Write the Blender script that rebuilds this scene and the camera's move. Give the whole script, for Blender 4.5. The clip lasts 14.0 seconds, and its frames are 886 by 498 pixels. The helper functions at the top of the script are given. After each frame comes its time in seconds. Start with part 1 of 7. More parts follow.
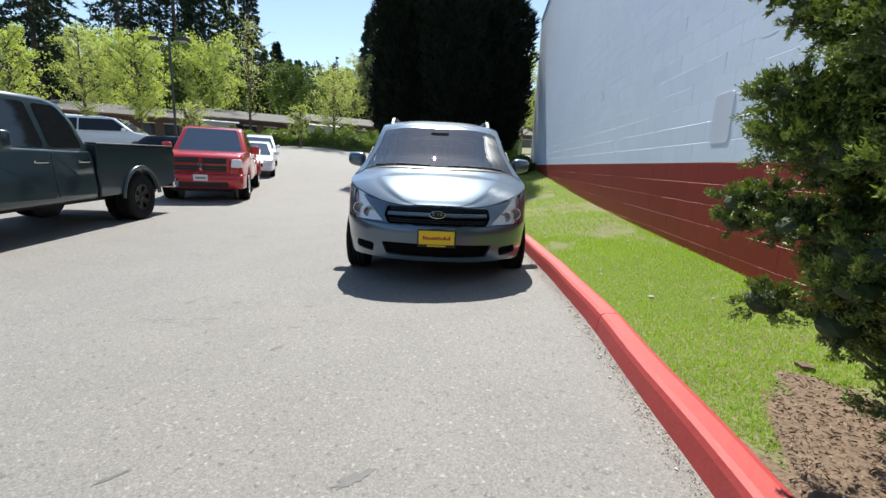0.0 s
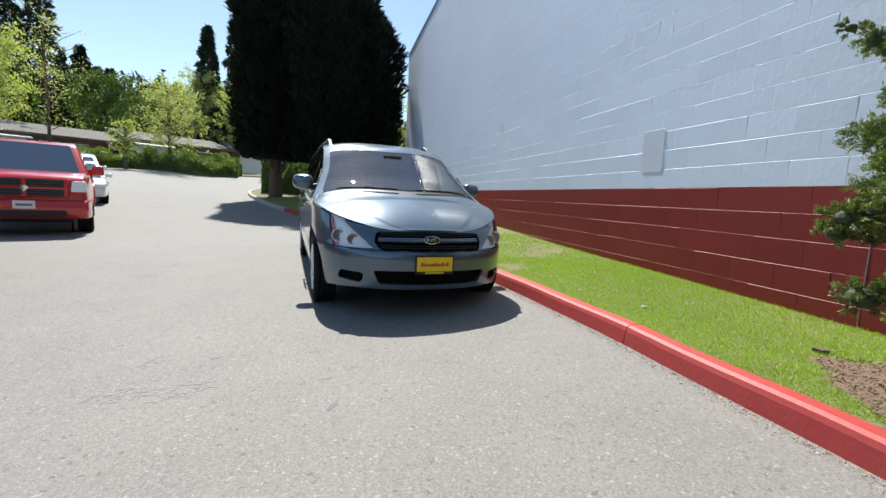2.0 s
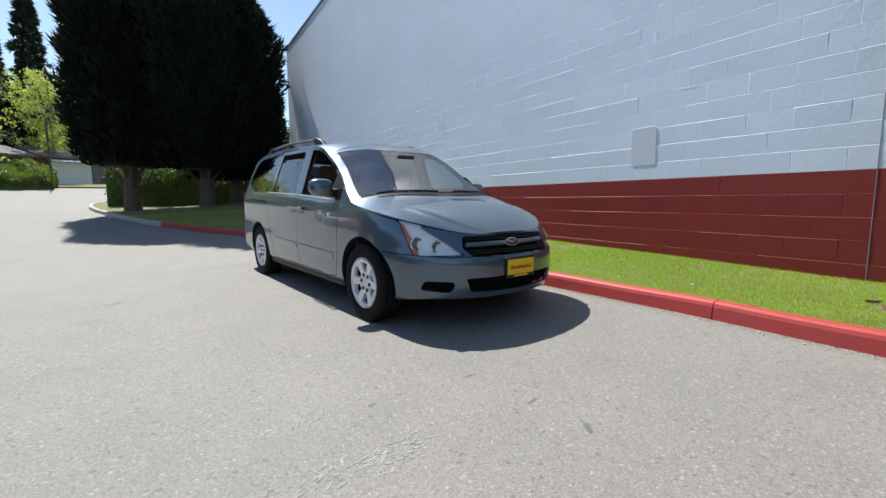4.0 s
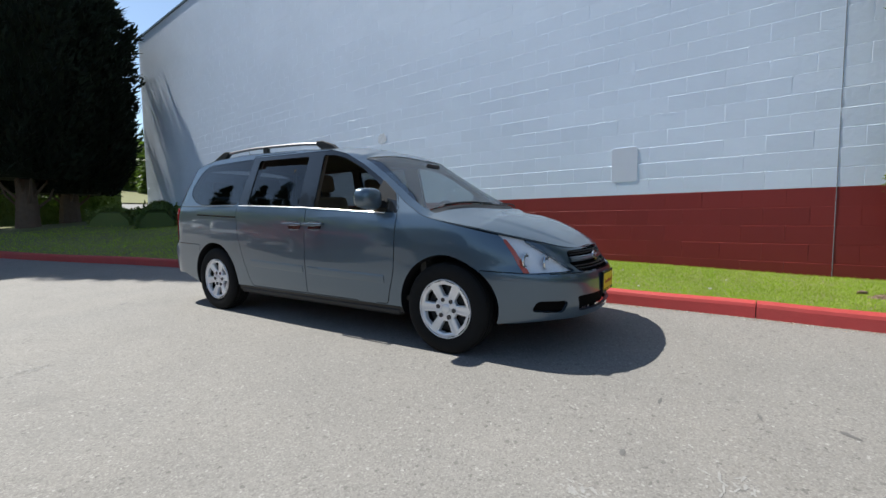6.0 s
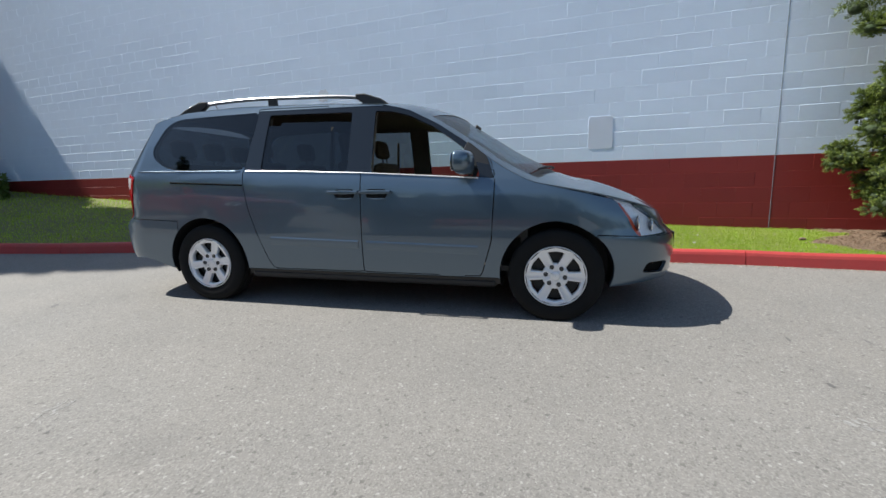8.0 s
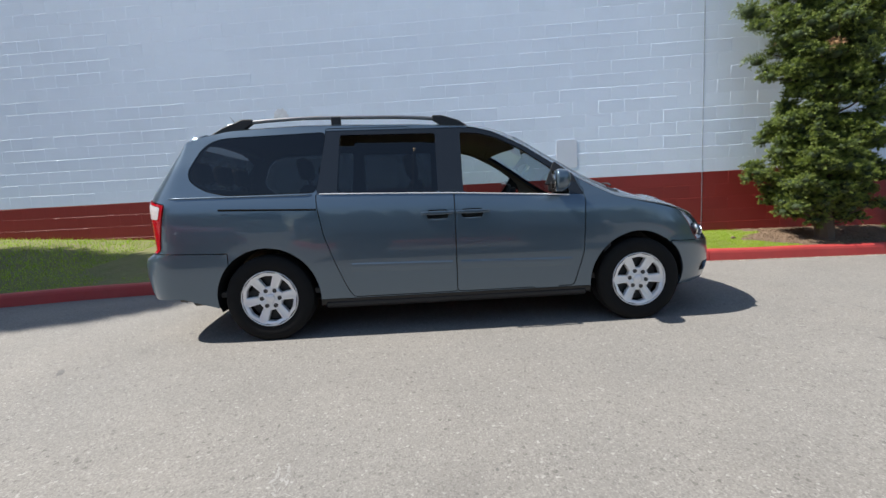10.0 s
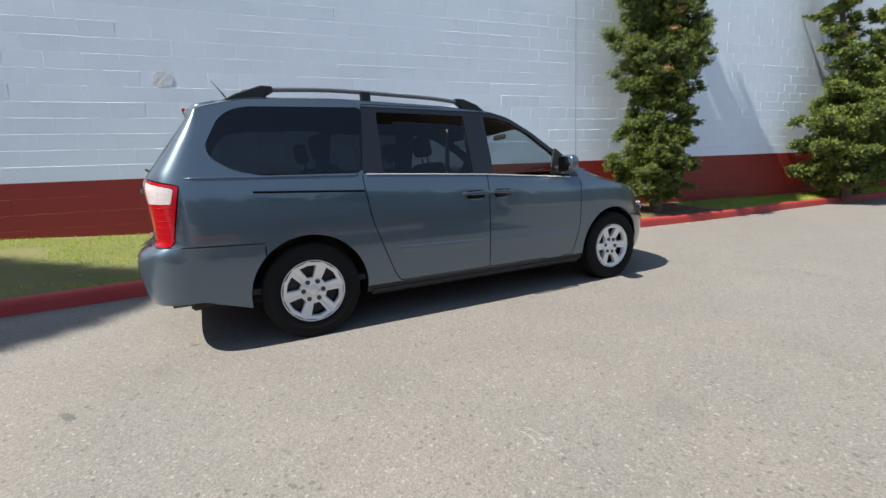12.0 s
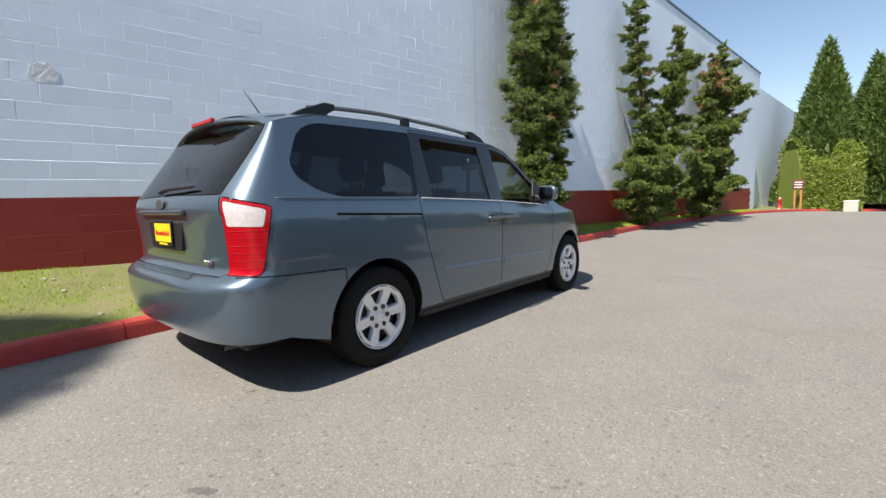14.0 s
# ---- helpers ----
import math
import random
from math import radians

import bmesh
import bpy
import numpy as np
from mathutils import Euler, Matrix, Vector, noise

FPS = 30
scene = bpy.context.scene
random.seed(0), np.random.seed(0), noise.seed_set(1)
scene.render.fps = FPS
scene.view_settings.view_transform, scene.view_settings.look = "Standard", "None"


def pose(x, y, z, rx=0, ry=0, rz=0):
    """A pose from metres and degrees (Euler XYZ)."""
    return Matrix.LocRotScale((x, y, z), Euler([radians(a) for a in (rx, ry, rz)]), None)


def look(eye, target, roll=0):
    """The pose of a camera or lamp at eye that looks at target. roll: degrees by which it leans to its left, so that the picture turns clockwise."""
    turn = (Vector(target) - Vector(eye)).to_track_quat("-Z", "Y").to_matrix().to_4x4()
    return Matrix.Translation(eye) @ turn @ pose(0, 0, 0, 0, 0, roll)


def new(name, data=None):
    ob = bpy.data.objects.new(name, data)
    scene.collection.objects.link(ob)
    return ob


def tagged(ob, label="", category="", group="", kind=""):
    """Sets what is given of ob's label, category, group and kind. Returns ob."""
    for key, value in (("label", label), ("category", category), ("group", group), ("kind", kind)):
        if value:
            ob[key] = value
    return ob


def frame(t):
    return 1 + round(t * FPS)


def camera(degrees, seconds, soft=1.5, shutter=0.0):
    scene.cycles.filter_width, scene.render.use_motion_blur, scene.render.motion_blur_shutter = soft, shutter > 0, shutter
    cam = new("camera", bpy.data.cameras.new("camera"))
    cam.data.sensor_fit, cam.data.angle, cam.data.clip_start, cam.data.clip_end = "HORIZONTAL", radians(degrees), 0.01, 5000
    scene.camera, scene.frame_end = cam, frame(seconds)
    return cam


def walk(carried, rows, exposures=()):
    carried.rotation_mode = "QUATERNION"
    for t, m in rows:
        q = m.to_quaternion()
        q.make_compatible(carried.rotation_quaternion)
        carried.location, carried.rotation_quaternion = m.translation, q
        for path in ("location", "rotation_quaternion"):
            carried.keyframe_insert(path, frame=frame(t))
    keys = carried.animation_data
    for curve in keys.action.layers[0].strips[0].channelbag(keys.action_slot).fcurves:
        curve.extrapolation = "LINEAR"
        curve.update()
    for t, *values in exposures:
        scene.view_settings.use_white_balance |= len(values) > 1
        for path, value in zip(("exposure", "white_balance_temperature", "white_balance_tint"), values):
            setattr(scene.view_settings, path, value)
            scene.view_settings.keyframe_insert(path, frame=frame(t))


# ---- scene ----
cam = camera(92.0, 14.0, soft=1.5)
PATH = [
    (0, (-0.354, 1.636, 1.094), (-0.537, 3.588, 0.702), 2.6),
    (0.5, (-0.55, 1.657, 1.073), (-0.636, 3.631, 0.762), 2.9),
    (1, (-0.888, 1.654, 1.063), (-0.708, 3.615, 0.712), 3.0),
    (1.5, (-1.214, 1.768, 1.01), (-0.896, 3.727, 0.764), 1.6),
    (2, (-1.6, 1.885, 1.006), (-1.117, 3.811, 0.766), 2.8),
    (2.5, (-2.043, 2.023, 0.996), (-1.347, 3.876, 0.71), 1.7),
    (3, (-2.478, 2.298, 0.98), (-1.644, 4.092, 0.69), 0.3),
    (3.2, (-2.632, 2.394, 0.99), (-1.761, 4.173, 0.709), 0.1),
    (5.3, (-3.952, 3.727, 0.942), (-2.564, 5.154, 0.749), -0.3),
    (5.5, (-4.045, 3.911, 0.946), (-2.614, 5.289, 0.712), 0.2),
    (6, (-4.298, 4.318, 0.942), (-2.744, 5.569, 0.795), -0.6),
    (6.5, (-4.516, 4.722, 0.945), (-2.876, 5.848, 0.734), -1.0),
    (7, (-4.667, 5.15, 0.954), (-2.96, 6.167, 0.726), -0.5),
    (7.5, (-4.841, 5.57, 0.953), (-3.03, 6.383, 0.71), -0.8),
    (8, (-4.989, 5.984, 0.956), (-3.14, 6.681, 0.649), -1.2),
    (8.5, (-5.16, 6.384, 0.978), (-3.262, 6.978, 0.769), -0.9),
    (9, (-5.318, 6.78, 1.002), (-3.379, 7.218, 0.777), -1.7),
    (9.2, (-5.356, 6.944, 0.997), (-3.41, 7.344, 0.769), -2.1),
    (11.3, (-5.447, 8.885, 1.033), (-3.515, 8.445, 0.755), -2.1),
    (11.5, (-5.433, 9.053, 1.043), (-3.522, 8.544, 0.748), -1.9),
    (12, (-5.299, 9.467, 1.041), (-3.452, 8.776, 0.709), -2.8),
    (12.5, (-5.182, 9.867, 1.055), (-3.392, 8.998, 0.848), -2.3),
    (13, (-5.039, 10.241, 1.07), (-3.367, 9.163, 0.865), -1.7),
    (13.5, (-4.796, 10.573, 1.071), (-3.199, 9.399, 0.808), -1.2),
    (14, (-4.584, 10.943, 1.068), (-3.128, 9.591, 0.84), -1.7),
]
walk(cam, [(t, look(eye, target, roll)) for t, eye, target, roll in PATH],
     [(0, 0.60, 6500, 7), (3.0, 0.56, 6500, 7), (5.5, 0.44, 6450, 7), (8.0, 0.43, 6450, 7), (8.6, 0.44, 6500, 7), (9.0, 0.55, 6500, 8), (11.5, 0.56, 6850, 9), (14.0, 0.60, 6950, 10)])

# ---- light ----
SUN_EL, SUN_AZ = radians(52.7), radians(7.8)      # the sun stands over +y, a little towards -x
world = bpy.data.worlds.new("world")
scene.world = world
world.use_nodes = True
wn = world.node_tree.nodes
wl = world.node_tree.links
sky = wn.new("ShaderNodeTexSky")
sky.sky_type = "NISHITA"
sky.sun_disc = False
sky.sun_elevation = SUN_EL
sky.sun_rotation = -SUN_AZ
sky.air_density, sky.dust_density, sky.ozone_density = 1.0, 0.3, 1.0
wl.new(sky.outputs[0], wn["Background"].inputs[0])
wn["Background"].inputs[1].default_value = 0.112
sun = new("sun", bpy.data.lights.new("sun", "SUN"))
sun.data.energy = 5.7
sun.data.angle = radians(0.53)
sun.data.color = (1.0, 0.965, 0.915)
sun_dir = Vector((math.sin(SUN_AZ) * math.cos(SUN_EL), -math.cos(SUN_AZ) * math.cos(SUN_EL), -math.sin(SUN_EL)))
sun.matrix_world = sun_dir.to_track_quat("-Z", "Y").to_matrix().to_4x4()

# ---- materials ----


def mat(name, color, rough=0.6, metal=0.0, vary=0.15, scale=8.0, vary2=0.0, scale2=0.7, bump=0.0, bscale=60.0,
        tint=None, coat=0.0, rand=0.0, spec=0.5, island=0.0, emit=0.0, sheen=0.0, transl=0.0):
    """Principled material: base colour varied at two scales by noise, with fine relief."""
    m = bpy.data.materials.new(name)
    m.use_nodes = True
    nt = m.node_tree
    n, l = nt.nodes, nt.links
    b = n["Principled BSDF"]
    b.inputs["Base Color"].default_value = (*color, 1)
    b.inputs["Roughness"].default_value = rough
    b.inputs["Metallic"].default_value = metal
    b.inputs["Specular IOR Level"].default_value = spec
    b.inputs["Coat Weight"].default_value = coat
    b.inputs["Coat Roughness"].default_value = 0.04
    if emit:
        b.inputs["Emission Color"].default_value = (*color, 1)
        b.inputs["Emission Strength"].default_value = emit
    tc = n.new("ShaderNodeTexCoord")
    fac = None

    def add(sock, amount):
        """Adds a value round zero to the running brightness."""
        nonlocal fac
        mm = n.new("ShaderNodeMath")
        mm.operation = "MULTIPLY_ADD"
        mm.inputs[1].default_value = 2 * amount
        mm.inputs[2].default_value = -amount
        l.new(sock, mm.inputs[0])
        if fac is None:
            fac = mm.outputs[0]
        else:
            s = n.new("ShaderNodeMath")
            l.new(fac, s.inputs[0])
            l.new(mm.outputs[0], s.inputs[1])
            fac = s.outputs[0]

    def tex(sc, detail=4.0):
        t = n.new("ShaderNodeTexNoise")
        t.inputs["Scale"].default_value = sc
        t.inputs["Detail"].default_value = detail
        l.new(tc.outputs["Object"], t.inputs["Vector"])
        return t.outputs[0]

    if vary:
        add(tex(scale), vary)
    if vary2:
        add(tex(scale2), vary2)
    if rand:
        oi = n.new("ShaderNodeObjectInfo")
        add(oi.outputs["Random"], rand)
    if island:
        ge = n.new("ShaderNodeNewGeometry")
        add(ge.outputs["Random Per Island"], island)
    if fac is not None:
        one = n.new("ShaderNodeMath")
        one.inputs[1].default_value = 1.0
        l.new(fac, one.inputs[0])
        if tint:
            mx = n.new("ShaderNodeMix")
            mx.data_type = "RGBA"
            mx.inputs["A"].default_value = (*color, 1)
            mx.inputs["B"].default_value = (*tint, 1)
            l.new(tex(scale2 * 2.3 + 0.3), mx.inputs["Factor"])
            src = mx.outputs["Result"]
        else:
            rgb = n.new("ShaderNodeRGB")
            rgb.outputs[0].default_value = (*color, 1)
            src = rgb.outputs[0]
        vm = n.new("ShaderNodeVectorMath")
        vm.operation = "SCALE"
        l.new(src, vm.inputs[0])
        l.new(one.outputs[0], vm.inputs["Scale"])
        l.new(vm.outputs[0], b.inputs["Base Color"])
    if bump:
        bp = n.new("ShaderNodeBump")
        bp.inputs["Strength"].default_value = 0.6
        bp.inputs["Distance"].default_value = bump
        l.new(tex(bscale, 5.0), bp.inputs["Height"])
        l.new(bp.outputs[0], b.inputs["Normal"])
    if transl:
        tr = n.new("ShaderNodeBsdfTranslucent")
        tr.inputs[0].default_value = (color[0] * 1.3, color[1] * 1.5, color[2] * 0.6, 1)
        ms = n.new("ShaderNodeMixShader")
        ms.inputs[0].default_value = transl
        l.new(b.outputs[0], ms.inputs[1])
        l.new(tr.outputs[0], ms.inputs[2])
        l.new(ms.outputs[0], n["Material Output"].inputs[0])
    return m


def glass(name, color, rough=0.0, gain=1.0, base=0.07):
    """A thin pane: tinted see-through with a Fresnel gloss."""
    m = bpy.data.materials.new(name)
    m.use_nodes = True
    n, l = m.node_tree.nodes, m.node_tree.links
    n.remove(n["Principled BSDF"])
    tr = n.new("ShaderNodeBsdfTransparent")
    tr.inputs[0].default_value = (*color, 1)
    gl = n.new("ShaderNodeBsdfGlossy")
    gl.inputs["Roughness"].default_value = rough
    lw = n.new("ShaderNodeLayerWeight")
    lw.inputs["Blend"].default_value = 0.5
    pw = n.new("ShaderNodeMath")
    pw.operation = "POWER"
    pw.inputs[1].default_value = 4.0
    l.new(lw.outputs["Facing"], pw.inputs[0])
    fr = n.new("ShaderNodeMath")
    fr.operation = "MULTIPLY_ADD"
    fr.inputs[1].default_value = (0.97 - base) * gain
    fr.inputs[2].default_value = base
    l.new(pw.outputs[0], fr.inputs[0])
    mx = n.new("ShaderNodeMixShader")
    l.new(fr.outputs[0], mx.inputs[0])
    l.new(tr.outputs[0], mx.inputs[1])
    l.new(gl.outputs[0], mx.inputs[2])
    l.new(mx.outputs[0], n["Material Output"].inputs[0])
    return m


def asphalt_mat():
    """Worn grey asphalt: pale stone chips, dark pits, patches, tyre-worn lanes and fine cracks."""
    m = mat("asphalt", (0.196, 0.189, 0.178), rough=0.78, vary=0.13, scale=1.6, vary2=0.13, scale2=0.22, bump=0.0035, bscale=90, spec=0.35, tint=(0.206, 0.190, 0.170))
    n, l = m.node_tree.nodes, m.node_tree.links
    b = n["Principled BSDF"]
    src = b.inputs["Base Color"].links[0].from_socket
    tc = n.new("ShaderNodeTexCoord")

    def speck(scale, lo, hi, rgb, fac, src):
        v = n.new("ShaderNodeTexVoronoi")
        v.inputs["Scale"].default_value = scale
        l.new(tc.outputs["Object"], v.inputs["Vector"])
        sep = n.new("ShaderNodeSeparateColor")
        l.new(v.outputs["Color"], sep.inputs[0])
        r = n.new("ShaderNodeMapRange")
        r.inputs["From Min"].default_value, r.inputs["From Max"].default_value = lo, hi
        r.inputs["To Max"].default_value = fac
        l.new(sep.outputs[0], r.inputs["Value"])
        x = n.new("ShaderNodeMix")
        x.data_type = "RGBA"
        x.inputs["B"].default_value = (*rgb, 1)
        l.new(r.outputs[0], x.inputs["Factor"])
        l.new(src, x.inputs["A"])
        return x.outputs["Result"]

    src = speck(150, 0.55, 1.0, (0.35, 0.335, 0.31), 0.42, src)
    src = speck(125, 0.60, 1.0, (0.075, 0.072, 0.068), 0.42, src)
    src = speck(85, 0.975, 0.990, (0.42, 0.41, 0.385), 0.42, src)
    src = speck(60, 0.975, 0.99, (0.075, 0.07, 0.066), 0.5, src)
    # oily blotches
    w = n.new("ShaderNodeTexNoise")
    w.inputs["Scale"].default_value = 1.1
    w.inputs["Detail"].default_value = 6
    l.new(tc.outputs["Object"], w.inputs["Vector"])
    r = n.new("ShaderNodeMapRange")
    r.inputs["From Min"].default_value, r.inputs["From Max"].default_value = 0.66, 0.78
    r.inputs["To Max"].default_value = 0.35
    l.new(w.outputs[0], r.inputs["Value"])
    x = n.new("ShaderNodeMix")
    x.data_type = "RGBA"
    x.inputs["B"].default_value = (0.075, 0.072, 0.07, 1)
    l.new(r.outputs[0], x.inputs["Factor"])
    l.new(src, x.inputs["A"])
    l.new(x.outputs["Result"], b.inputs["Base Color"])
    return m


M_ASPHALT = asphalt_mat()
M_DARK = mat("tar_stain", (0.115, 0.11, 0.105), rough=0.7, vary=0.3, scale=30)
M_PALE = mat("pale_scuff", (0.27, 0.262, 0.248), rough=0.9, vary=0.3, scale=30)
M_WALL = mat("painted_block_pale_blue", (0.76, 0.855, 0.985), rough=0.5, vary=0.035, scale=3, vary2=0.05, scale2=0.5, bump=0.0034, bscale=20, rand=0.025, spec=0.4)
M_WALLJ = mat("painted_joint_pale_blue", (0.74, 0.835, 0.965), rough=0.6, vary=0.05, scale=4, bump=0.002, bscale=50)
M_RED = mat("painted_block_dark_red", (0.235, 0.026, 0.022), rough=0.5, vary=0.06, scale=3, vary2=0.10, scale2=0.6, bump=0.0018, bscale=45, rand=0.05, spec=0.4)
M_REDJ = mat("painted_joint_dark_red", (0.20, 0.024, 0.02), rough=0.55, vary=0.08, scale=4, bump=0.002, bscale=50)
M_KERB = mat("red_kerb_paint", (0.44, 0.034, 0.034), rough=0.6, vary=0.12, scale=9, vary2=0.12, scale2=1.2, bump=0.003, bscale=35, tint=(0.37, 0.058, 0.048), rand=0.05)
M_KERBC = mat("bare_concrete", (0.42, 0.39, 0.34), rough=0.85, vary=0.15, scale=12, vary2=0.1, bump=0.003, bscale=40)
M_LAWN = mat("lawn_soil", (0.125, 0.160, 0.034), rough=0.95, vary=0.25, scale=14, vary2=0.25, scale2=1.3, bump=0.02, bscale=35, tint=(0.19, 0.155, 0.085))
M_BLADE = mat("grass_blade", (0.275, 0.415, 0.030), rough=0.6, vary=0.22, scale=3.5, vary2=0.25, scale2=0.9, island=0.35, transl=0.35, tint=(0.38, 0.42, 0.055))
M_DIRT = mat("bark_mulch", (0.17, 0.115, 0.075), rough=0.95, vary=0.35, scale=25, vary2=0.2, bump=0.03, bscale=30)
M_LITTER = mat("dry_gutter_litter", (0.36, 0.27, 0.20), rough=0.9, island=0.45, vary=0.1)
M_CHIP = mat("bark_chip", (0.21, 0.14, 0.09), rough=0.9, island=0.45, vary=0.1)
M_STONE = mat("pale_stone", (0.45, 0.43, 0.38), rough=0.9, vary=0.2, scale=20, rand=0.2)
M_BARK = mat("bark", (0.12, 0.085, 0.06), rough=0.95, vary=0.3, scale=10, bump=0.02, bscale=18)
# brighter copy of the needles: paints lime highlights on the outermost sprigs
M_JUNI_LIT = mat("juniper_lit_tips", (0.18, 0.23, 0.040), rough=0.6, vary=0.2, scale=5, island=0.3, vary2=0.25, scale2=1.4, transl=0.12)
M_JUNI = mat("juniper_needles", (0.080, 0.115, 0.024), rough=0.6, vary=0.2, scale=5, island=0.45, vary2=0.25, scale2=1.4, transl=0.10)
# near-black green that paints the junipers' self-shadow into their tuft hearts
M_JUNI_SHADE = mat("juniper_self_shade", (0.030, 0.048, 0.014), rough=0.8, vary=0.3, scale=14, island=0.3)
M_JUNIB = mat("browned_needles", (0.30, 0.17, 0.08), rough=0.8, vary=0.2, scale=5, island=0.4)
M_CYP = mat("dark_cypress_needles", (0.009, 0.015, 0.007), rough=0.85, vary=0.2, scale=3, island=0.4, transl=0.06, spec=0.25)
M_SPRING = mat("spring_leaves", (0.40, 0.42, 0.16), rough=0.6, island=0.35, vary=0.15, scale=1, transl=0.45)
M_SPRING2 = mat("pale_young_leaves", (0.43, 0.43, 0.21), rough=0.6, island=0.35, vary=0.15, scale=1, transl=0.45)
M_MID = mat("green_leaves", (0.085, 0.13, 0.028), rough=0.6, island=0.4, vary=0.2, scale=1, transl=0.3)
M_FIR = mat("fir_needles", (0.022, 0.040, 0.020), rough=0.8, island=0.45, vary=0.2, scale=0.6, transl=0.1)
M_HEDGE = mat("hedge_leaves", (0.15, 0.195, 0.05), rough=0.6, island=0.4, vary=0.15, scale=2, transl=0.3)
M_CLIPPED = mat("clipped_hedge_leaves", (0.20, 0.25, 0.045), rough=0.6, island=0.4, vary=0.15, scale=2, transl=0.3)
M_ROOF = mat("grey_brown_shingles", (0.115, 0.108, 0.100), rough=0.9, vary=0.2, scale=6, vary2=0.1, bump=0.01, bscale=20)
M_BRICK = mat("brown_brick_far", (0.17, 0.10, 0.075), rough=0.9, vary=0.25, scale=9, vary2=0.1)
M_WHITE = mat("white_paint", (0.80, 0.80, 0.78), rough=0.5, vary=0.05, scale=3)
M_WIN = mat("far_window_glass", (0.03, 0.035, 0.04), rough=0.08, vary=0.1)
M_POLE = mat("dark_steel", (0.06, 0.055, 0.05), rough=0.5, metal=0.3, vary=0.2)
M_PLATE = mat("grey_painted_steel_cover", (0.64, 0.69, 0.78), rough=0.5, vary=0.04, scale=6, bump=0.0006)
M_SCAR = mat("peeled_render", (0.68, 0.71, 0.76), rough=0.9, vary=0.25, scale=14, bump=0.01, bscale=25)
M_PIPE = mat("dark_sealed_joint", (0.20, 0.215, 0.24), rough=0.7, vary=0.2, scale=8)

# ---- small builders ----


def link(name, bm, material, parent=None, label="", smooth=False):
    me = bpy.data.meshes.new(name)
    bm.to_mesh(me)
    bm.free()
    if smooth:
        me.shade_smooth()
    if isinstance(material, (list, tuple)):
        for m in material:
            me.materials.append(m)
    else:
        me.materials.append(material)
    ob = new(name, me)
    if parent is not None:
        ob.parent = parent
    if label:
        ob["label"] = label
    return ob


def part(name, bm, material, parent, label="", smooth=False):
    """One mesh object under a thing or under a part."""
    return link(name, bm, material, parent, label, smooth)


def thing(name, m, label, category, group="", kind=""):
    """An Empty at the base of a thing, which parents its parts."""
    ob = new(name)
    ob.matrix_world = m
    return tagged(ob, label, category, group, kind)


def box(x0, x1, y0, y1, z0, z1, bevel=0.0, seg=1):
    bm = bmesh.new()
    bmesh.ops.create_cube(bm, size=1, matrix=Matrix.LocRotScale(((x0 + x1) / 2, (y0 + y1) / 2, (z0 + z1) / 2), None, (x1 - x0, y1 - y0, z1 - z0)))
    if bevel:
        bmesh.ops.bevel(bm, geom=bm.edges[:], offset=bevel, segments=seg, affect="EDGES", profile=0.5)
    return bm


def merge(*bms):
    """Joins several bmeshes into the first one."""
    base = bms[0]
    for other in bms[1:]:
        me = bpy.data.meshes.new("tmp")
        other.to_mesh(me)
        other.free()
        base.from_mesh(me)
        bpy.data.meshes.remove(me)
    return base


def moved(bm, m):
    bm.transform(m)
    return bm


def tube(points, radii, sides=8, cap=True):
    """A tube through points with a radius at each."""
    bm = bmesh.new()
    pts = [Vector(p) for p in points]
    if not isinstance(radii, (list, tuple)):
        radii = [radii] * len(pts)
    rings = []
    up = Vector((0.13, 0.27, 1)).normalized()
    for i, p in enumerate(pts):
        d = (pts[min(i + 1, len(pts) - 1)] - pts[max(i - 1, 0)]).normalized()
        a = d.cross(up)
        if a.length < 0.1:
            a = d.cross(Vector((1, 0, 0)))
        a.normalize()
        b = d.cross(a)
        rings.append([bm.verts.new(p + radii[i] * (math.cos(k * math.tau / sides) * a + math.sin(k * math.tau / sides) * b)) for k in range(sides)])
    for r0, r1 in zip(rings, rings[1:]):
        for k in range(sides):
            bm.faces.new((r0[k], r0[(k + 1) % sides], r1[(k + 1) % sides], r1[k]))
    if cap:
        bm.faces.new(rings[0][::-1])
        bm.faces.new(rings[-1])
    bmesh.ops.recalc_face_normals(bm, faces=bm.faces[:])
    return bm


def lathe(profile, sides=24, axis="Y", cap=True):
    """A body of revolution: profile is (distance along the axis, radius)."""
    bm = bmesh.new()
    rings = []
    for h, r in profile:
        ring = []
        for k in range(sides):
            c, s = math.cos(k * math.tau / sides) * r, math.sin(k * math.tau / sides) * r
            ring.append(bm.verts.new((c, h, s) if axis == "Y" else (c, s, h) if axis == "Z" else (h, c, s)))
        rings.append(ring)
    for r0, r1 in zip(rings, rings[1:]):
        for k in range(sides):
            bm.faces.new((r0[k], r0[(k + 1) % sides], r1[(k + 1) % sides], r1[k]))
    if cap and profile[0][1] > 1e-4:
        bm.faces.new(rings[0][::-1])
    if cap and profile[-1][1] > 1e-4:
        bm.faces.new(rings[-1])
    bmesh.ops.remove_doubles(bm, verts=bm.verts[:], dist=1e-5)
    bmesh.ops.recalc_face_normals(bm, faces=bm.faces[:])
    return bm


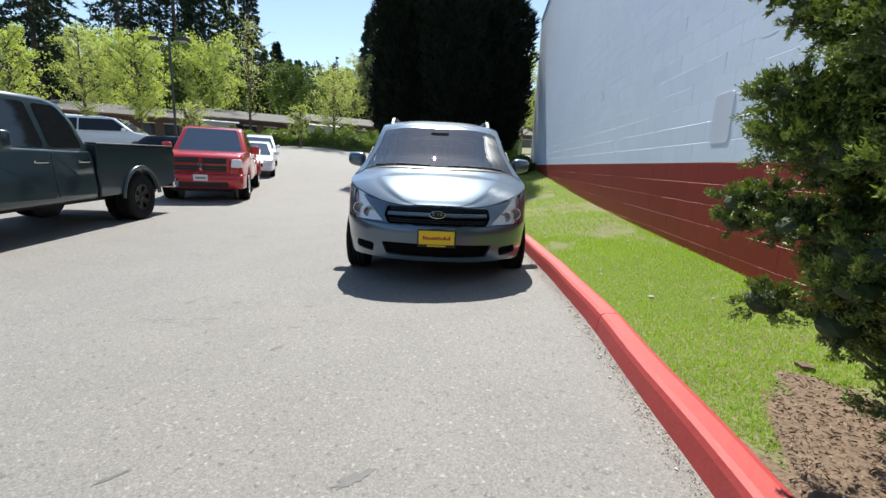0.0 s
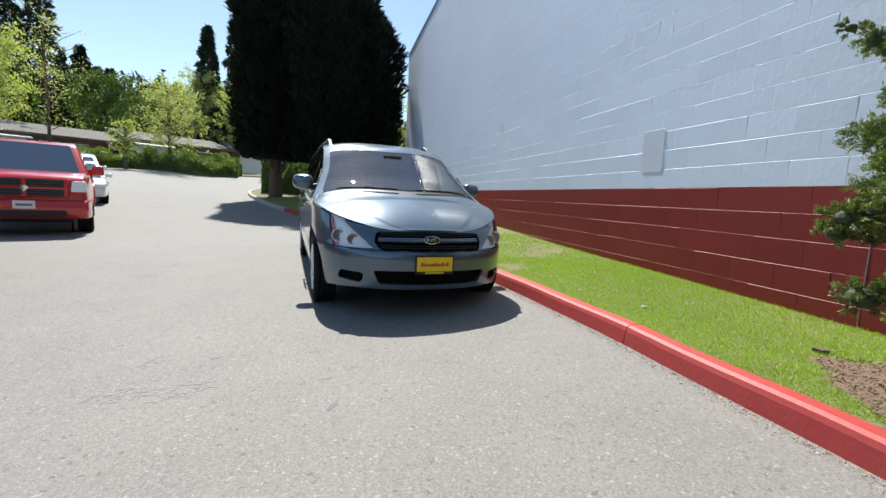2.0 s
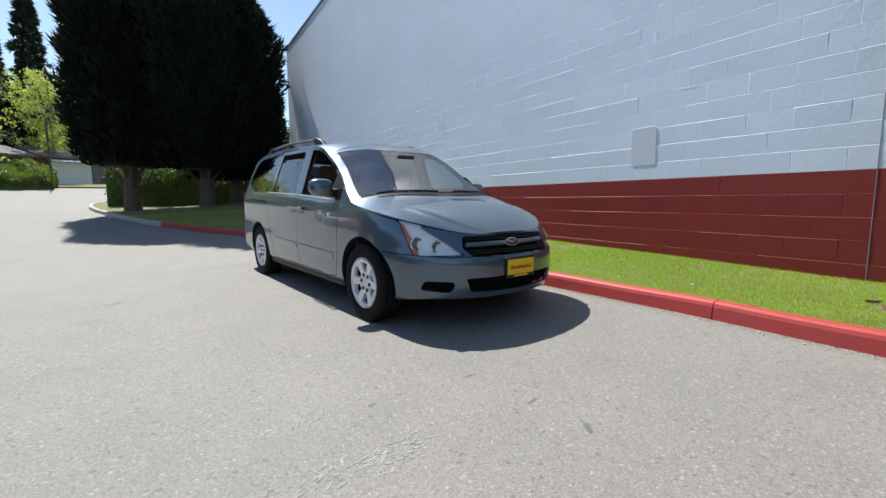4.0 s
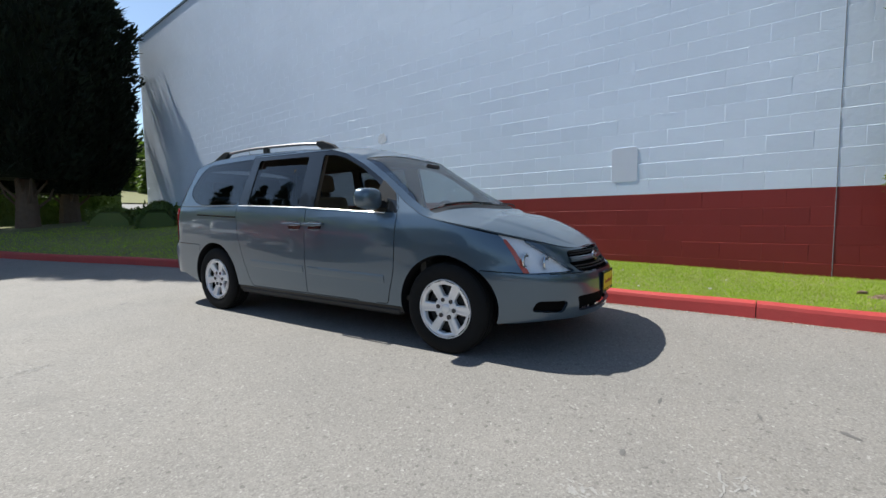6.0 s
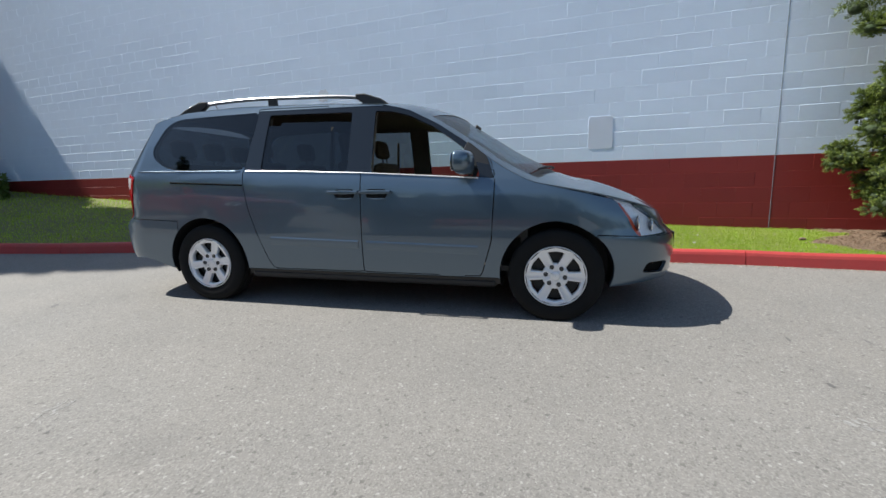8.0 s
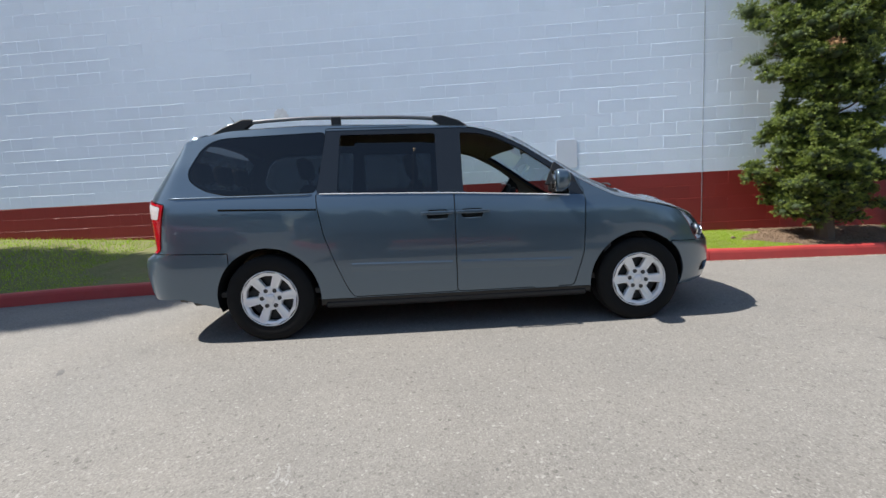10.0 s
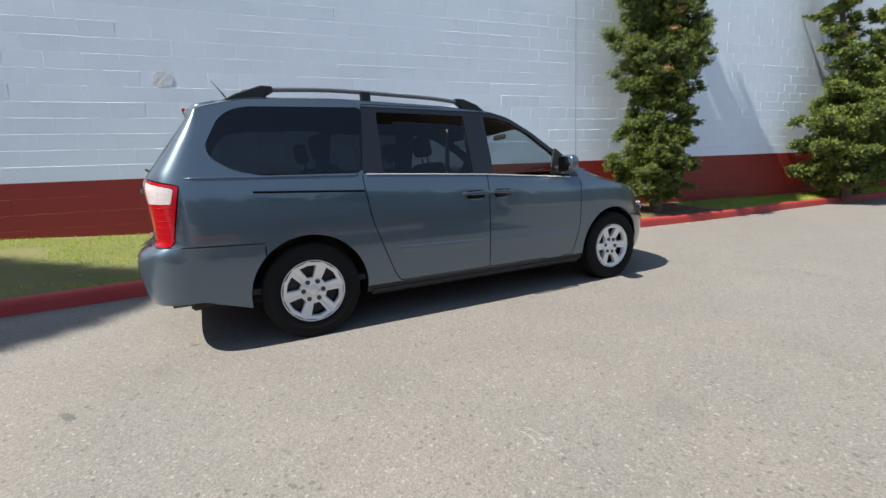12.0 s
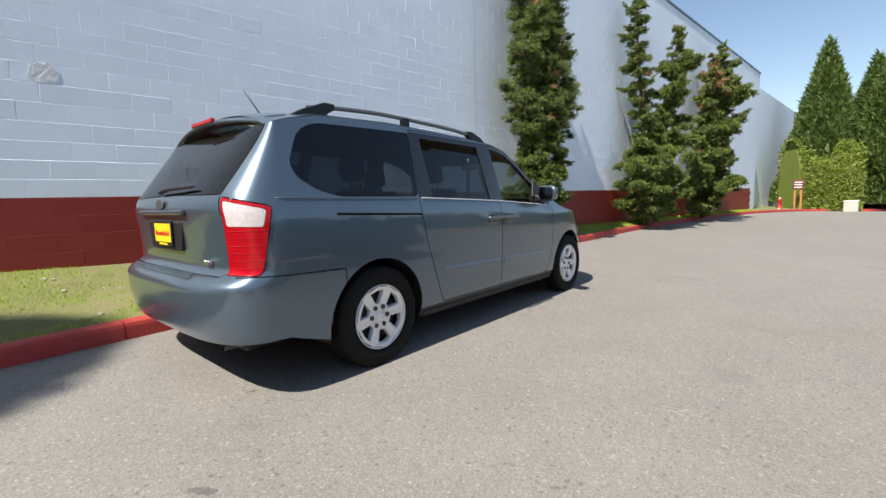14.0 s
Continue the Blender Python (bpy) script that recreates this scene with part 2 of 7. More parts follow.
def prism(poly, h0, h1, axis="Y", bevel=0.0, seg=2):
    """A flat outline of (a, b) pairs made thick from h0 to h1 along the axis."""
    bm = bmesh.new()

    def put(a, b, h):
        return bm.verts.new((a, h, b) if axis == "Y" else (h, a, b) if axis == "X" else (a, b, h))
    lo, hi = [put(a, b, h0) for a, b in poly], [put(a, b, h1) for a, b in poly]
    bm.faces.new(lo)
    bm.faces.new(hi[::-1])
    n = len(poly)
    for i in range(n):
        bm.faces.new((lo[i], hi[i], hi[(i + 1) % n], lo[(i + 1) % n]))
    bmesh.ops.recalc_face_normals(bm, faces=bm.faces[:])
    if bevel:
        bmesh.ops.bevel(bm, geom=bm.edges[:], offset=bevel, segments=seg, affect="EDGES", profile=0.5)
    return bm


def interp(table, v):
    """Straight-line reading of a table of (key, value)."""
    if v <= table[0][0]:
        return table[0][1]
    for (a, p), (b, q) in zip(table, table[1:]):
        if v <= b:
            return p + (q - p) * (v - a) / (b - a)
    return table[-1][1]


def soft(table, v, w=0.06):
    """interp() with rounded corners."""
    return (interp(table, v - w) + interp(table, v - w / 2) + interp(table, v) + interp(table, v + w / 2) + interp(table, v + w)) / 5


# ---- the lie of the land ----


def ground(x, y):
    """Height of the asphalt: it falls away from the kerb, and climbs towards the far end of the lot."""
    q = (min(x, 3.0) + 3.6) / 0.8
    z = -0.072 + 0.0446 * (-3.6 + 0.8 * (math.log1p(math.exp(q)) if q < 40 else q)) + 0.0108 * max(min(y, 14), -40)
    if y > 13:
        d = min(y - 13, 60)
        z += 0.07 * d * d / (d + 5)
    if x < -12 and y > 12:
        p, q = min(1, (-x - 12) / 5), min(1, (y - 12) / 6)
        z += 0.45 * p * p * (3 - 2 * p) * q * q * (3 - 2 * q)
    return z


KERB = [(-60, -36), (-30, -33.5), (-10, -32), (-4.5, -30.2), (-1.1, -26.7), (0.21, -23.5), (1.09, -18.9), (1.37, -13.5), (1.36, -10.0), (1.2, -5.0), (0.92, -1.3),
        (0.62, 1.2), (0.505, 3.2), (0.445, 4.7), (0.35, 5.8), (0.18, 7.3), (-0.05, 8.7), (-0.35, 10.3), (-0.66, 12.0), (-1.05, 13.3), (-1.55, 14.8), (-2.1, 16.0), (-3.05, 18.0),
        (-4.1, 20.3), (-5.3, 23.5), (-6.3, 27.0), (-6.3, 29.5), (-4.8, 31.2), (-1.0, 33.2), (4.0, 35.0), (14.0, 38.0)]
WALL_X, WALL_S, WALL_N, WALL_TOP, BAND = 1.81, -21.6, 24.6, 8.05, 1.22
BASE = [(-60, -0.35), (-21, -0.05), (-12, 0.08), (-4, 0.17), (4, 0.27), (8, 0.35), (11.5, 0.46), (18, 0.78), (25, 1.2), (35, 1.9), (60, 2.4)]


def smooth_line(pts, step=0.25):
    """Points at even steps on a Catmull-Rom curve through pts."""
    out = []
    for i in range(len(pts) - 1):
        p0, p1, p2, p3 = (Vector(pts[max(min(k, len(pts) - 1), 0)]) for k in (i - 1, i, i + 1, i + 2))
        n = max(2, int((p2 - p1).length / step))
        for k in range(n):
            t = k / n
            out.append(0.5 * (2 * p1 + (p2 - p0) * t + (2 * p0 - 5 * p1 + 4 * p2 - p3) * t * t + (3 * p1 - p0 - 3 * p2 + p3) * t ** 3))
    out.append(Vector(pts[-1]))
    return out


LINE = smooth_line(KERB, 0.2)
KERB_X = sorted([(p.y, p.x) for p in LINE if -24 < p.y < 27])


def lawn_z(x, y):
    """Height of the grass between the kerb and the wall."""
    kx = interp(KERB_X, y)
    k = max(0.0, min(1.0, (x - kx - 0.16) / max(0.3, WALL_X - kx - 0.16)))
    z0 = ground(kx, y) + 0.125
    bump = 0.02 * math.sin(2.1 * y + 1.3 * x) * k * (1 - k) * 4
    return z0 + (interp(BASE, y) - z0) * k ** 1.1 + bump if y < 24 else z0 + (interp(BASE, y) - z0) * min(1, k) * 0.5


def grid_mesh(name, xs, ys, zf, material):
    verts = [(x, y, zf(x, y)) for y in ys for x in xs]
    nx = len(xs)
    faces = [(j * nx + i, j * nx + i + 1, (j + 1) * nx + i + 1, (j + 1) * nx + i) for j in range(len(ys) - 1) for i in range(nx - 1)]
    me = bpy.data.meshes.new(name)
    me.from_pydata(verts, [], faces)
    me.shade_smooth()
    me.materials.append(material)
    return new(name, me)


def steps(a, b, near0, near1, fine, coarse):
    """Coordinates from a to b: fine between near0 and near1, growing outside."""
    v, s = [near0], fine
    while v[-1] < near1:
        v.append(v[-1] + fine)
    while v[-1] < b:
        s = min(s * 1.25, coarse)
        v.append(v[-1] + s)
    s = fine
    while v[0] > a:
        s = min(s * 1.25, coarse)
        v.insert(0, v[0] - s)
    return v


tagged(grid_mesh("ground", steps(-900, 900, -14, 6, 0.4, 60), steps(-900, 1200, -12, 45, 0.4, 60), ground, M_ASPHALT),
       "worn sunlit grey asphalt of the parking lot with pale stone chips", "ground", kind="structure")

# ---- kerb ----


def kerb_segment(pts, nrm, painted):
    """A length of kerb with a rounded nose, closed at both ends."""
    prof = [(0.0, -0.12), (0.0, 0.0), (0.012, 0.10), (0.022, 0.128), (0.045, 0.143), (0.12, 0.146), (0.148, 0.138), (0.156, 0.115), (0.156, -0.12)]
    bm = bmesh.new()
    rings = []
    for i, (p, q) in enumerate(zip(pts, nrm)):
        jit = 0.003 * math.sin(7.3 * p.x + 5.1 * p.y)
        rings.append([bm.verts.new((p.x + q.x * (a + jit), p.y + q.y * (a + jit), ground(p.x, p.y) + h + jit * (h > 0.05))) for a, h in prof])
    for r0, r1 in zip(rings, rings[1:]):
        for k in range(len(prof) - 1):
            bm.faces.new((r0[k], r0[k + 1], r1[k + 1], r1[k]))
    bm.faces.new(rings[0])
    bm.faces.new(rings[-1][::-1])
    bmesh.ops.recalc_face_normals(bm, faces=bm.faces[:])
    return bm


NORM = []
for i, p in enumerate(LINE):
    d = LINE[min(i + 1, len(LINE) - 1)] - LINE[max(i - 1, 0)]
    NORM.append(Vector((d.y, -d.x)).normalized())
ARC = [0.0]
for a, b in zip(LINE, LINE[1:]):
    ARC.append(ARC[-1] + (b - a).length)
S0 = min((abs(p.y - 4.56), s) for p, s in zip(LINE, ARC))[1]
kerb = thing("kerb", Matrix(), "red-painted concrete kerb edging the lawn, chipped at its joints", "kerb", kind="structure")


def at_arc(s):
    for i in range(len(ARC) - 1):
        if ARC[i + 1] >= s:
            f = (s - ARC[i]) / (ARC[i + 1] - ARC[i])
            return LINE[i].lerp(LINE[i + 1], f), NORM[i].lerp(NORM[i + 1], f)
    return LINE[-1], NORM[-1]


SEG = 3.05
k0 = int(-S0 // SEG) + 1
for k in range(k0, int((ARC[-1] - S0) / SEG)):
    s0, s1 = S0 + k * SEG + 0.004, S0 + (k + 1) * SEG - 0.004
    n = 12
    got = [at_arc(s0 + (s1 - s0) * j / n) for j in range(n + 1)]
    red = got[0][0].y < 17.5
    part("kerb_segment", kerb_segment([g[0] for g in got], [g[1] for g in got], red), M_KERB if red else M_KERBC, kerb)

# ---- lawn ----


def lawn_mesh():
    verts, faces, rows = [], [], 14
    for p, q in zip(LINE, NORM):
        a = p + q * 0.15
        if -21.5 <= p.y <= 24.5:
            b = Vector((WALL_X + 0.05, p.y))
        elif p.y > 24.5:
            b = Vector((9.0, 28.0))
        elif p.x > -4.6:
            b = Vector((10.0, -36.0))
        else:
            b = Vector((p.x + 3, p.y - 16))
        for k in range(rows + 1):
            f = k / rows
            c = a.lerp(b, f)
            if -21.5 <= p.y <= 24.5:
                z = lawn_z(c.x, c.y)
            else:
                z = ground(p.x, p.y) + 0.125 + 0.35 * f
            verts.append((c.x, c.y, z))
    for i in range(len(LINE) - 1):
        for k in range(rows):
            o = i * (rows + 1) + k
            faces.append((o, o + 1, o + rows + 2, o + rows + 1))
    me = bpy.data.meshes.new("lawn")
    me.from_pydata(verts, [], faces)
    me.shade_smooth()
    me.materials.append(M_LAWN)
    return new("lawn", me)


tagged(lawn_mesh(), "bright green mown lawn strip between kerb and block wall", "lawn", kind="structure")

# ---- the block wall ----
wall = link("wall_east", box(WALL_X + 0.0058, WALL_X + 0.4, WALL_S, WALL_N, BAND, WALL_TOP), M_WALLJ)
tagged(wall, "tall concrete-block wall painted pale blue above a dark red base", "wall", kind="structure")
low = link("wall_east_base", box(WALL_X + 0.0058, WALL_X + 0.4, WALL_S + 0.9, WALL_N, -0.6, BAND - 0.0), M_REDJ)
tagged(low, "dark red painted base of the block wall", "wall", kind="structure")
tagged(link("wall_east_end", box(WALL_X + 0.0058, WALL_X + 0.4, WALL_S, WALL_S + 0.897, -0.6, BAND), M_WALLJ), "pale blue painted end of the block wall", "wall", kind="structure")
body = link("wall_north", box(WALL_X + 0.41, 22, WALL_N - 0.4, WALL_N, -0.6, WALL_TOP), M_WALLJ)
tagged(body, "pale painted side wall of the building", "wall", kind="structure")
tagged(link("wall_south", box(WALL_X + 0.41, 22, WALL_S, WALL_S + 0.4, -0.6, WALL_TOP), M_WALLJ), "pale painted side wall of the building", "wall", kind="structure")
tagged(link("flat_roof", box(WALL_X + 0.41, 22, WALL_S + 0.41, WALL_N - 0.41, WALL_TOP - 0.5, WALL_TOP - 0.3), M_KERBC), "flat grey roof of the building", "roof", kind="structure")
M_FLASH = mat("teal_grey_flashing", (0.09, 0.15, 0.17), rough=0.4, metal=0.4, vary=0.1)
tagged(link("trim", box(WALL_X - 0.03, WALL_X + 0.43, WALL_S - 0.03, WALL_N + 0.03, WALL_TOP, WALL_TOP + 0.09, 0.01), M_FLASH),
       "dark metal flashing along the roofline", "trim", kind="structure")
tagged(link("wall_far", box(2.6, 22, -39, WALL_S - 0.05, -1, 8.0), M_WALLJ), "plain pale blue wall of the set-back wing", "wall", kind="structure")

BL, BH = 0.4064, 0.2032


def block_mesh(name, material, w, sag, level, relief):
    """One block face: five sides, chamfered, slightly off square."""
    g, d = 0.0004, (0.0016, 0.0030, 0.0045, 0.0060)[level] * relief
    rnd = random.Random(name)
    # the face leans out a little at its top and at its sunny end, and thick paint rounds those edges, so that they catch the light
    up, end = (0.0008, 0.0015, 0.0022, 0.0031)[level] * sag, rnd.choice((0.0, 0.0003, 0.0007)) * sag
    ct, ce, c = (0.0020, 0.0042, 0.0060, 0.0080)[level] * relief, rnd.choice((0.001, 0.002, 0.006)) * relief, 0.0022
    y0, y1, z0, z1 = g, w - g, g, BH - g
    outer = [(0.0005, y0, z0), (0.0010, y1, z0), (d, y1, z1), (d * 0.8, y0, z1)]
    inner = [(0, y0 + c, z0 + c), (-end, y1 - ce, z0 + c), (-end - up, y1 - ce, z1 - ct), (-up * rnd.uniform(0.8, 1.0), y0 + c, z1 - ct * rnd.uniform(0.7, 1.0))]
    me = bpy.data.meshes.new(name)
    me.from_pydata(outer + inner, [], [(4, 7, 6, 5), (0, 4, 5, 1), (1, 5, 6, 2), (2, 6, 7, 3), (3, 7, 4, 0)])
    me.materials.append(material)
    return me


BLOCKS = {}
for tone, material in (("pale", M_WALL), ("red", M_RED)):
    BLOCKS[tone] = [block_mesh("%s_block_%d" % (tone, k), material, BL, 1.35 if tone == "pale" else 1.0, k % 4, 1.0 if tone == "pale" else 0.75) for k in range(16)]
PLATE = (5.90, 6.235, 1.395, 1.855)
rb = random.Random(5)
far = {"pale": ([], []), "red": ([], [])}
courses = range(-7, 34)
for c in courses:
    z = BAND + c * BH
    tone = "red" if c < 0 else "pale"
    off = (c % 2) * BL / 2 + 0.13
    left, level = 0, 0
    for i in range(int((WALL_N - WALL_S) / BL)):
        y = WALL_S + off + i * BL
        if y + BL > WALL_N:
            continue
        if c < 0 and y < WALL_S + 0.9:
            t2 = "pale"
        else:
            t2 = tone
        if z + BH < interp(BASE, y) - 0.05:
            continue
        if left <= 0:
            left, level = rb.randint(1, 3), rb.randrange(4)
        left -= 1
        out = rb.uniform(0, 0.0003)
        mesh = BLOCKS[t2][level + 4 * rb.randrange(4)]
        if 1.3 < y < 10.3 and z < 2.6:
            ob = new("block", mesh)
            ob.location = (WALL_X - out, y, z)
            ob.parent = wall if c >= 0 else low
        else:
            vs, fs = far[t2]
            o = len(vs)
            src = mesh
            vs += [(v.co.x + WALL_X - out, v.co.y + y, v.co.z + z) for v in src.vertices]
            fs += [tuple(k + o for k in f.vertices) for f in src.polygons]
for tone, (vs, fs) in far.items():
    me = bpy.data.meshes.new("upper_blocks")
    me.from_pydata(vs, [], fs)
    me.materials.append(M_WALL if tone == "pale" else M_RED)
    ob = new("upper_blocks" if tone == "pale" else "base_blocks", me)
    ob.parent = wall if tone == "pale" else low
    ob["kind"] = "stuff"

# a sealed movement joint, a steel cover and a patch of peeled render on the wall
tagged(link("sealed_joint", box(WALL_X - 0.004, WALL_X + 0.002, 3.927, 3.934, 0.2, 7.9, 0.001), M_PIPE), "dark sealed movement joint running up the block wall", "wall joint", kind="structure")
cover = thing("wall_cover", pose(WALL_X - 0.0075, (PLATE[0] + PLATE[1]) / 2, PLATE[2]), "grey painted metal cover plate screwed to the block wall", "cover plate")
w2 = (PLATE[1] - PLATE[0]) / 2
hh = PLATE[3] - PLATE[2]
outline = []
for cx, cz, a0 in ((w2 - 0.04, 0.04, -90), (w2 - 0.04, hh - 0.04, 0), (-w2 + 0.04, hh - 0.04, 90), (-w2 + 0.04, 0.04, 180)):
    outline += [(cx + 0.04 * math.cos(radians(a0 + k * 22.5)), cz + 0.04 * math.sin(radians(a0 + k * 22.5))) for k in range(5)]
part("plate", prism(outline, 0.0, 0.0075, "X", 0.002), M_PLATE, cover)


def blotch(rx, rz, seed, n=26, thick=0.012):
    """A ragged flat patch."""
    r = random.Random(seed)
    return prism([((rx * (0.75 + 0.35 * r.random())) * math.cos(k * math.tau / n), (rz * (0.75 + 0.35 * r.random())) * math.sin(k * math.tau / n)) for k in range(n)], 0, thick, "X")


scar = link("peeled_patch", blotch(0.13, 0.12, 3, 26, 0.004), M_SCAR)
scar.location = (WALL_X - 0.0055, 10.79, 2.54)
tagged(scar, "ragged bare patch of peeled render on the painted block wall", "wall patch")
for y, z, rx, rz, seed in ((9.32, 3.58, 0.02, 0.28, 4), (9.4, 3.2, 0.05, 0.06, 5), (5.98, 2.87, 0.03, 0.12, 6), (10.4, 3.04, 0.28, 0.02, 7), (11.1, 3.02, 0.16, 0.03, 8), (5.55, 2.22, 0.14, 0.015, 9), (8.6, 3.5, 0.16, 0.014, 10)):
    ob = link("paint_ridge", blotch(rx * 0.8, rz * 0.8, seed, 18, 0.0016), M_WALL)
    ob.location = (WALL_X - 0.0028, y, z)
    tagged(ob, "thick dribble of pale blue paint on the block wall", "paint drip")

# ---- vehicles: shared skins ----
M_PAINT = mat("grey_teal_metallic_paint", (0.096, 0.138, 0.180), rough=0.30, metal=0.60, vary=0.02, scale=300, coat=1.0)
M_BLACK = mat("black_plastic", (0.009, 0.009, 0.010), rough=0.5, vary=0.1, scale=30)
M_SLOT = mat("dark_slot_rubber", (0.004, 0.004, 0.004), rough=0.95, vary=0.1, spec=0.1)
M_GLOSSB = mat("gloss_black_trim", (0.010, 0.011, 0.012), rough=0.12, vary=0.05, coat=0.5)
M_RUBBER = mat("tyre_rubber", (0.010, 0.010, 0.010), rough=0.85, vary=0.2, scale=20, bump=0.002, bscale=40, spec=0.2)
M_ALLOY = mat("silver_alloy", (0.80, 0.81, 0.83), rough=0.32, metal=0.5, vary=0.05, scale=20)
M_RAIL = mat("grey_rail_metal", (0.22, 0.225, 0.235), rough=0.38, metal=0.8, vary=0.05)
M_CHROME = mat("chrome", (0.75, 0.76, 0.78), rough=0.08, metal=1.0, vary=0.0)
M_STEEL = mat("dark_brake_steel", (0.09, 0.085, 0.08), rough=0.6, metal=0.6, vary=0.2)
M_TINT = glass("dark_tinted_glass", (0.13, 0.15, 0.165), base=0.06)
M_CLEAR = glass("door_glass", (0.60, 0.66, 0.65), base=0.08)
M_SCREEN = glass("windscreen_glass", (0.46, 0.56, 0.61), base=0.24, gain=0.5)
M_LENS = glass("clear_lamp_lens", (0.98, 0.98, 0.99), base=0.06, gain=0.5)
M_REDLENS = mat("red_lamp_lens", (0.36, 0.004, 0.010), rough=0.15, vary=0.10, scale=40, coat=0.25, spec=0.3)
M_AMBER = mat("amber_reflector", (0.50, 0.075, 0.035), rough=0.15, vary=0.05, coat=1.0)
M_LAMP = mat("lamp_reflector", (0.93, 0.94, 0.95), rough=0.35, metal=0.05, vary=0.05, scale=40)
M_WHITELENS = mat("white_lamp_lens", (0.55, 0.50, 0.50), rough=0.15, vary=0.25, scale=45, coat=0.4)
M_TAN = mat("tan_cloth", (0.20, 0.145, 0.09), rough=0.9, vary=0.1, scale=40, bump=0.001, bscale=200)
M_TRIM = mat("beige_interior_plastic", (0.20, 0.155, 0.11), rough=0.75, vary=0.06, scale=20)
M_DTRIM = mat("dark_interior_plastic", (0.05, 0.045, 0.04), rough=0.75, vary=0.1, scale=20)
M_DASH = mat("dark_dashboard_plastic", (0.085, 0.08, 0.075), rough=0.8, vary=0.08, scale=20)
M_YEL = mat("yellow_dealer_plate", (0.85, 0.57, 0.02), rough=0.4, vary=0.05, scale=20)
M_SCRIPT = mat("red_script_paint", (0.45, 0.03, 0.02), rough=0.4, vary=0.05)


def inside(poly, a, b):
    r = False
    n = len(poly)
    j = n - 1
    for i in range(n):
        (xi, yi), (xj, yj) = poly[i], poly[j]
        if (yi > b) != (yj > b) and a < (xj - xi) * (b - yi) / (yj - yi) + xi:
            r = not r
        j = i
    return r


def nearest_on(poly, a, b):
    best, where = 1e9, (a, b)
    n = len(poly)
    for i in range(n):
        (xa, ya), (xb, yb) = poly[i], poly[(i + 1) % n]
        dx, dy = xb - xa, yb - ya
        q = dx * dx + dy * dy
        t = 0 if q == 0 else max(0, min(1, ((a - xa) * dx + (b - ya) * dy) / q))
        px, py = xa + t * dx, ya + t * dy
        d = (px - a) ** 2 + (py - b) ** 2
        if d < best:
            best, where = d, (px, py)
    return math.sqrt(best), where


def rounded(poly, r, seg=4):
    """An outline with its corners rounded off by about r."""
    out = []
    n = len(poly)
    for i in range(n):
        p, a, b = Vector(poly[i]), Vector(poly[i - 1]), Vector(poly[(i + 1) % n])
        u, v = a - p, b - p
        d = min(r, u.length * 0.45, v.length * 0.45)
        p0, p1 = p + u.normalized() * d, p + v.normalized() * d
        for k in range(seg + 1):
            t = k / seg
            q = p0 * (1 - t) ** 2 + p * 2 * t * (1 - t) + p1 * t * t
            out.append((q.x, q.y))
    return out


def disc(cx, cz, r, n=48):
    return [(cx + r * math.cos(k * math.tau / n), cz + r * math.sin(k * math.tau / n)) for k in range(n)]


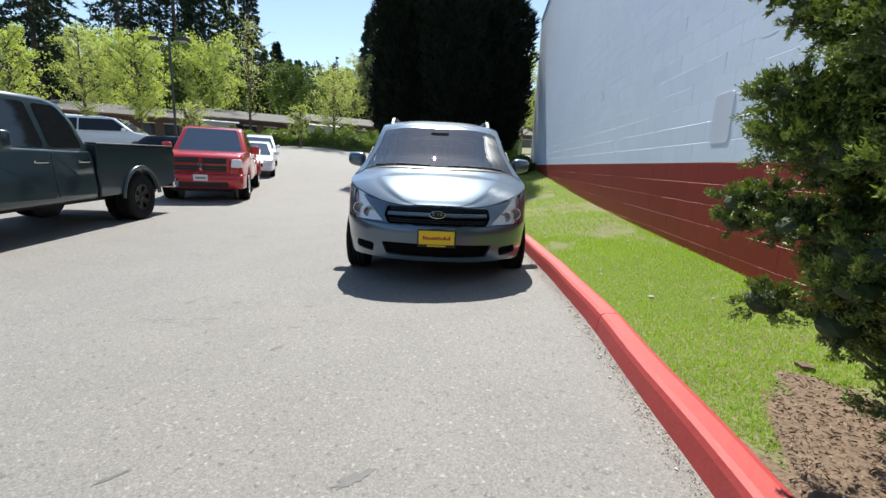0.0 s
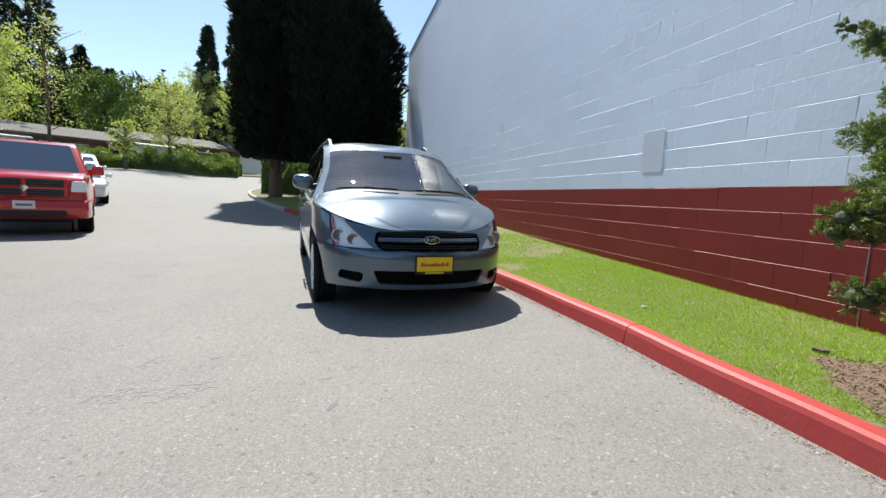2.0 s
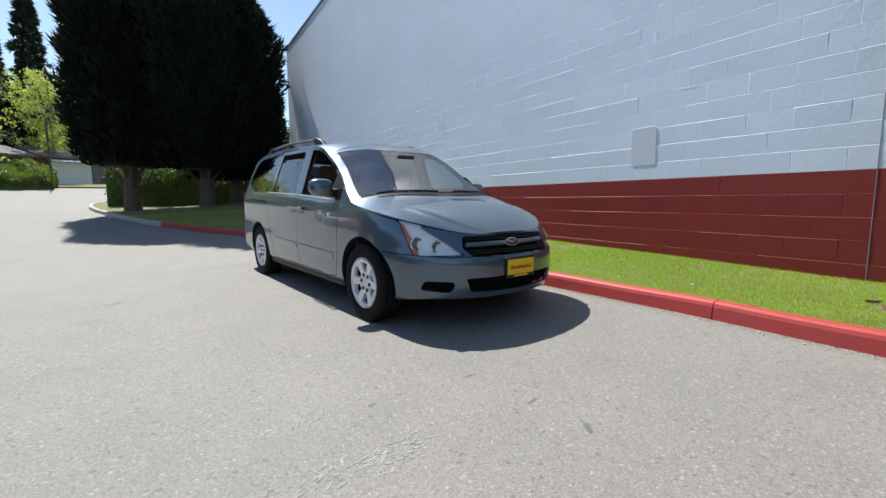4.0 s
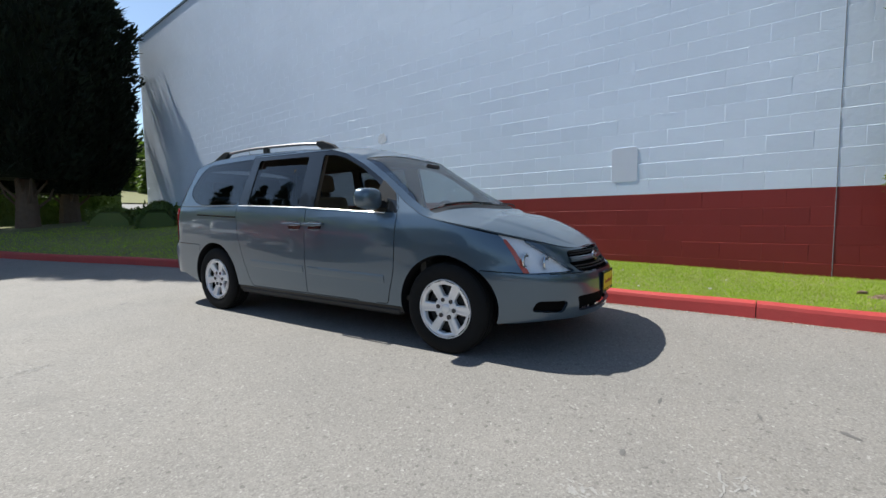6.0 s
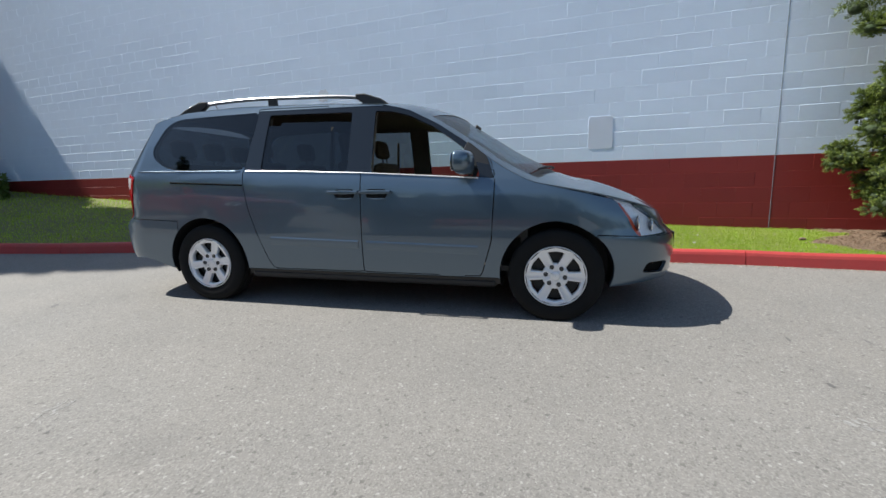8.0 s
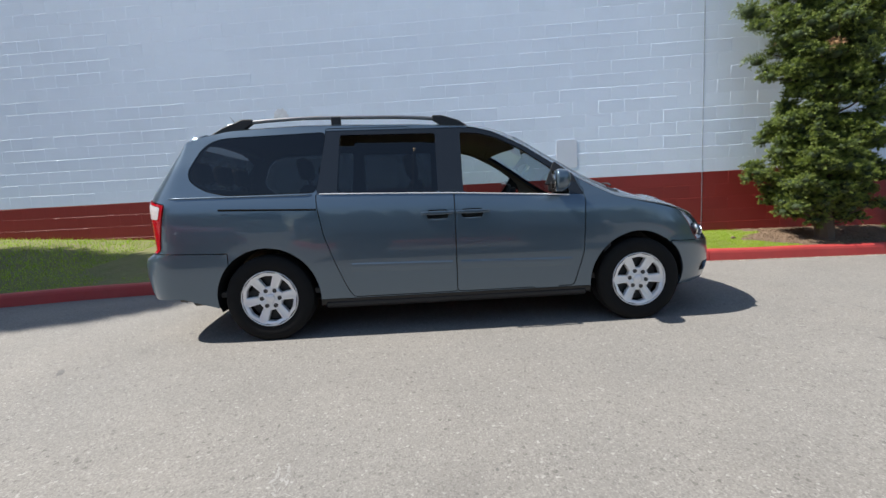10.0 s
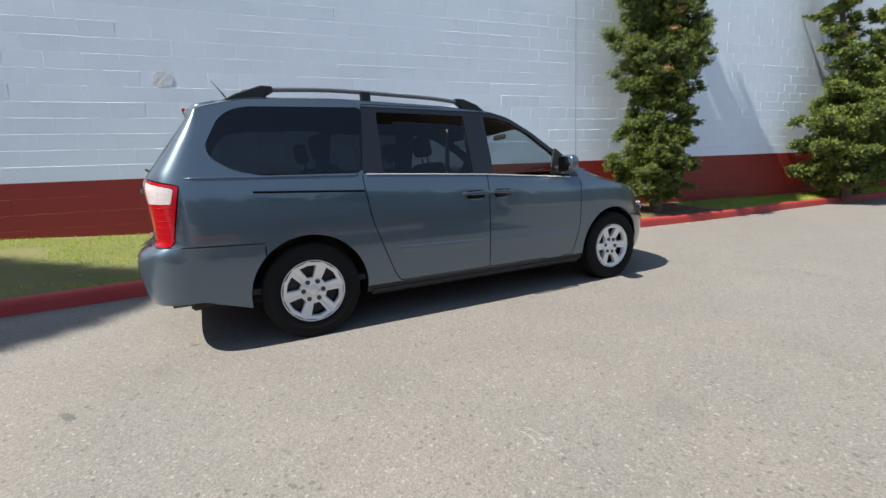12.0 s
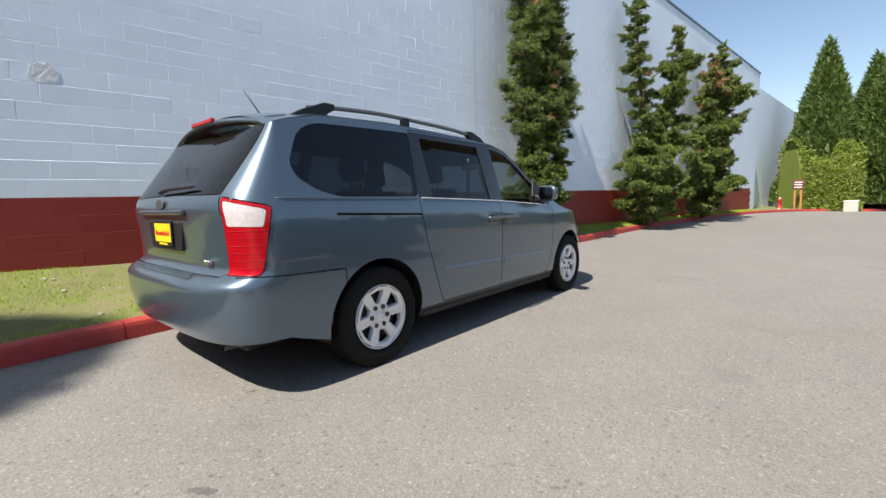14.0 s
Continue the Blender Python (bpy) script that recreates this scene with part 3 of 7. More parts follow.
class Skin:
    """A curved sheet over a grid of two parameters, cut into named regions whose outlines are polygons in those parameters."""

    def __init__(self, us, vs, place, regions, default):
        # regions: list of (name, polygon); the first that holds a cell's centre wins
        self.place = place
        self.grid = [[(u, v(u, k) if callable(v) else v) for k, v in enumerate(vs)] for u in us]
        nu, nv = len(us), len(vs)
        self.cell = {}
        boxes = [(min(p[0] for p in q), max(p[0] for p in q), min(p[1] for p in q), max(p[1] for p in q)) for _, q in regions]
        for i in range(nu - 1):
            for j in range(nv - 1):
                a = sum(self.grid[i + p][j + q][0] for p in (0, 1) for q in (0, 1)) / 4
                b = sum(self.grid[i + p][j + q][1] for p in (0, 1) for q in (0, 1)) / 4
                self.cell[i, j] = default
                for (name, poly), bx in zip(regions, boxes):
                    if bx[0] <= a <= bx[1] and bx[2] <= b <= bx[3] and inside(poly, a, b):
                        self.cell[i, j] = name
                        break
        polys = {}
        for name, poly in regions:
            polys.setdefault(name, []).append(poly)
        order = [name for name, _ in regions]
        for i in range(nu):
            for j in range(nv):
                names = {self.cell[c] for c in ((i - 1, j - 1), (i - 1, j), (i, j - 1), (i, j)) if c in self.cell}
                if len(names) > 1:
                    a, b = self.grid[i][j]
                    first = min((n for n in names if n in polys), key=order.index)
                    lim = 0.75 * max(abs(self.grid[min(i + 1, nu - 1)][j][0] - self.grid[max(i - 1, 0)][j][0]) / 2, abs(self.grid[i][min(j + 1, nv - 1)][1] - self.grid[i][max(j - 1, 0)][1]) / 2)
                    got = min((nearest_on(q, a, b) for q in polys[first]), key=lambda g: g[0])
                    edge = i in (0, nu - 1) or j in (0, nv - 1)
                    if got[0] < lim * 1.3 and not edge:
                        self.grid[i][j] = got[1]

    def sheet(self, names, mirror=1, inset=0.0, gap=0.0, rim=0.0):
        """A bmesh of the cells of the given regions. gap draws free edges back, rim folds them inwards."""
        bm = bmesh.new()
        names = {names} if isinstance(names, str) else set(names)
        vs = {}

        def vert(i, j):
            if (i, j) not in vs:
                p = self.place(*self.grid[i][j], inset)
                vs[i, j] = bm.verts.new((p[0], p[1] * mirror, p[2]))
            return vs[i, j]
        for (i, j), n in self.cell.items():
            if n in names:
                q = [vert(i, j), vert(i + 1, j), vert(i + 1, j + 1), vert(i, j + 1)]
                try:
                    bm.faces.new(q if mirror > 0 else q[::-1])
                except ValueError:
                    pass
        bmesh.ops.remove_doubles(bm, verts=bm.verts[:], dist=1e-5)
        bm.normal_update()
        if sum(f.normal.dot(f.calc_center_median() - Vector((0, 0, 0.9))) * f.calc_area() for f in bm.faces) < 0:
            bmesh.ops.reverse_faces(bm, faces=bm.faces[:])
            bm.normal_update()
        if gap or rim:
            seam = lambda e: all(abs(v.co.y) < 2e-3 for v in e.verts)
            free = [e for e in bm.edges if len(e.link_faces) == 1 and not seam(e)]
            fv = {v for e in free for v in e.verts}
            norms = {v: v.normal.copy() for v in fv}
            ends = []
            for e in free:
                a, b = e.verts
                ring = [q.vert for q in e.link_faces[0].loops]
                k = ring.index(a)
                ends.append((b, a) if ring[(k + 1) % len(ring)] is b else (a, b))
            for v in fv:
                c = Vector()
                for f in v.link_faces:
                    c += (f.calc_center_median() - v.co)
                if abs(v.co.y) < 2e-3:
                    c.y = 0
                if c.length > 1e-9:
                    v.co += c.normalized() * gap
            if rim:
                edge, deep = {}, {}
                for v in fv:
                    edge[v] = bm.verts.new(v.co - norms[v] * 0.0004)
                    deep[v] = bm.verts.new(v.co - norms[v] * rim)
                for a, b in ends:
                    bm.faces.new((edge[a], edge[b], deep[b], deep[a]))
        return bm


def outline_table(xf0, xr0, af, ar, w, nf, nr):
    """Arc length along the nominal plan outline, from x = 0, with the angle of each corner: rows (s, zone, angle)."""
    rows = []
    fine = 400
    s = xf0
    prev = None
    for k in range(fine + 1):
        t = (k / fine) * math.pi / 2
        p = (xf0 + af * math.sin(t) ** (2 / nf), w * math.cos(t) ** (2 / nf) if k < fine else 0.0)
        if prev:
            s += math.dist(p, prev)
        rows.append((s, t))
        prev = p
    front = rows
    rows, s, prev = [], xr0, None
    for k in range(fine + 1):
        t = (k / fine) * math.pi / 2
        p = (xr0 - ar * math.sin(t) ** (2 / nr), w * math.cos(t) ** (2 / nr) if k < fine else 0.0)
        if prev:
            s -= math.dist(p, prev)
        rows.append((s, t))
        prev = p
    return front, rows[::-1]


class Plan:
    """The plan outline of a car body: straight sides with rounded front and rear corners, different at each height."""

    def __init__(self, xf0, xr0, front, rear, width, nf, nr, znom):
        self.xf0, self.xr0, self.front, self.rear, self.width, self.nf, self.nr = xf0, xr0, front, rear, width, nf, nr
        self.af, self.ar, self.w = interp(front, znom) - xf0, xr0 - interp(rear, znom), interp(width, znom)
        self.tf, self.tr = outline_table(xf0, xr0, self.af, self.ar, self.w, nf, nr)
        self.smax, self.smin = self.tf[-1][0], self.tr[0][0]

    def bow(self, x, z):
        """Half width of the straight side at x."""
        return soft(self.width, z, 0.03) - 0.010 * (x / 2.0) ** 2

    def place(self, s, z, inset=0.0):
        w = self.bow(max(min(s, self.xf0), self.xr0), z) - inset
        if s > self.xf0:
            t = interp(self.tf, s)
            a = soft(self.front, z, 0.025) - self.xf0 - inset
            return (self.xf0 + a * math.sin(t) ** (2 / self.nf), w * max(math.cos(t), 0) ** (2 / self.nf), z)
        if s < self.xr0:
            t = interp(self.tr, s)
            a = self.xr0 - soft(self.rear, z, 0.025) - inset
            return (self.xr0 - a * math.sin(t) ** (2 / self.nr), w * max(math.cos(t), 0) ** (2 / self.nr), z)
        return (s, w, z)

    def half(self, x, z):
        """Half width of the outline at x and height z."""
        if x > self.xf0:
            a = soft(self.front, z, 0.025) - self.xf0
            q = min(1.0, (x - self.xf0) / a)
            return self.bow(self.xf0, z) * max(0.0, 1 - q ** self.nf) ** (1 / self.nf)
        if x < self.xr0:
            a = self.xr0 - soft(self.rear, z, 0.025)
            q = min(1.0, (self.xr0 - x) / a)
            return self.bow(self.xr0, z) * max(0.0, 1 - q ** self.nr) ** (1 / self.nr)
        return self.bow(x, z)

    def s_front(self, y=None, x=None):
        """Arc length at which the nominal front corner reaches y, or x."""
        for s, t in self.tf:
            if y is not None and self.w * max(math.cos(t), 0) ** (2 / self.nf) <= y:
                return s
            if x is not None and self.xf0 + self.af * math.sin(t) ** (2 / self.nf) >= x:
                return s
        return self.smax

    def s_rear(self, y=None, x=None):
        for s, t in reversed(self.tr):
            if y is not None and self.w * max(math.cos(t), 0) ** (2 / self.nr) <= y:
                return s
            if x is not None and self.xr0 - self.ar * math.sin(t) ** (2 / self.nr) <= x:
                return s
        return self.smin


def tyre(r, rim, w):
    """A tyre of revolution about Y, with rounded shoulders and tread grooves."""
    h = w / 2
    prof = [(-h * 0.80, rim - 0.012), (-h * 0.90, rim + 0.005), (-h * 1.0, rim + 0.04), (-h * 1.0, r - 0.05), (-h * 0.93, r - 0.018), (-h * 0.75, r - 0.003)]
    for g in (-0.4, 0.0, 0.4):
        prof += [(h * (g - 0.06), r), (h * (g - 0.05), r - 0.008), (h * (g + 0.05), r - 0.008), (h * (g + 0.06), r)]
    prof += [(h * 0.75, r - 0.003), (h * 0.93, r - 0.018), (h * 1.0, r - 0.05), (h * 1.0, rim + 0.04), (h * 0.90, rim + 0.005), (h * 0.80, rim - 0.012)]
    return lathe(prof, 48, "Y", False)


def alloy(rim, spokes, y, hole_in=0.43, hole_out=0.83, gap=0.52):
    """A cast wheel face towards +Y: broad spokes that widen into the hub, rounded openings near the rim. hole_in, hole_out: share of the radius; gap: share of the sector open at the rim."""
    bm = bmesh.new()
    half = math.pi / spokes
    r0, r1 = 0.16 * rim, 0.955 * rim
    c0, c1 = hole_in * rim, hole_out * rim
    rc = (c0 + c1) / 2 + 0.02 * rim
    w0, w1 = half * gap * 0.66, half * gap

    def height(r, t):
        crown = 0.007 * (1 - math.cos(min(1.0, abs(t) / half) * math.pi)) * min(1, r / (0.5 * rim))
        return y - 0.026 * (1 - (r / rim) ** 2) ** 1.5 + crown - 0.010 + (0.008 if r < 0.2 * rim else 0)

    corner = [(r0, -half), (r1, -half), (r1, half), (r0, half)]
    loop = rounded([(c0, -w0), (c1 * 0.985, -w1), (c1, 0), (c1 * 0.985, w1), (c0, w0), (c0 * 0.985, 0)], 0.02, 3)
    rays = []
    for a, t in loop:
        rays.append(math.atan2(t * 0.2, a - rc))
    for a, t in corner:
        rays.append(math.atan2(t * 0.2, a - rc))
    rays = sorted(set(round(q, 5) for q in rays))

    def hit(poly, ang):
        """Where the ray from the opening's middle meets an outline."""
        dx, dy = math.cos(ang), math.sin(ang) / 0.2
        best = None
        for k in range(len(poly)):
            (ax, ay), (bx, by) = poly[k], poly[(k + 1) % len(poly)]
            ex, ey = bx - ax, by - ay
            det = dx * -ey + ex * dy
            if abs(det) < 1e-12:
                continue
            t = ((ax - rc) * -ey + ex * ay) / det
            u = (dx * ay - dy * (ax - rc)) / det
            if t > 0 and -1e-6 <= u <= 1 + 1e-6:
                best = t if best is None else max(best, t)
        best = best or 0.0
        return rc + dx * best, dy * best

    for s_ in range(spokes):
        turn = (2 * s_ + 1) * half
        rings = []
        for depth, grow in ((0.040, 0.0), (0.006, 0.0), (0.0, 0.10), (0.0, 0.5), (0.0, 1.0)):
            ring = []
            for q in rays:
                a, b = hit(loop, q), hit(corner, q)
                r, t = a[0] + (b[0] - a[0]) * grow, a[1] + (b[1] - a[1]) * grow
                ring.append(bm.verts.new((r * math.cos(t + turn), height(r, half - abs(t)) - depth, r * math.sin(t + turn))))
            rings.append(ring)
        n = len(rays)
        for ra, rb_ in zip(rings, rings[1:]):
            for k in range(n):
                bm.faces.new((ra[k], rb_[k], rb_[(k + 1) % n], ra[(k + 1) % n]))
    bmesh.ops.remove_doubles(bm, verts=bm.verts[:], dist=2e-4)
    bmesh.ops.recalc_face_normals(bm, faces=bm.faces[:])
    if sum(f.normal.y * f.calc_area() for f in bm.faces) < 0:
        bmesh.ops.reverse_faces(bm, faces=bm.faces[:])
    return bm


def wheel(parent, x, y, z, r, rim, w, side, spokes=7, face=M_ALLOY, width=0.47, nuts=6):
    """A wheel under a vehicle: tyre, cast face, barrel, brake disc and nuts. side: 1 looks to +y."""
    hub = new("wheel")
    hub.parent = parent
    hub.matrix_local = pose(x, y, z, 0, 0, 0 if side > 0 else 180) @ pose(0, 0, 0, 0, 17 * (x + 2), 0)
    part("tyre", tyre(r, rim, w), M_RUBBER, hub, smooth=True)
    f = w / 2 - 0.004
    part("rim", alloy(rim, spokes, f, gap=width), face, hub, smooth=True)
    part("rim_lip", lathe([(f - 0.030, rim * 0.955), (f - 0.006, rim * 0.958), (f + 0.002, rim * 0.975), (f - 0.002, rim * 0.995), (f - 0.02, rim)], 40, "Y", False), face, hub, smooth=True)
    part("hub_cap", lathe([(f - 0.020, 0.001), (f - 0.021, rim * 0.12), (f - 0.026, rim * 0.165), (f - 0.04, rim * 0.17)], 24, "Y", False), face, hub, smooth=True)
    part("barrel", lathe([(f - 0.03, rim * 0.96), (f - 0.05, rim - 0.02), (-w / 2, rim - 0.02)], 32, "Y", False), M_BLACK, hub)
    part("brake_disc", lathe([(f - 0.075, 0.001), (f - 0.075, rim * 0.8), (f - 0.09, rim * 0.8)], 32, "Y"), M_BLACK, hub)
    for k in range(nuts):
        a = k * math.tau / nuts + 0.14
        rn = rim * 0.31
        part("wheel_nut", moved(lathe([(0.001, 0.001), (0.003, 0.010), (0.006, 0.014), (0.004, 0.017), (-0.012, 0.017)], 10, "Y"), Matrix.Translation((rn * math.cos(a), f - 0.026, rn * math.sin(a)))), M_STEEL, hub)
    return hub


# ---- the minivan ----
BELT_LINE = [(-2.2, 1.178), (-1.1, 1.166), (-0.6, 1.151), (0.0, 1.13), (1.05, 1.07)]


def belt(x):
    """Height of the window sill line, which falls towards the nose."""
    return interp(BELT_LINE, x)


class VanPlan(Plan):
    """The van's outline: its shoulder follows the sloping belt line, and the glasshouse draws in towards the windscreen."""

    def bow(self, x, z):
        up = max(0.0, min(1.0, (z - 0.7) / 0.3)) * max(0.0, min(1.0, (1.66 - z) / 0.3))
        pinch = 0.055 * max(0.0, min(1.0, x - 0.1)) * max(0.0, min(1.0, (z - 1.06) / 0.3))
        return soft(self.width, z + (1.165 - belt(x)) * up, 0.03) - 0.010 * (x / 2.0) ** 2 - pinch


VAN = VanPlan(1.4, -2.1,
              [(0.2, 2.36), (0.28, 2.44), (0.42, 2.478), (0.58, 2.47), (0.645, 2.445), (0.67, 2.404), (0.75, 2.365), (0.80, 2.331), (0.90, 2.235), (1.0, 2.089), (1.1, 1.944)],
              [(0.25, -2.46), (0.40, -2.558), (0.55, -2.59), (0.68, -2.59), (0.725, -2.556), (0.75, -2.458), (0.95, -2.478), (1.12, -2.50), (1.18, -2.484), (1.40, -2.324), (1.60, -2.166), (1.70, -2.092)],
              [(0.2, 0.89), (0.27, 0.935), (0.40, 0.958), (0.60, 0.973), (0.85, 0.974), (1.0, 0.968), (1.06, 0.963), (1.10, 0.955), (1.165, 0.932), (1.40, 0.858), (1.60, 0.785), (1.66, 0.765), (1.72, 0.735)],
              2.5, 4.0, 0.65)
VAN_TOP = [(-2.3, 1.559), (-2.2, 1.581), (-2.05, 1.637), (-1.8, 1.695), (-1.2, 1.718), (-0.3, 1.695), (0.15, 1.664), (0.35, 1.616), (0.6, 1.49), (0.92, 1.28), (1.12, 1.144), (1.32, 1.039), (1.5, 1.005), (1.75, 0.959), (2.0, 0.896), (2.15, 0.851), (2.3, 0.794), (2.4, 0.783)]
VAN_RIDGE = [(-2.3, 1.661), (-2.2, 1.694), (-2.05, 1.728), (-1.7, 1.772), (-1.0, 1.781), (-0.3, 1.76), (0.3, 1.724), (0.62, 1.644), (0.8, 1.528), (1.2, 1.279), (1.6, 1.081), (1.8, 1.036), (1.95, 0.989), (2.1, 0.924), (2.22, 0.858), (2.3, 0.814), (2.34, 0.777)]


def van_bottom(x):
    return 0.26 + 0.03 * min(1, max(0, (x - 1.9) / 0.4)) + 0.11 * min(1, max(0, (-x - 1.85) / 0.35))


def van_top_s(s):
    """Upper edge of the side skin at arc length s."""
    x = VAN.place(s, 0.8)[0] if s > VAN.xf0 else VAN.place(s, 1.62)[0] if s < VAN.xr0 else s
    return soft(VAN_TOP, x, 0.05)


def make_van(m):
    van = thing("minivan", m, "grey-teal metallic minivan with roof rails, parked by the red kerb", "minivan")
    sf, sr = VAN.s_front, VAN.s_rear
    us = [VAN.smin + (VAN.smax - VAN.smin) * k / 330 for k in range(331)]
    rows = 58
    vs = [(lambda u, k, f=j / rows: van_bottom(u) + (van_top_s(u) - van_bottom(u)) * f) for j in range(rows + 1)]
    front_glass = rounded([(0.075, belt(0.075)), (0.95, belt(0.95)), (0.90, 1.215), (0.78, 1.322), (0.57, 1.467), (0.365, 1.567), (0.22, 1.606), (0.075, 1.617)], 0.02)
    slide_glass = rounded([(-0.925, belt(-0.925)), (-0.128, belt(-0.128)), (-0.128, 1.617), (-0.90, 1.628)], 0.02)
    quarter = rounded([(-1.085, 1.170), (-1.78, 1.172), (-1.94, 1.212), (-2.06, 1.29), (-2.085, 1.37), (-1.995, 1.545), (-1.92, 1.605), (-1.82, 1.633), (-1.01, 1.655)], 0.05)
    pillar = [(-1.085, belt(-1.0)), (-0.5, belt(-0.5)), (0.075, belt(0.075)), (1.05, belt(1.05)), (1.0, 1.205), (0.84, 1.345), (0.60, 1.508), (0.38, 1.607), (0.22, 1.645), (0.075, 1.655), (-1.01, 1.665)]
    front_door = rounded([(-0.003, 0.325), (0.962, 0.325), (1.04, 0.60), (1.062, 1.045), (1.055, 1.10), (1.01, 1.225), (0.86, 1.36), (0.60, 1.525), (0.38, 1.625), (0.22, 1.662), (-0.003, 1.675)], 0.03)
    slide_door = rounded([(-0.003, 0.325), (-0.003, 1.675), (-1.02, 1.684), (-1.075, belt(-1.1)), (-1.09, 1.15), (-1.085, 1.06), (-1.045, 0.83), (-0.965, 0.60), (-0.885, 0.40), (-0.84, 0.325)], 0.03)
    lamp = rounded([(2.045, 0.905), (2.085, 0.86), (2.115, 0.634), (2.53, 0.640), (2.33, 0.79), (2.20, 0.888)], 0.015)
    amber = [(2.060, 0.875), (2.092, 0.875), (2.158, 0.64), (2.112, 0.632)]
    tail = rounded([(-2.60, 1.178), (-2.285, 1.122), (-2.405, 0.748), (-2.63, 0.752)], 0.02)
    tail_clear = [(-2.585, 1.155), (-2.325, 1.105), (-2.36, 1.012), (-2.585, 1.018)]
    rear_glass = rounded([(VAN.smin - 0.1, 1.205), (-2.612, 1.19), (-2.60, 1.23), (-2.44, 1.605), (VAN.smin - 0.1, 1.61)], 0.03)
    tailgate = [(VAN.smin - 0.1, 0.70), (-2.628, 0.70), (-2.615, 1.2), (-2.43, 1.66), (VAN.smin - 0.1, 1.66)]
    grille = rounded([(VAN.smax + 0.1, 0.632), (sf(y=0.46), 0.634), (sf(y=0.50), 0.70), (sf(y=0.475), 0.778), (VAN.smax + 0.1, 0.788)], 0.02)
    intake = rounded([(VAN.smax + 0.1, 0.335), (sf(y=0.48), 0.345), (sf(y=0.52), 0.455), (VAN.smax + 0.1, 0.46)], 0.02)
    fog = rounded([(sf(y=0.80), 0.365), (sf(y=0.62), 0.345), (sf(y=0.60), 0.430), (sf(y=0.78), 0.435)], 0.03)
    fbump = [(1.80, 0.1), (VAN.smax + 0.1, 0.1), (VAN.smax + 0.1, 0.624), (2.3, 0.628), (1.80, 0.652)]
    rbump = [(-1.80, 0.1), (VAN.smin - 0.1, 0.1), (VAN.smin - 0.1, 0.742), (-2.40, 0.742), (-1.80, 0.722)]
    regions = [("arch", disc(1.51, 0.345, 0.405)), ("arch", disc(-1.51, 0.345, 0.405)), ("front_glass", front_glass), ("slide_glass", slide_glass), ("quarter_glass", quarter),
               ("pillar", pillar), ("amber", amber), ("lamp", lamp), ("tail_clear", tail_clear), ("tail", tail), ("rear_glass", rear_glass), ("grille", grille), ("intake", intake), ("fog", fog),
               ("rocker", [(-1.14, 0.1), (1.12, 0.1), (1.12, 0.312), (-1.14, 0.312)]), ("front_door", front_door), ("slide_door", slide_door), ("front_bumper", fbump), ("rear_bumper", rbump), ("tailgate", tailgate)]
    skin = Skin(us, vs, VAN.place, regions, "side")
    G, R = 0.004, 0.025
    sk = lambda names, mir, inset=0.0, gap=G, rim=R: skin.sheet(names, mir, inset, gap, rim)
    for mir in (1, -1):
        part("side_panel", sk("side", mir), M_PAINT, van, smooth=True)
        part("rocker_cover", sk("rocker", mir, 0.012), M_BLACK, van, "black rocker cover")
        fd = part("front_door", sk("front_door", mir), M_PAINT, van, smooth=True)
        sd = part("sliding_door", sk("slide_door", mir), M_PAINT, van, smooth=True)
        part("window_frame", sk("pillar", mir, 0.004, 0.0, 0.015), M_GLOSSB, fd, "gloss black window surround")
        if mir > 0:
            part("window_pane", sk("front_glass", mir, 0.012, 0, 0), M_CLEAR, fd, "clear front door glass", smooth=True)
        g = sk("slide_glass", mir, 0.012, 0, 0)
        if mir < 0:   # lowered a hand's width
            bmesh.ops.delete(g, geom=[f for f in g.faces if f.calc_center_median().z > 1.545], context="FACES")
        part("window_pane", g, M_TINT, sd, "dark tinted sliding-door glass, slightly lowered", smooth=True)
        part("quarter_window", sk("quarter_glass", mir, 0.003, 0.002, 0.01), M_TINT, van, "dark tinted rear side glass", smooth=True)
        # lamps
        hl = part("headlamp", sk("lamp", mir, 0.0, 0.002, 0.01), M_LENS, van, "clear headlamp", smooth=True)
        part("reflector", skin.sheet(("lamp", "amber"), mir, 0.030, -0.002, 0), M_LAMP, hl)
        part("marker", sk("amber", mir, 0.012, 0, 0.01), M_AMBER, hl, "amber side marker")
        for yy, zz, rr in ((0.665, 0.705, 0.042), (0.775, 0.725, 0.046)):
            xx = VAN.place(sf(y=yy), zz)[0] - 0.040
            part("lamp_bowl", moved(lathe([(0.018, rr * 1.1), (0.022, rr), (0.010, rr * 0.8), (0.004, rr * 0.45), (0.002, 0.001)], 20, "X", False), Matrix.Translation((xx, mir * yy, zz))), M_RAIL, hl, smooth=True)
            part("bezel", moved(lathe([(0.016, rr * 1.22), (0.024, rr * 1.2), (0.025, rr * 1.08), (0.018, rr)], 24, "X", False), Matrix.Translation((xx, mir * yy, zz))), M_CHROME, hl, smooth=True)
        tl = part("tail_lamp", sk("tail", mir, -0.006, 0.003, 0.02), M_REDLENS, van, "red wraparound tail lamp", smooth=True)
        part("clear_lens", sk("tail_clear", mir, -0.006, 0.0, 0.02), M_WHITELENS, tl, "clear upper lens", smooth=True)
        for k in range(6):
            z = 0.79 + k * 0.04
            rib = [VAN.place(-2.60 + (0.215 + 0.25 * (z - 0.79)) * q / 10, z, -0.006) for q in range(11)]
            part("lens_rib", tube([(p[0], p[1] * mir, p[2]) for p in rib], 0.0022, 6), M_REDLENS, tl)
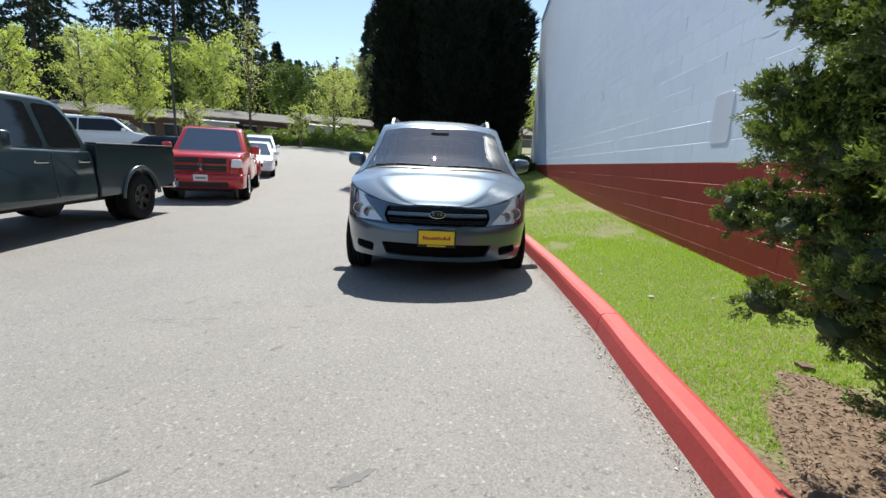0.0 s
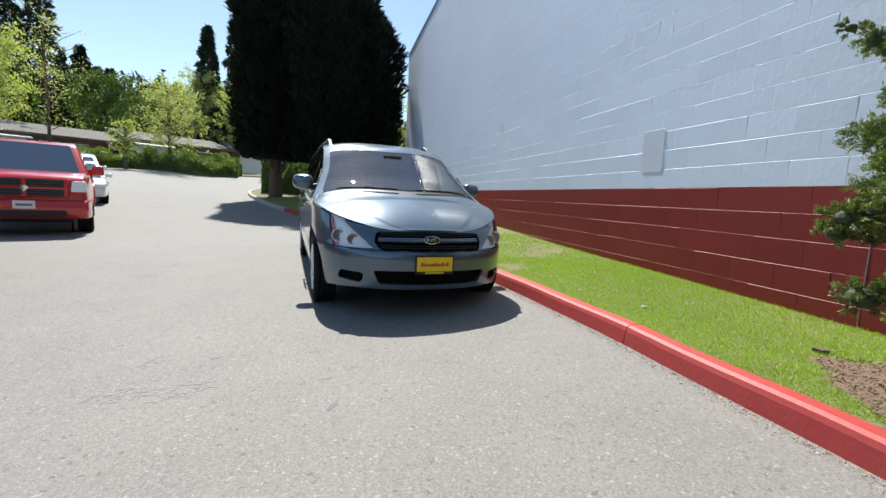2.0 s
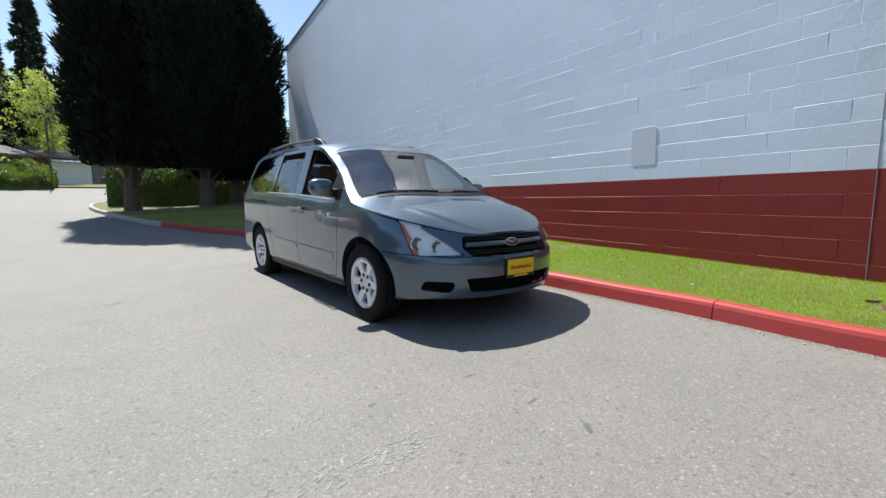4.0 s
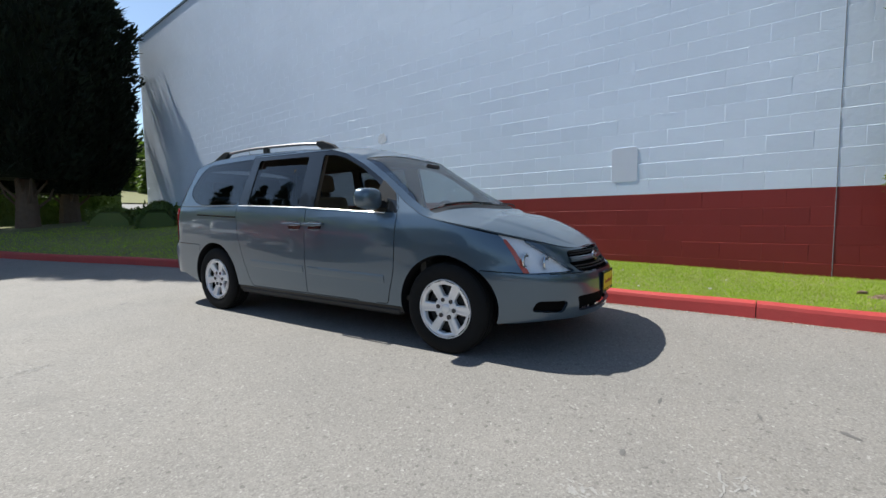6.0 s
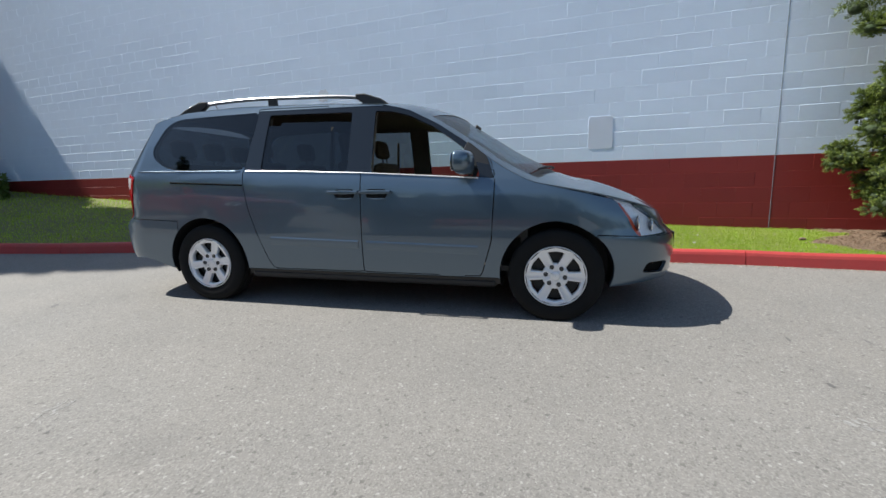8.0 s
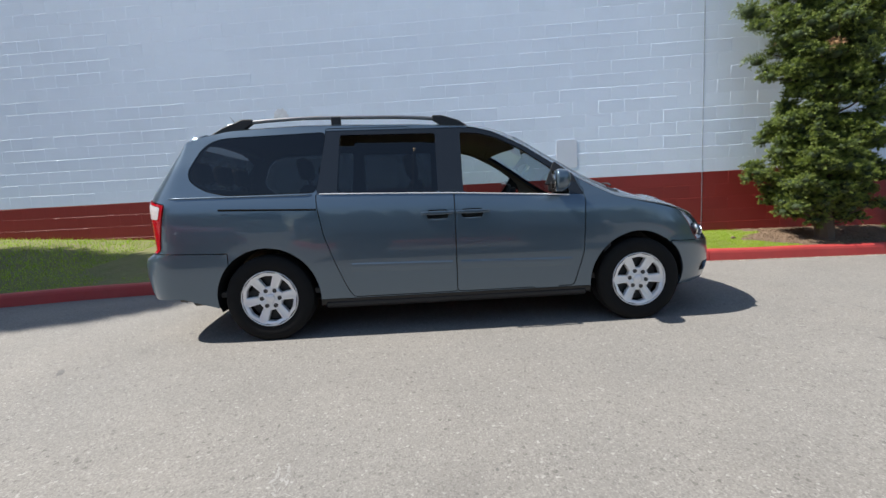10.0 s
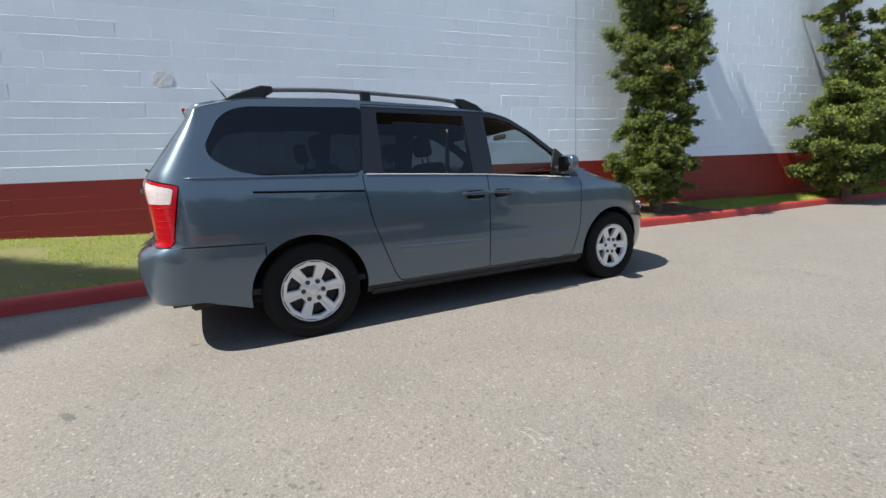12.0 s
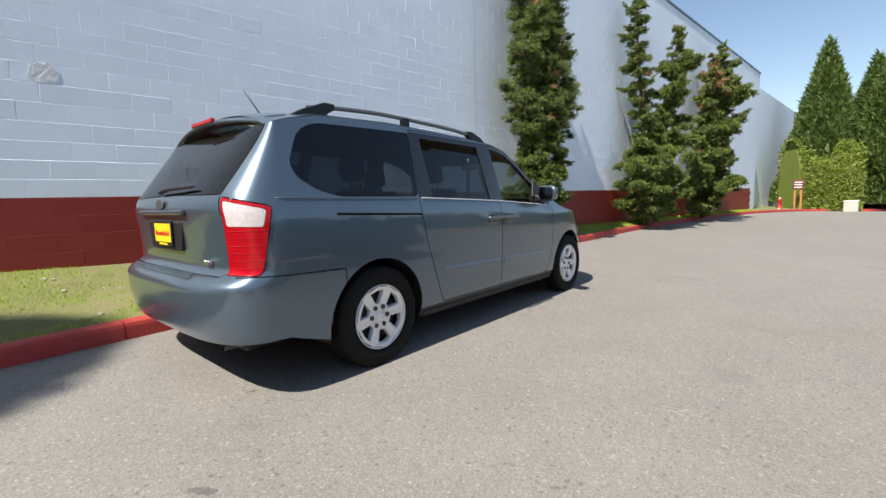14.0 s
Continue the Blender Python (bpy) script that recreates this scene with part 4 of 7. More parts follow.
        # wheel-arch liners
        for cx in (1.51, -1.51):
            bm = bmesh.new()
            n = 30
            r0, r1 = [], []
            for k in range(n + 1):
                a = -0.25 + (math.pi + 0.5) * k / n
                xx, zz = cx + 0.406 * math.cos(a), 0.345 + 0.406 * math.sin(a)
                if zz < 0.24:
                    zz = 0.24
                yo = VAN.half(xx, zz) - 0.004
                r0.append(bm.verts.new((xx, mir * yo, zz)))
                r1.append(bm.verts.new((xx, mir * 0.60, zz)))
            for k in range(n):
                bm.faces.new((r0[k], r0[k + 1], r1[k + 1], r1[k]))
            bm.faces.new(r1)
            part("wheel_arch", bm, M_BLACK, van, "black wheel-arch liner")
        for cx in (1.51, -1.51):
            wheel(van, cx, mir * 0.850, 0.345, 0.348, 0.225, 0.215, mir, 6, width=0.62)
        # door hardware
        for x, door in ((0.135, fd), (-0.14, sd)):
            y = VAN.half(x, 0.96)
            place = Matrix.Translation((x, 0, 0.972)) @ Matrix.Diagonal((1, mir, 1, 1)) @ Matrix.Translation((0, y, 0))
            part("door_handle", moved(merge(prism(rounded([(-0.132, -0.012), (0.0, -0.017), (0.132, -0.012), (0.134, 0.010), (0.0, 0.014), (-0.134, 0.010)], 0.012), 0.026, 0.046, "Y", 0.007),
                                            box(-0.125, -0.10, 0.0, 0.034, -0.010, 0.010), box(0.10, 0.125, 0.0, 0.034, -0.010, 0.010)), place), M_PAINT, door)
            part("handle_recess", moved(prism(rounded([(-0.078, -0.052), (0.078, -0.052), (0.092, -0.010), (0.075, 0.022), (-0.075, 0.022), (-0.092, -0.010)], 0.03), 0.001, 0.005, "Y", 0.001), place), M_GLOSSB, door)
            part("recess_lip", moved(tube([(-0.07, 0.006, -0.050), (0.0, 0.010, -0.056), (0.07, 0.006, -0.050)], [0.003, 0.006, 0.003], 6), place), M_PAINT, door)
        for x0, x1, door in ((0.03, 0.94, fd), (-0.84, -0.035, sd)):
            bm = bmesh.new()
            last = None
            n = 16
            for k in range(n + 1):
                x = x0 + (x1 - x0) * k / n
                d = 0.588 - 0.022 * x
                ring = [bm.verts.new((x, mir * (VAN.half(x, z) + o), z)) for z, o in ((d - 0.080, -0.002), (d - 0.066, 0.003), (d - 0.035, 0.005), (d - 0.014, 0.004), (d, -0.002))]
                if last:
                    for q in range(4):
                        bm.faces.new((last[q], last[q + 1], ring[q + 1], ring[q]) if mir < 0 else (ring[q], ring[q + 1], last[q + 1], last[q]))
                else:
                    bm.faces.new(ring)
                last = ring
            bm.faces.new(last)
            bmesh.ops.recalc_face_normals(bm, faces=bm.faces[:])
            part("rub_strip", bm, M_PAINT, door)
        # belt moulding, slide rail
        part("belt_moulding", tube([(x, mir * (VAN.half(x, belt(x) - 0.008) + 0.004), belt(x) - 0.008) for x in [-1.06 + 0.105 * k for k in range(20)]], [0.0045] * 20, 6), M_ALLOY, fd, "bright belt moulding")
        part("shoulder_crease", tube([(x, mir * (VAN.half(x, belt(x) - 0.012) + 0.001), belt(x) - 0.012) for x in [-2.22 + 0.05 * k for k in range(23)]], [0.002] + [0.007] * 21 + [0.003], 8), M_PAINT, van, smooth=True)
        part("slide_rail", tube([(x, mir * (VAN.half(x, 1.063 - 0.036 * (x + 1.84)) - 0.001), 1.063 - 0.036 * (x + 1.84)) for x in [-1.84 + 0.05 * k for k in range(16)]], 0.0085, 6), M_SLOT, van, "black sliding-door rail slot")
        # mirror
        my = VAN.half(0.88, 1.19)
        flip = Matrix.Diagonal((1, mir, 1, 1))
        shell = bmesh.new()
        bmesh.ops.create_uvsphere(shell, u_segments=28, v_segments=16, radius=1.0)
        for v in shell.verts:
            q = v.co
            sx = math.copysign(abs(q.x) ** 0.72, q.x)
            sy = math.copysign(abs(q.y) ** 0.62, q.y)
            sz = math.copysign(abs(q.z) ** 0.62, q.z)
            x = 0.095 * sx if sx > 0 else 0.033 * sx
            v.co = (x - 0.018 * sy, 0.110 * sy, (0.086 - 0.010 * sy) * sz + 0.007 * sy)
        mr = part("door_mirror", moved(shell, flip @ Matrix.Translation((0.815, my + 0.145, 1.185))), M_PAINT, van, "body-coloured door mirror", smooth=True)
        part("mirror_arm", moved(prism(rounded([(-0.05, -0.075), (0.10, -0.06), (0.06, 0.0), (-0.05, 0.015)], 0.02), -0.045, 0.05, "X", 0.012), flip @ Matrix.Translation((0.84, my - 0.015, 1.17))), M_BLACK, mr, "black mirror foot")
        part("mirror_sail", moved(prism(rounded([(-0.11, 0.0), (0.16, 0.0), (0.13, 0.08), (-0.02, 0.20)], 0.02), -0.012, 0.006, "Y", 0.003), flip @ Matrix.Translation((0.86, my - 0.002, 1.155)) @ Matrix.Rotation(radians(15), 4, "X")), M_BLACK, mr, "black triangular mirror sail")
        part("mirror_glass", moved(prism(rounded([(-0.092, -0.067), (0.079, -0.060), (0.095, 0.0), (0.075, 0.067), (-0.088, 0.073)], 0.045, 5), -0.003, 0.0, "X"), flip @ Matrix.Translation((0.779, my + 0.145, 1.185)) @ Matrix.Rotation(radians(9), 4, "Z")), M_CHROME, mr)
        # roof rail
        ry = 0.66
        rail = new("roof_rail")
        rail.parent = van
        rail["label"] = "grey roof rail with black feet"
        zr = lambda x: soft(VAN_TOP, x) + (soft(VAN_RIDGE, x) - soft(VAN_TOP, x)) * (1 - (ry / VAN.half(x, soft(VAN_TOP, x))) ** 3)
        part("bar", tube([(x, mir * ry, zr(x) + 0.056 - 0.022 * (abs(x + 0.92) / 0.95) ** 4) for x in [-1.82 + 0.1 * k for k in range(19)]], 0.016, 8), M_RAIL, rail, "grey bar")
        for x0, x1, xa in ((-1.98, -1.62, -1.70), (0.17, -0.14, -0.06)):
            pts = [(x0, zr(x0) - 0.012), (xa, zr(xa) - 0.012), (x1, zr(x1) + 0.034), (x1, zr(x1) + 0.072), (xa, zr(xa) + 0.076), (x0 + (xa - x0) * 0.4, zr(x0) + 0.050)]
            part("rail_foot", prism(pts, mir * ry - 0.024, mir * ry + 0.024, "Y", 0.008), M_BLACK, rail, "black plastic rail foot")
        part("rail_post", box(-0.98, -0.90, mir * ry - 0.018, mir * ry + 0.018, zr(-0.94) - 0.01, zr(-0.94) + 0.062, 0.005), M_BLACK, rail)
        # inner trim seen through the windows
        tr = skin.sheet(("side", "front_door", "slide_door", "tailgate", "pillar"), mir, 0.055, 0, 0)
        bmesh.ops.delete(tr, geom=[f for f in tr.faces if f.calc_center_median().z < 0.86 or f.calc_center_median().x > 1.22], context="FACES")
        part("interior_trim", tr, M_TRIM, van, "beige interior trim")
    for names, nm, mt, lb in (("front_bumper", "front_bumper", M_PAINT, ""), ("rear_bumper", "rear_bumper", M_PAINT, ""), ("tailgate", "tailgate", M_PAINT, ""), ("rear_glass", "rear_window", M_TINT, "dark tinted rear window")):
        bm = merge(sk(names, 1), sk(names, -1))
        part(nm, bm, mt, van, lb, smooth=True)
    # front openings, set back
    for names, nm, d in (("grille", "grille_back", 0.06), ("intake", "lower_intake", 0.05), ("fog", "fog_recess", 0.03)):
        if nm == "fog_recess":
            for mir in (1, -1):
                part(nm, skin.sheet(names, mir, d, -0.02, 0), M_SLOT, van, "black opening")
        else:
            part(nm, merge(skin.sheet(names, 1, d, -0.02, 0), skin.sheet(names, -1, d, -0.02, 0)), M_SLOT, van, "black opening")
    gr = new("grille")
    gr.parent = van
    for z, r, mt in ((0.650, 0.005, M_BLACK), (0.668, 0.005, M_BLACK), (0.708, 0.015, M_PAINT), (0.722, 0.013, M_PAINT), (0.752, 0.005, M_BLACK), (0.768, 0.005, M_BLACK)):
        s0 = sf(y=0.475 - 0.6 * abs(z - 0.70) * 0.5)
        pts = [VAN.place(s0 + (VAN.smax - s0) * k / 14, z, 0.014) for k in range(15)]
        pts = pts + [(p[0], -p[1], p[2]) for p in reversed(pts[:-1])]
        part("grille_bar", tube(pts, r, 8), mt, gr)
    badge = part("badge", prism([(0.075 * math.cos(k * math.tau / 32), 0.037 * math.sin(k * math.tau / 32)) for k in range(32)], 0, 0.016, "X", 0.004), M_CHROME, van, "oval chrome badge")
    badge.matrix_local = pose(2.368, 0.0, 0.718, 0, -12, 0)
    fld = part("badge_field", prism([(0.064 * math.cos(k * math.tau / 32), 0.028 * math.sin(k * math.tau / 32)) for k in range(32)], 0.0155, 0.0175, "X"), M_BLACK, badge)
    for dy in (-0.034, 0.0, 0.034):
        part("badge_bar", box(0.0172, 0.0195, dy - 0.011, dy + 0.011, -0.013, 0.013, 0.001), M_CHROME, badge)
    # dealer plate: yellow with a red scribble of script, drawn as bars
    for x, z, yaw, tilt, nm, w, h in ((2.478, 0.520, 0, 0, "front_plate", 0.168, 0.078), (-2.494, 0.965, 180, 0, "rear_plate", 0.150, 0.074)):
        pl = part(nm, box(-0.002, 0.008, -w - 0.006, w + 0.006, -h - 0.006, h + 0.006, 0.003), M_BLACK, van, "yellow dealer plate in a black frame")
        pl.matrix_local = pose(x, 0.0, z, 0, tilt, yaw)
        part("plate_face", box(0.008, 0.0105, -w + 0.006, w - 0.006, -h + 0.02, h - 0.012, 0.001), M_YEL, pl)
        rs = random.Random(8)
        yy = -0.125
        while yy < 0.12:
            wd = rs.uniform(0.014, 0.024)
            part("script_bar", box(0.0107, 0.0118, yy, yy + wd, -0.014, rs.uniform(0.002, 0.020), 0.0005), M_SCRIPT, pl)
            yy += wd + 0.004
        part("frame_bar", box(0.0085, 0.0100, -w * 0.5, w * 0.5, -h + 0.001, -h + 0.014), M_YEL, pl)
    # top skin
    xs = []
    x = -2.15
    while x < 2.335:
        xs.append(x)
        x += 0.022
    fs = [0.05 * k for k in range(13)] + [0.63, 0.66, 0.685, 0.71, 0.735, 0.76, 0.79, 0.82, 0.86, 0.9, 0.93, 0.96, 0.985, 1.0]
    fs = [-f for f in reversed(fs[1:])] + fs

    def top(x, f, inset=0.0):
        ze = soft(VAN_TOP, x, 0.05)
        zc = soft(VAN_RIDGE, x, 0.05)
        ye = VAN.half(x, ze)
        p = 3.2 if x < 0.5 else 2.6 if x < 1.75 else 3.4
        z = ze + (zc - ze) * (1 - abs(f) ** p)
        if x > 1.55:
            # the bonnet's raised middle, with a soft crease on either side
            q = max(0.0, min(1.0, (abs(f) - 0.66) / 0.10))
            z += 0.007 * (1 - q * q * (3 - 2 * q)) * min(1, (x - 1.55) / 0.2) * min(1, (2.34 - x) / 0.15)
        return (x, f * ye, z - inset)
    nwf = 25
    fr = [-0.91 + 1.82 * k / (nwf - 1) for k in range(nwf)]
    wind = rounded([(0.69 - 0.21 * f * f, f) for f in fr] + [(1.46 - 0.20 * f * f, f) for f in reversed(fr)], 0.02)
    cowl = [(1.46 - 0.20 * f * f, f) for f in fr] + [(1.56 - 0.22 * f * f, f) for f in reversed(fr)]
    hood = [(1.56 - 0.22 * f * f, f) for f in [-0.97 + 1.94 * k / 24 for k in range(25)]] + [(2.5, 1.2 - 0.1 * k) for k in range(25)]
    topskin = Skin(xs, fs, top, [("windscreen", wind), ("cowl", cowl), ("hood", hood)], "roof")
    part("roof", topskin.sheet("roof"), M_PAINT, van, smooth=True)
    part("hood_inner", topskin.sheet("hood", 1, 0.010, -0.004, 0), M_PAINT, van)
    part("hood", topskin.sheet("hood", 1, 0.0, 0.0015, 0.008), M_PAINT, van, smooth=True)
    part("windscreen", topskin.sheet("windscreen", 1, 0.004), M_SCREEN, van, "clear windscreen", smooth=True)
    part("cowl", topskin.sheet("cowl", 1, 0.012), M_BLACK, van, "black cowl panel")
    part("headliner", topskin.sheet("roof", 1, 0.05), M_TRIM, van, "beige headliner")
    for mir in (1, -1):
        pts = [top(1.485 - 0.20 * f * f, f, -0.016) for f in [mir * (0.10 + 0.66 * k / 10) for k in range(11)]]
        part("wiper", tube(pts, 0.008, 6), M_BLACK, van, "black wiper")
    # tail: spoiler lip, brake lamp, garnish, wiper, bumper step, exhaust
    bm = bmesh.new()
    last = None
    for k in range(25):
        y = -0.69 + 1.38 * k / 24
        q = (abs(y) / 0.69) ** 2
        sec = ((-2.04 + 0.05 * q, 1.724 - 0.045 * q), (-2.15 + 0.05 * q, 1.705 - 0.050 * q), (-2.205 + 0.070 * q, 1.684 - 0.060 * q), (-2.210 + 0.070 * q, 1.674 - 0.060 * q), (-2.195 + 0.065 * q, 1.664 - 0.060 * q), (-2.08 + 0.05 * q, 1.640 - 0.06 * q))
        ring = [bm.verts.new((a, y, b)) for a, b in sec]
        if last:
            for c in range(6):
                bm.faces.new((last[c], last[(c + 1) % 6], ring[(c + 1) % 6], ring[c]))
        else:
            bm.faces.new(ring)
        last = ring
    bm.faces.new(last[::-1])
    bmesh.ops.recalc_face_normals(bm, faces=bm.faces[:])
    part("spoiler", bm, M_PAINT, van, smooth=True)
    part("high_brake_lamp", moved(box(-0.012, 0.012, -0.17, 0.17, -0.016, 0.014, 0.006), Matrix.Translation((-2.206, 0, 1.690))), M_REDLENS, van, "red high brake lamp")
    part("garnish", prism(rounded([(-0.40, 1.082), (0.40, 1.082), (0.41, 1.112), (-0.41, 1.112)], 0.014), -2.520, -2.45, "X", 0.008), M_PAINT, van)
    part("plate_recess", prism(rounded([(-0.27, 0.86), (0.27, 0.86), (0.32, 1.07), (-0.32, 1.07)], 0.03), -2.488, -2.46, "X", 0.003), M_BLACK, van, "dark plate recess")
    rbadge = part("rear_badge", prism([(0.07 * math.cos(k * math.tau / 28), 0.034 * math.sin(k * math.tau / 28)) for k in range(28)], -0.010, 0, "X", 0.003), M_RAIL, van, "oval metal badge")
    rbadge.location = (-2.498, 0, 1.150)
    part("model_badge", merge(box(-2.478, -2.455, -0.62, -0.595, 0.80, 0.825, 0.003), box(-2.478, -2.455, -0.585, -0.56, 0.80, 0.825, 0.003)), M_CHROME, van)
    part("rear_wiper", tube([(-2.478, 0.05, 1.225), (-2.478, -0.10, 1.240), (-2.462, -0.46, 1.243)], [0.016, 0.012, 0.007], 6), M_BLACK, van, "black rear wiper")
    for k in range(6):
        xx = -2.550 + 0.013 * k
        zz = 0.7275 + (xx + 2.56) / 0.09 * 0.024
        part("step_rib", box(xx - 0.003, xx + 0.003, -0.50 + 0.01 * k, 0.50 - 0.01 * k, zz - 0.002, zz + 0.0045, 0.0015), M_PAINT, van)
    part("exhaust", moved(lathe([(-0.2, 0.028), (0.05, 0.028), (0.05, 0.024), (-0.1, 0.024)], 16, "X"), Matrix.Translation((-2.36, -0.55, 0.30)) @ Matrix.Rotation(math.pi, 4, "Z")), M_STEEL, van)
    part("antenna", tube([(-1.87, -0.18, 1.74), (-1.935, -0.18, 1.83), (-2.00, -0.18, 1.915)], [0.006, 0.004, 0.002], 6), M_BLACK, van, "black whip antenna")
    # underside, floor and sills
    part("underbody", box(-2.30, 2.10, -0.60, 0.60, 0.24, 0.34, 0.02), M_BLACK, van)
    # hidden black boxes added to stop sun leaking through the nose's shadow
    part("engine_block", box(1.32, 2.10, -0.56, 0.56, 0.30, 0.78, 0.03), M_BLACK, van)
    part("bumper_core", box(2.08, 2.25, -0.40, 0.40, 0.30, 0.62, 0.03), M_BLACK, van)
    for mir in (1, -1):
        part("splash_panel", box(1.94, 2.10, mir * 0.64 - 0.10, mir * 0.64 + 0.10, 0.30, 0.62, 0.02), M_BLACK, van)
        part("splash_panel", box(2.08, 2.24, mir * 0.48 - 0.12, mir * 0.48 + 0.12, 0.44, 0.62, 0.02), M_BLACK, van)
    part("sill", merge(box(-1.08, 1.08, -0.93, -0.62, 0.235, 0.30, 0.02), box(-1.08, 1.08, 0.62, 0.93, 0.235, 0.30, 0.02)), M_BLACK, van)
    part("cabin_floor", box(-2.3, 1.25, -0.88, 0.88, 0.36, 0.40), M_DTRIM, van)
    part("firewall", box(1.25, 1.30, -0.88, 0.88, 0.36, 0.98), M_DTRIM, van)
    part("dashboard", prism(rounded([(0.78, 0.72), (0.75, 0.94), (0.85, 1.05), (1.25, 1.08), (1.50, 1.02), (1.5, 0.95), (1.25, 0.6)], 0.05), -0.84, 0.84, "Y", 0.02), M_DASH, van, "dark dashboard")
    sw = part("steering_wheel", merge(tube([(0.19 * math.cos(k * math.tau / 28), 0.19 * math.sin(k * math.tau / 28), 0) for k in range(29)], 0.016, 8, False),
                                      tube([(-0.18, 0, 0), (0, 0, -0.03), (0.18, 0, 0)], 0.018, 6), tube([(0, -0.18, 0), (0, 0, -0.03)], 0.018, 6), lathe([(-0.06, 0.05), (-0.02, 0.065), (-0.015, 0.001)], 16, "Z")), M_DTRIM, van, "dark steering wheel", smooth=True)
    sw.matrix_local = pose(0.62, 0.38, 1.03, 0, -62, 0)
    part("rear_view_mirror", box(0.78, 0.80, -0.11, 0.11, 1.50, 1.555, 0.008), M_DTRIM, van)
    # seats
    for sx, sy, w, rows_ in ((0.05, 0.40, 0.25, 1), (0.05, -0.40, 0.25, 1), (-0.88, 0.40, 0.25, 1), (-0.88, -0.40, 0.25, 1), (-1.78, 0.0, 0.62, 3)):
        st = new("seat")
        st.parent = van
        st["label"] = "tan cloth seat with headrest"
        st.matrix_local = Matrix.Translation((sx, sy, 0.0))
        part("cushion", box(-0.22, 0.28, -w, w, 0.56, 0.72, 0.05, 3), M_TAN, st, smooth=True)
        part("seat_base", box(-0.18, 0.22, -w + 0.05, w - 0.05, 0.40, 0.57, 0.01), M_DTRIM, st)
        part("backrest", moved(box(-0.07, 0.07, -w, w, 0, 0.60, 0.05, 3), pose(-0.22, 0, 0.66, 0, -14, 0)), M_TAN, st, smooth=True)
        for k in range(rows_):
            hy = 0 if rows_ == 1 else (k - 1) * 0.42
            part("headrest", moved(box(-0.05, 0.05, -0.13, 0.13, 0.0, 0.19, 0.045, 3), pose(-0.385, hy, 1.30, 0, -12, 0)), M_TAN, st, smooth=True)
            for dy in (-0.06, 0.06):
                part("headrest_post", tube([(-0.36, hy + dy, 1.22), (-0.385, hy + dy, 1.33)], 0.007, 6), M_DTRIM, st)
    for mir in (1, -1):
        part("seat_belt", tube([(-0.30, mir * 0.80, 1.50), (-0.32, mir * 0.82, 1.1), (-0.30, mir * 0.84, 0.75)], [0.015, 0.02, 0.02], 4), M_TAN, van)
    return van


FWD = Vector((0.1146, -0.9934, 0))
yaw = math.degrees(math.atan2(FWD.y, FWD.x))
make_van(pose(-1.059, 7.911, (ground(-1.85, 6.3) + ground(-2.15, 9.3)) / 2 - 0.004) @ pose(0, 0, 0, 0, 0, yaw) @ pose(0, 0, 0, 0, 0.45, 0))

# ---- plants ----


def tri_mesh(name, verts, material, parent=None, label=""):
    """A mesh of loose triangles from an array of shape (n, 3, 3)."""
    v = np.asarray(verts, dtype=np.float32).reshape(-1, 3)
    n = len(v) // 3
    me = bpy.data.meshes.new(name)
    me.vertices.add(len(v))
    me.vertices.foreach_set("co", v.ravel())
    me.loops.add(len(v))
    me.loops.foreach_set("vertex_index", np.arange(len(v), dtype=np.int32))
    me.polygons.add(n)
    me.polygons.foreach_set("loop_start", np.arange(0, len(v), 3, dtype=np.int32))
    me.polygons.foreach_set("loop_total", np.full(n, 3, dtype=np.int32))
    me.update(calc_edges=True)
    me.materials.append(material)
    ob = new(name, me)
    if parent is not None:
        ob.parent = parent
    if label:
        ob["label"] = label
    return ob


def unit(a):
    return a / np.maximum(np.linalg.norm(a, axis=1, keepdims=True), 1e-9)


def sprigs(rng, base, way, length, width):
    """Narrow leaf triangles: base points, directions, lengths, widths."""
    n = len(base)
    way = unit(way)
    side = unit(np.cross(way, rng.normal(size=(n, 3)))) * width.reshape(-1, 1)
    tip = base + way * length.reshape(-1, 1)
    return np.stack([base - side, base + side, tip], axis=1)


def stem_point(stem, h):
    for (h0, x0, y0), (h1, x1, y1) in zip(stem, stem[1:]):
        if h <= h1:
            f = (h - h0) / (h1 - h0)
            return np.array([x0 + (x1 - x0) * f, y0 + (y1 - y0) * f, h])
    return np.array([stem[-1][1], stem[-1][2], stem[-1][0]])


def ball(sub):
    bm = bmesh.new()
    bmesh.ops.create_icosphere(bm, subdivisions=sub, radius=1.0)
    out = np.array([[tuple(v.co) for v in f.verts] for f in bm.faces])
    bm.free()
    return out


BALL = ball(2)


